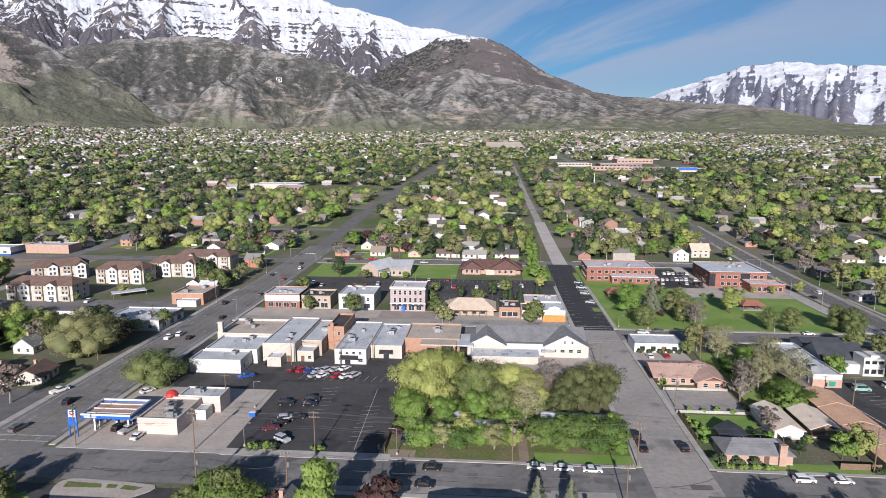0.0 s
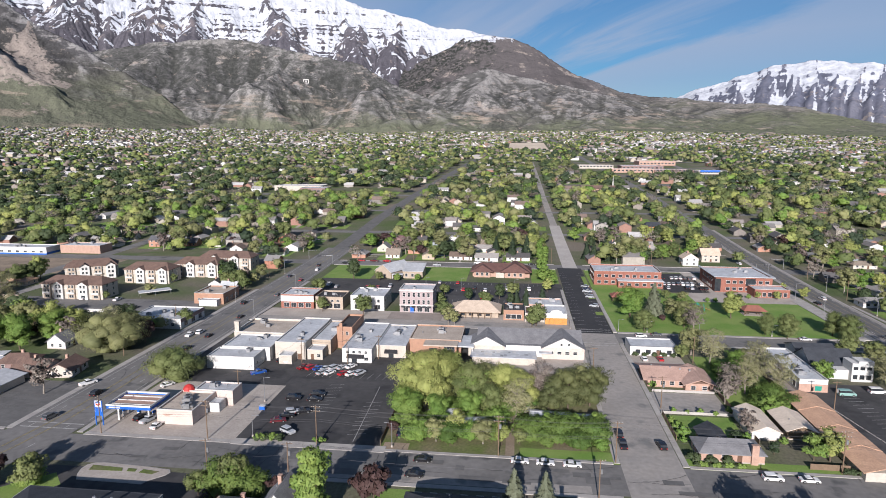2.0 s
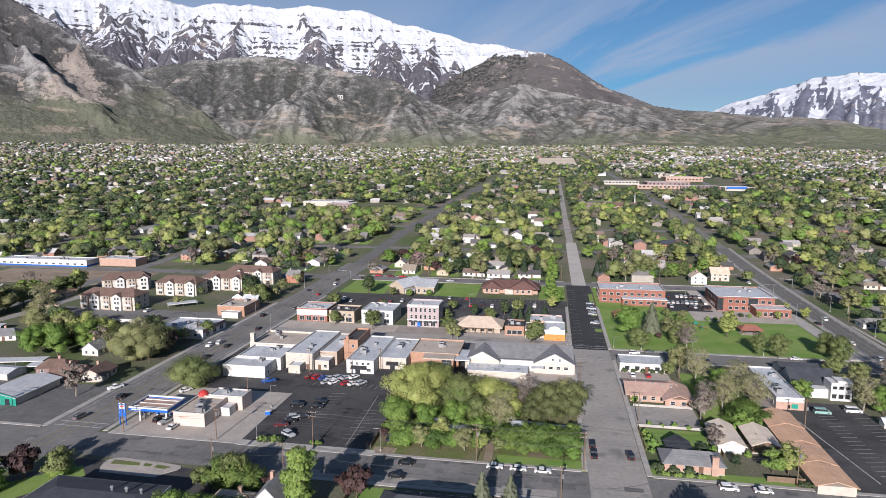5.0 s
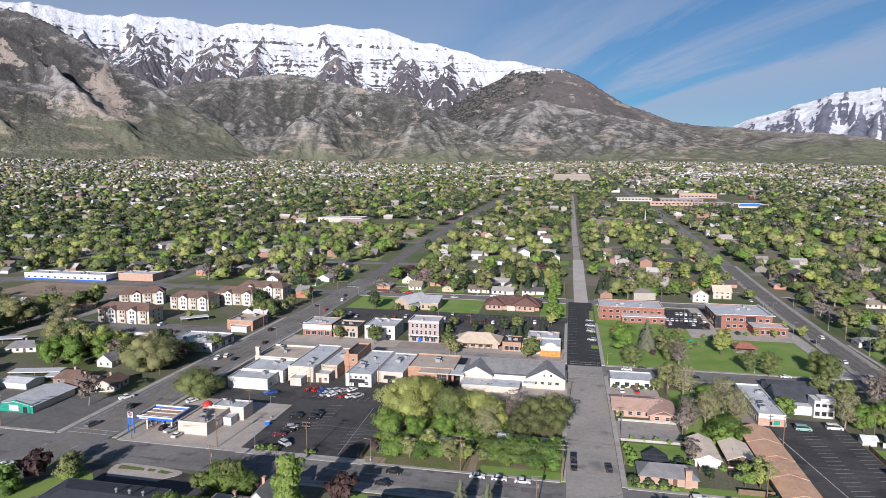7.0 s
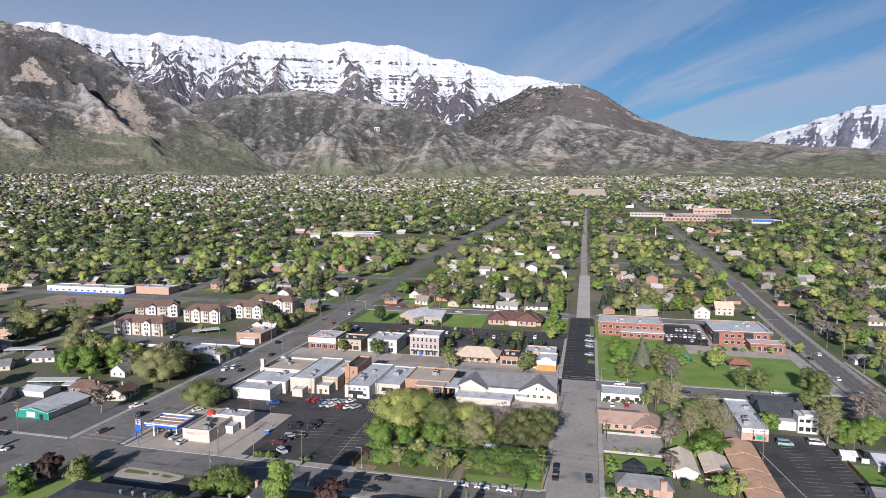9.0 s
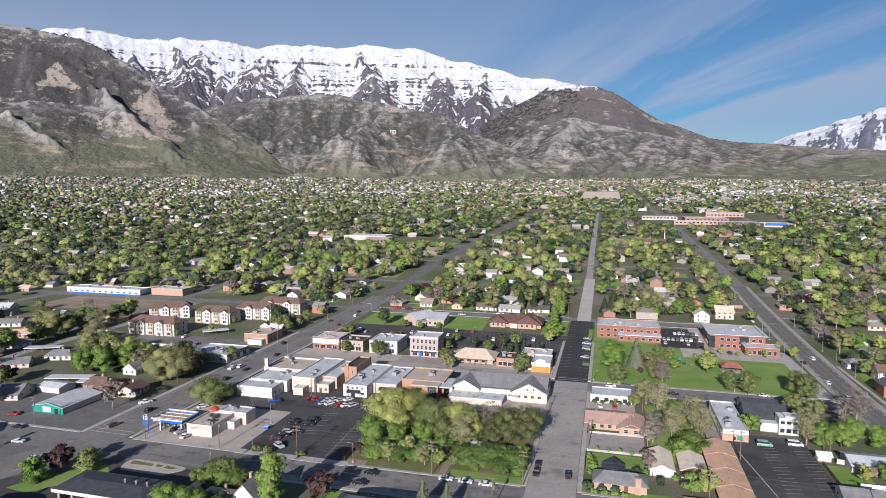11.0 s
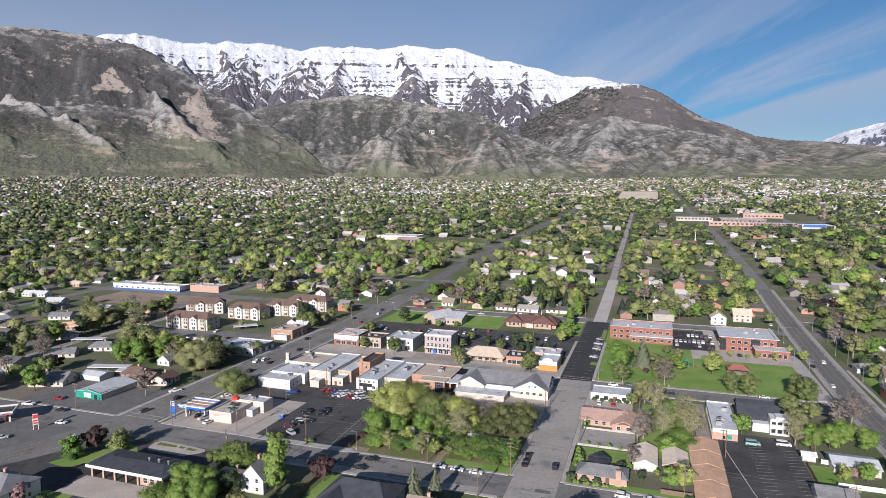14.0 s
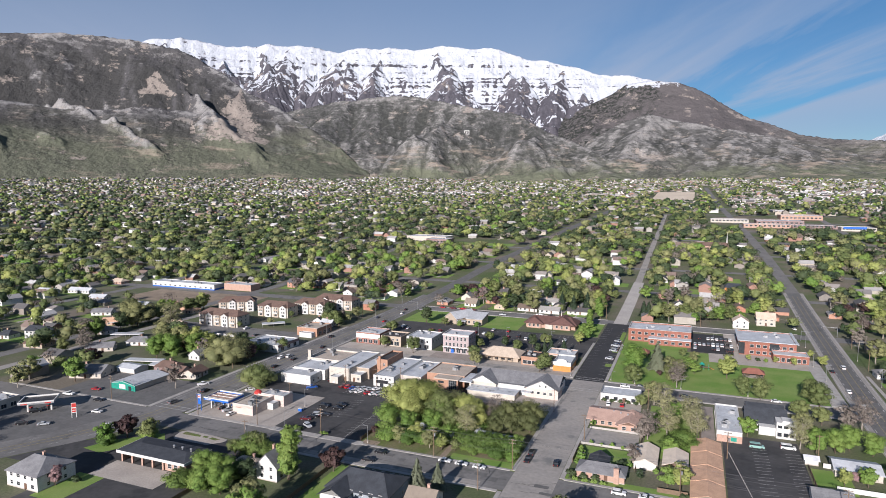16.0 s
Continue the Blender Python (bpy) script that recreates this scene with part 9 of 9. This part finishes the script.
for x, y, h, t in ((-68.9, 169.4, 8.2, 0), (-62.6, 145.8, 6.5, 0), (-22.5, 144.4, 7.0, 180), (-112.6, 262, 9, 180), (-113, 320, 9, 180), (-134.8, 290, 9, 0), (-134.8, 360, 9, 0), (159, 300, 9, 0), (157.5, 328, 9, 0), (160, 372, 10, 0), (183, 300, 9, 180), (183, 350, 9, 180), (56, 262, 5, 0), (35, 262, 5, 0), (-20, 330, 7, 0), (10, 330, 7, 0), (-40, 330, 7, 0), (107, 360, 7, 0), (68, 260.5, 5, 0), (90, 260.5, 5, 0), (120, 260.5, 5, 0)):
    lamp_post(x, y, h, 1.4, t)


def traffic_signal(x, y, turn, reach=8.0):
    ob = thing("traffic_signal", "traffic signal mast over the road", "traffic light", x, y, None, turn, "traffic signals")
    part("mast", Geo().tube((0, 0, 0), (0, 0, 6.6), 0.16, 0.12, 8), M_METAL, ob)
    part("mast_arm", Geo().tube((0, 0, 6.0), (reach, 0, 6.5), 0.1, 0.06, 6), M_METAL, ob)
    for u in (reach * 0.55, reach * 0.95):
        part("signal_head", Geo().box(u - 0.18, -0.2, 5.5, u + 0.18, 0.16, 6.6), M_METAL_D, ob)


for x, y, t, r in ((-112.8, 391, 180, 9), (-135.2, 408, 0, 9), (160, 390.5, 0, 9), (183.5, 408.5, 180, 9)):
    traffic_signal(x, y, t, r)


# ---- fences and garden walls ----
def fence(x0, y0, x1, y1, h=1.7, mat=None, label="weathered brown wooden board fence", step=3.2):
    mat = mat or M_WOOD
    L = math.hypot(x1 - x0, y1 - y0)
    ob = thing("fence", label, "fence", x0, y0, None, math.degrees(math.atan2(y1 - y0, x1 - x0)))
    n = max(1, round(L / step))
    for k in range(n):
        u0, u1 = L * k / n, L * (k + 1) / n
        part("fence_panel", shared(("panel", round(u1 - u0, 2), h, mat.name), lambda: Geo().box(0.05, -0.02, 0.08, u1 - u0 - 0.05, 0.02, h - 0.05).mesh("fence_panel", mat)), None, ob, at=(u0, 0, 0))
        part("fence_post", shared(("fpost", h, mat.name), lambda: Geo().box(-0.06, -0.06, -0.2, 0.06, 0.06, h).mesh("fence_post", mat)), None, ob, at=(u0, 0, 0))


for q in ((55.2, 157, 55.2, 174), (77, 157, 77, 192), (98.5, 190, 98.5, 228), (85, 145, 94.5, 145), (134, 130, 134, 184), (-25.8, 145, -25.8, 168), (11, 160, 36, 160), (-25, 196, 10, 196), (-57.5, 60, -57.5, 118), (-24, 88, -24, 122)):
    fence(*q)
for q in ((55.2, 175, 77, 175), (56, 192.3, 76, 192.3)):
    fence(*q, 1.0, M_KERB, "low pale concrete panel wall")
for q in ((140, 150, 158, 150), (140, 168, 156, 168), (139, 186, 156, 186), (-230, 262, -190, 263)):
    fence(*q, 1.8, M_TRIM, "white vinyl garden fence")
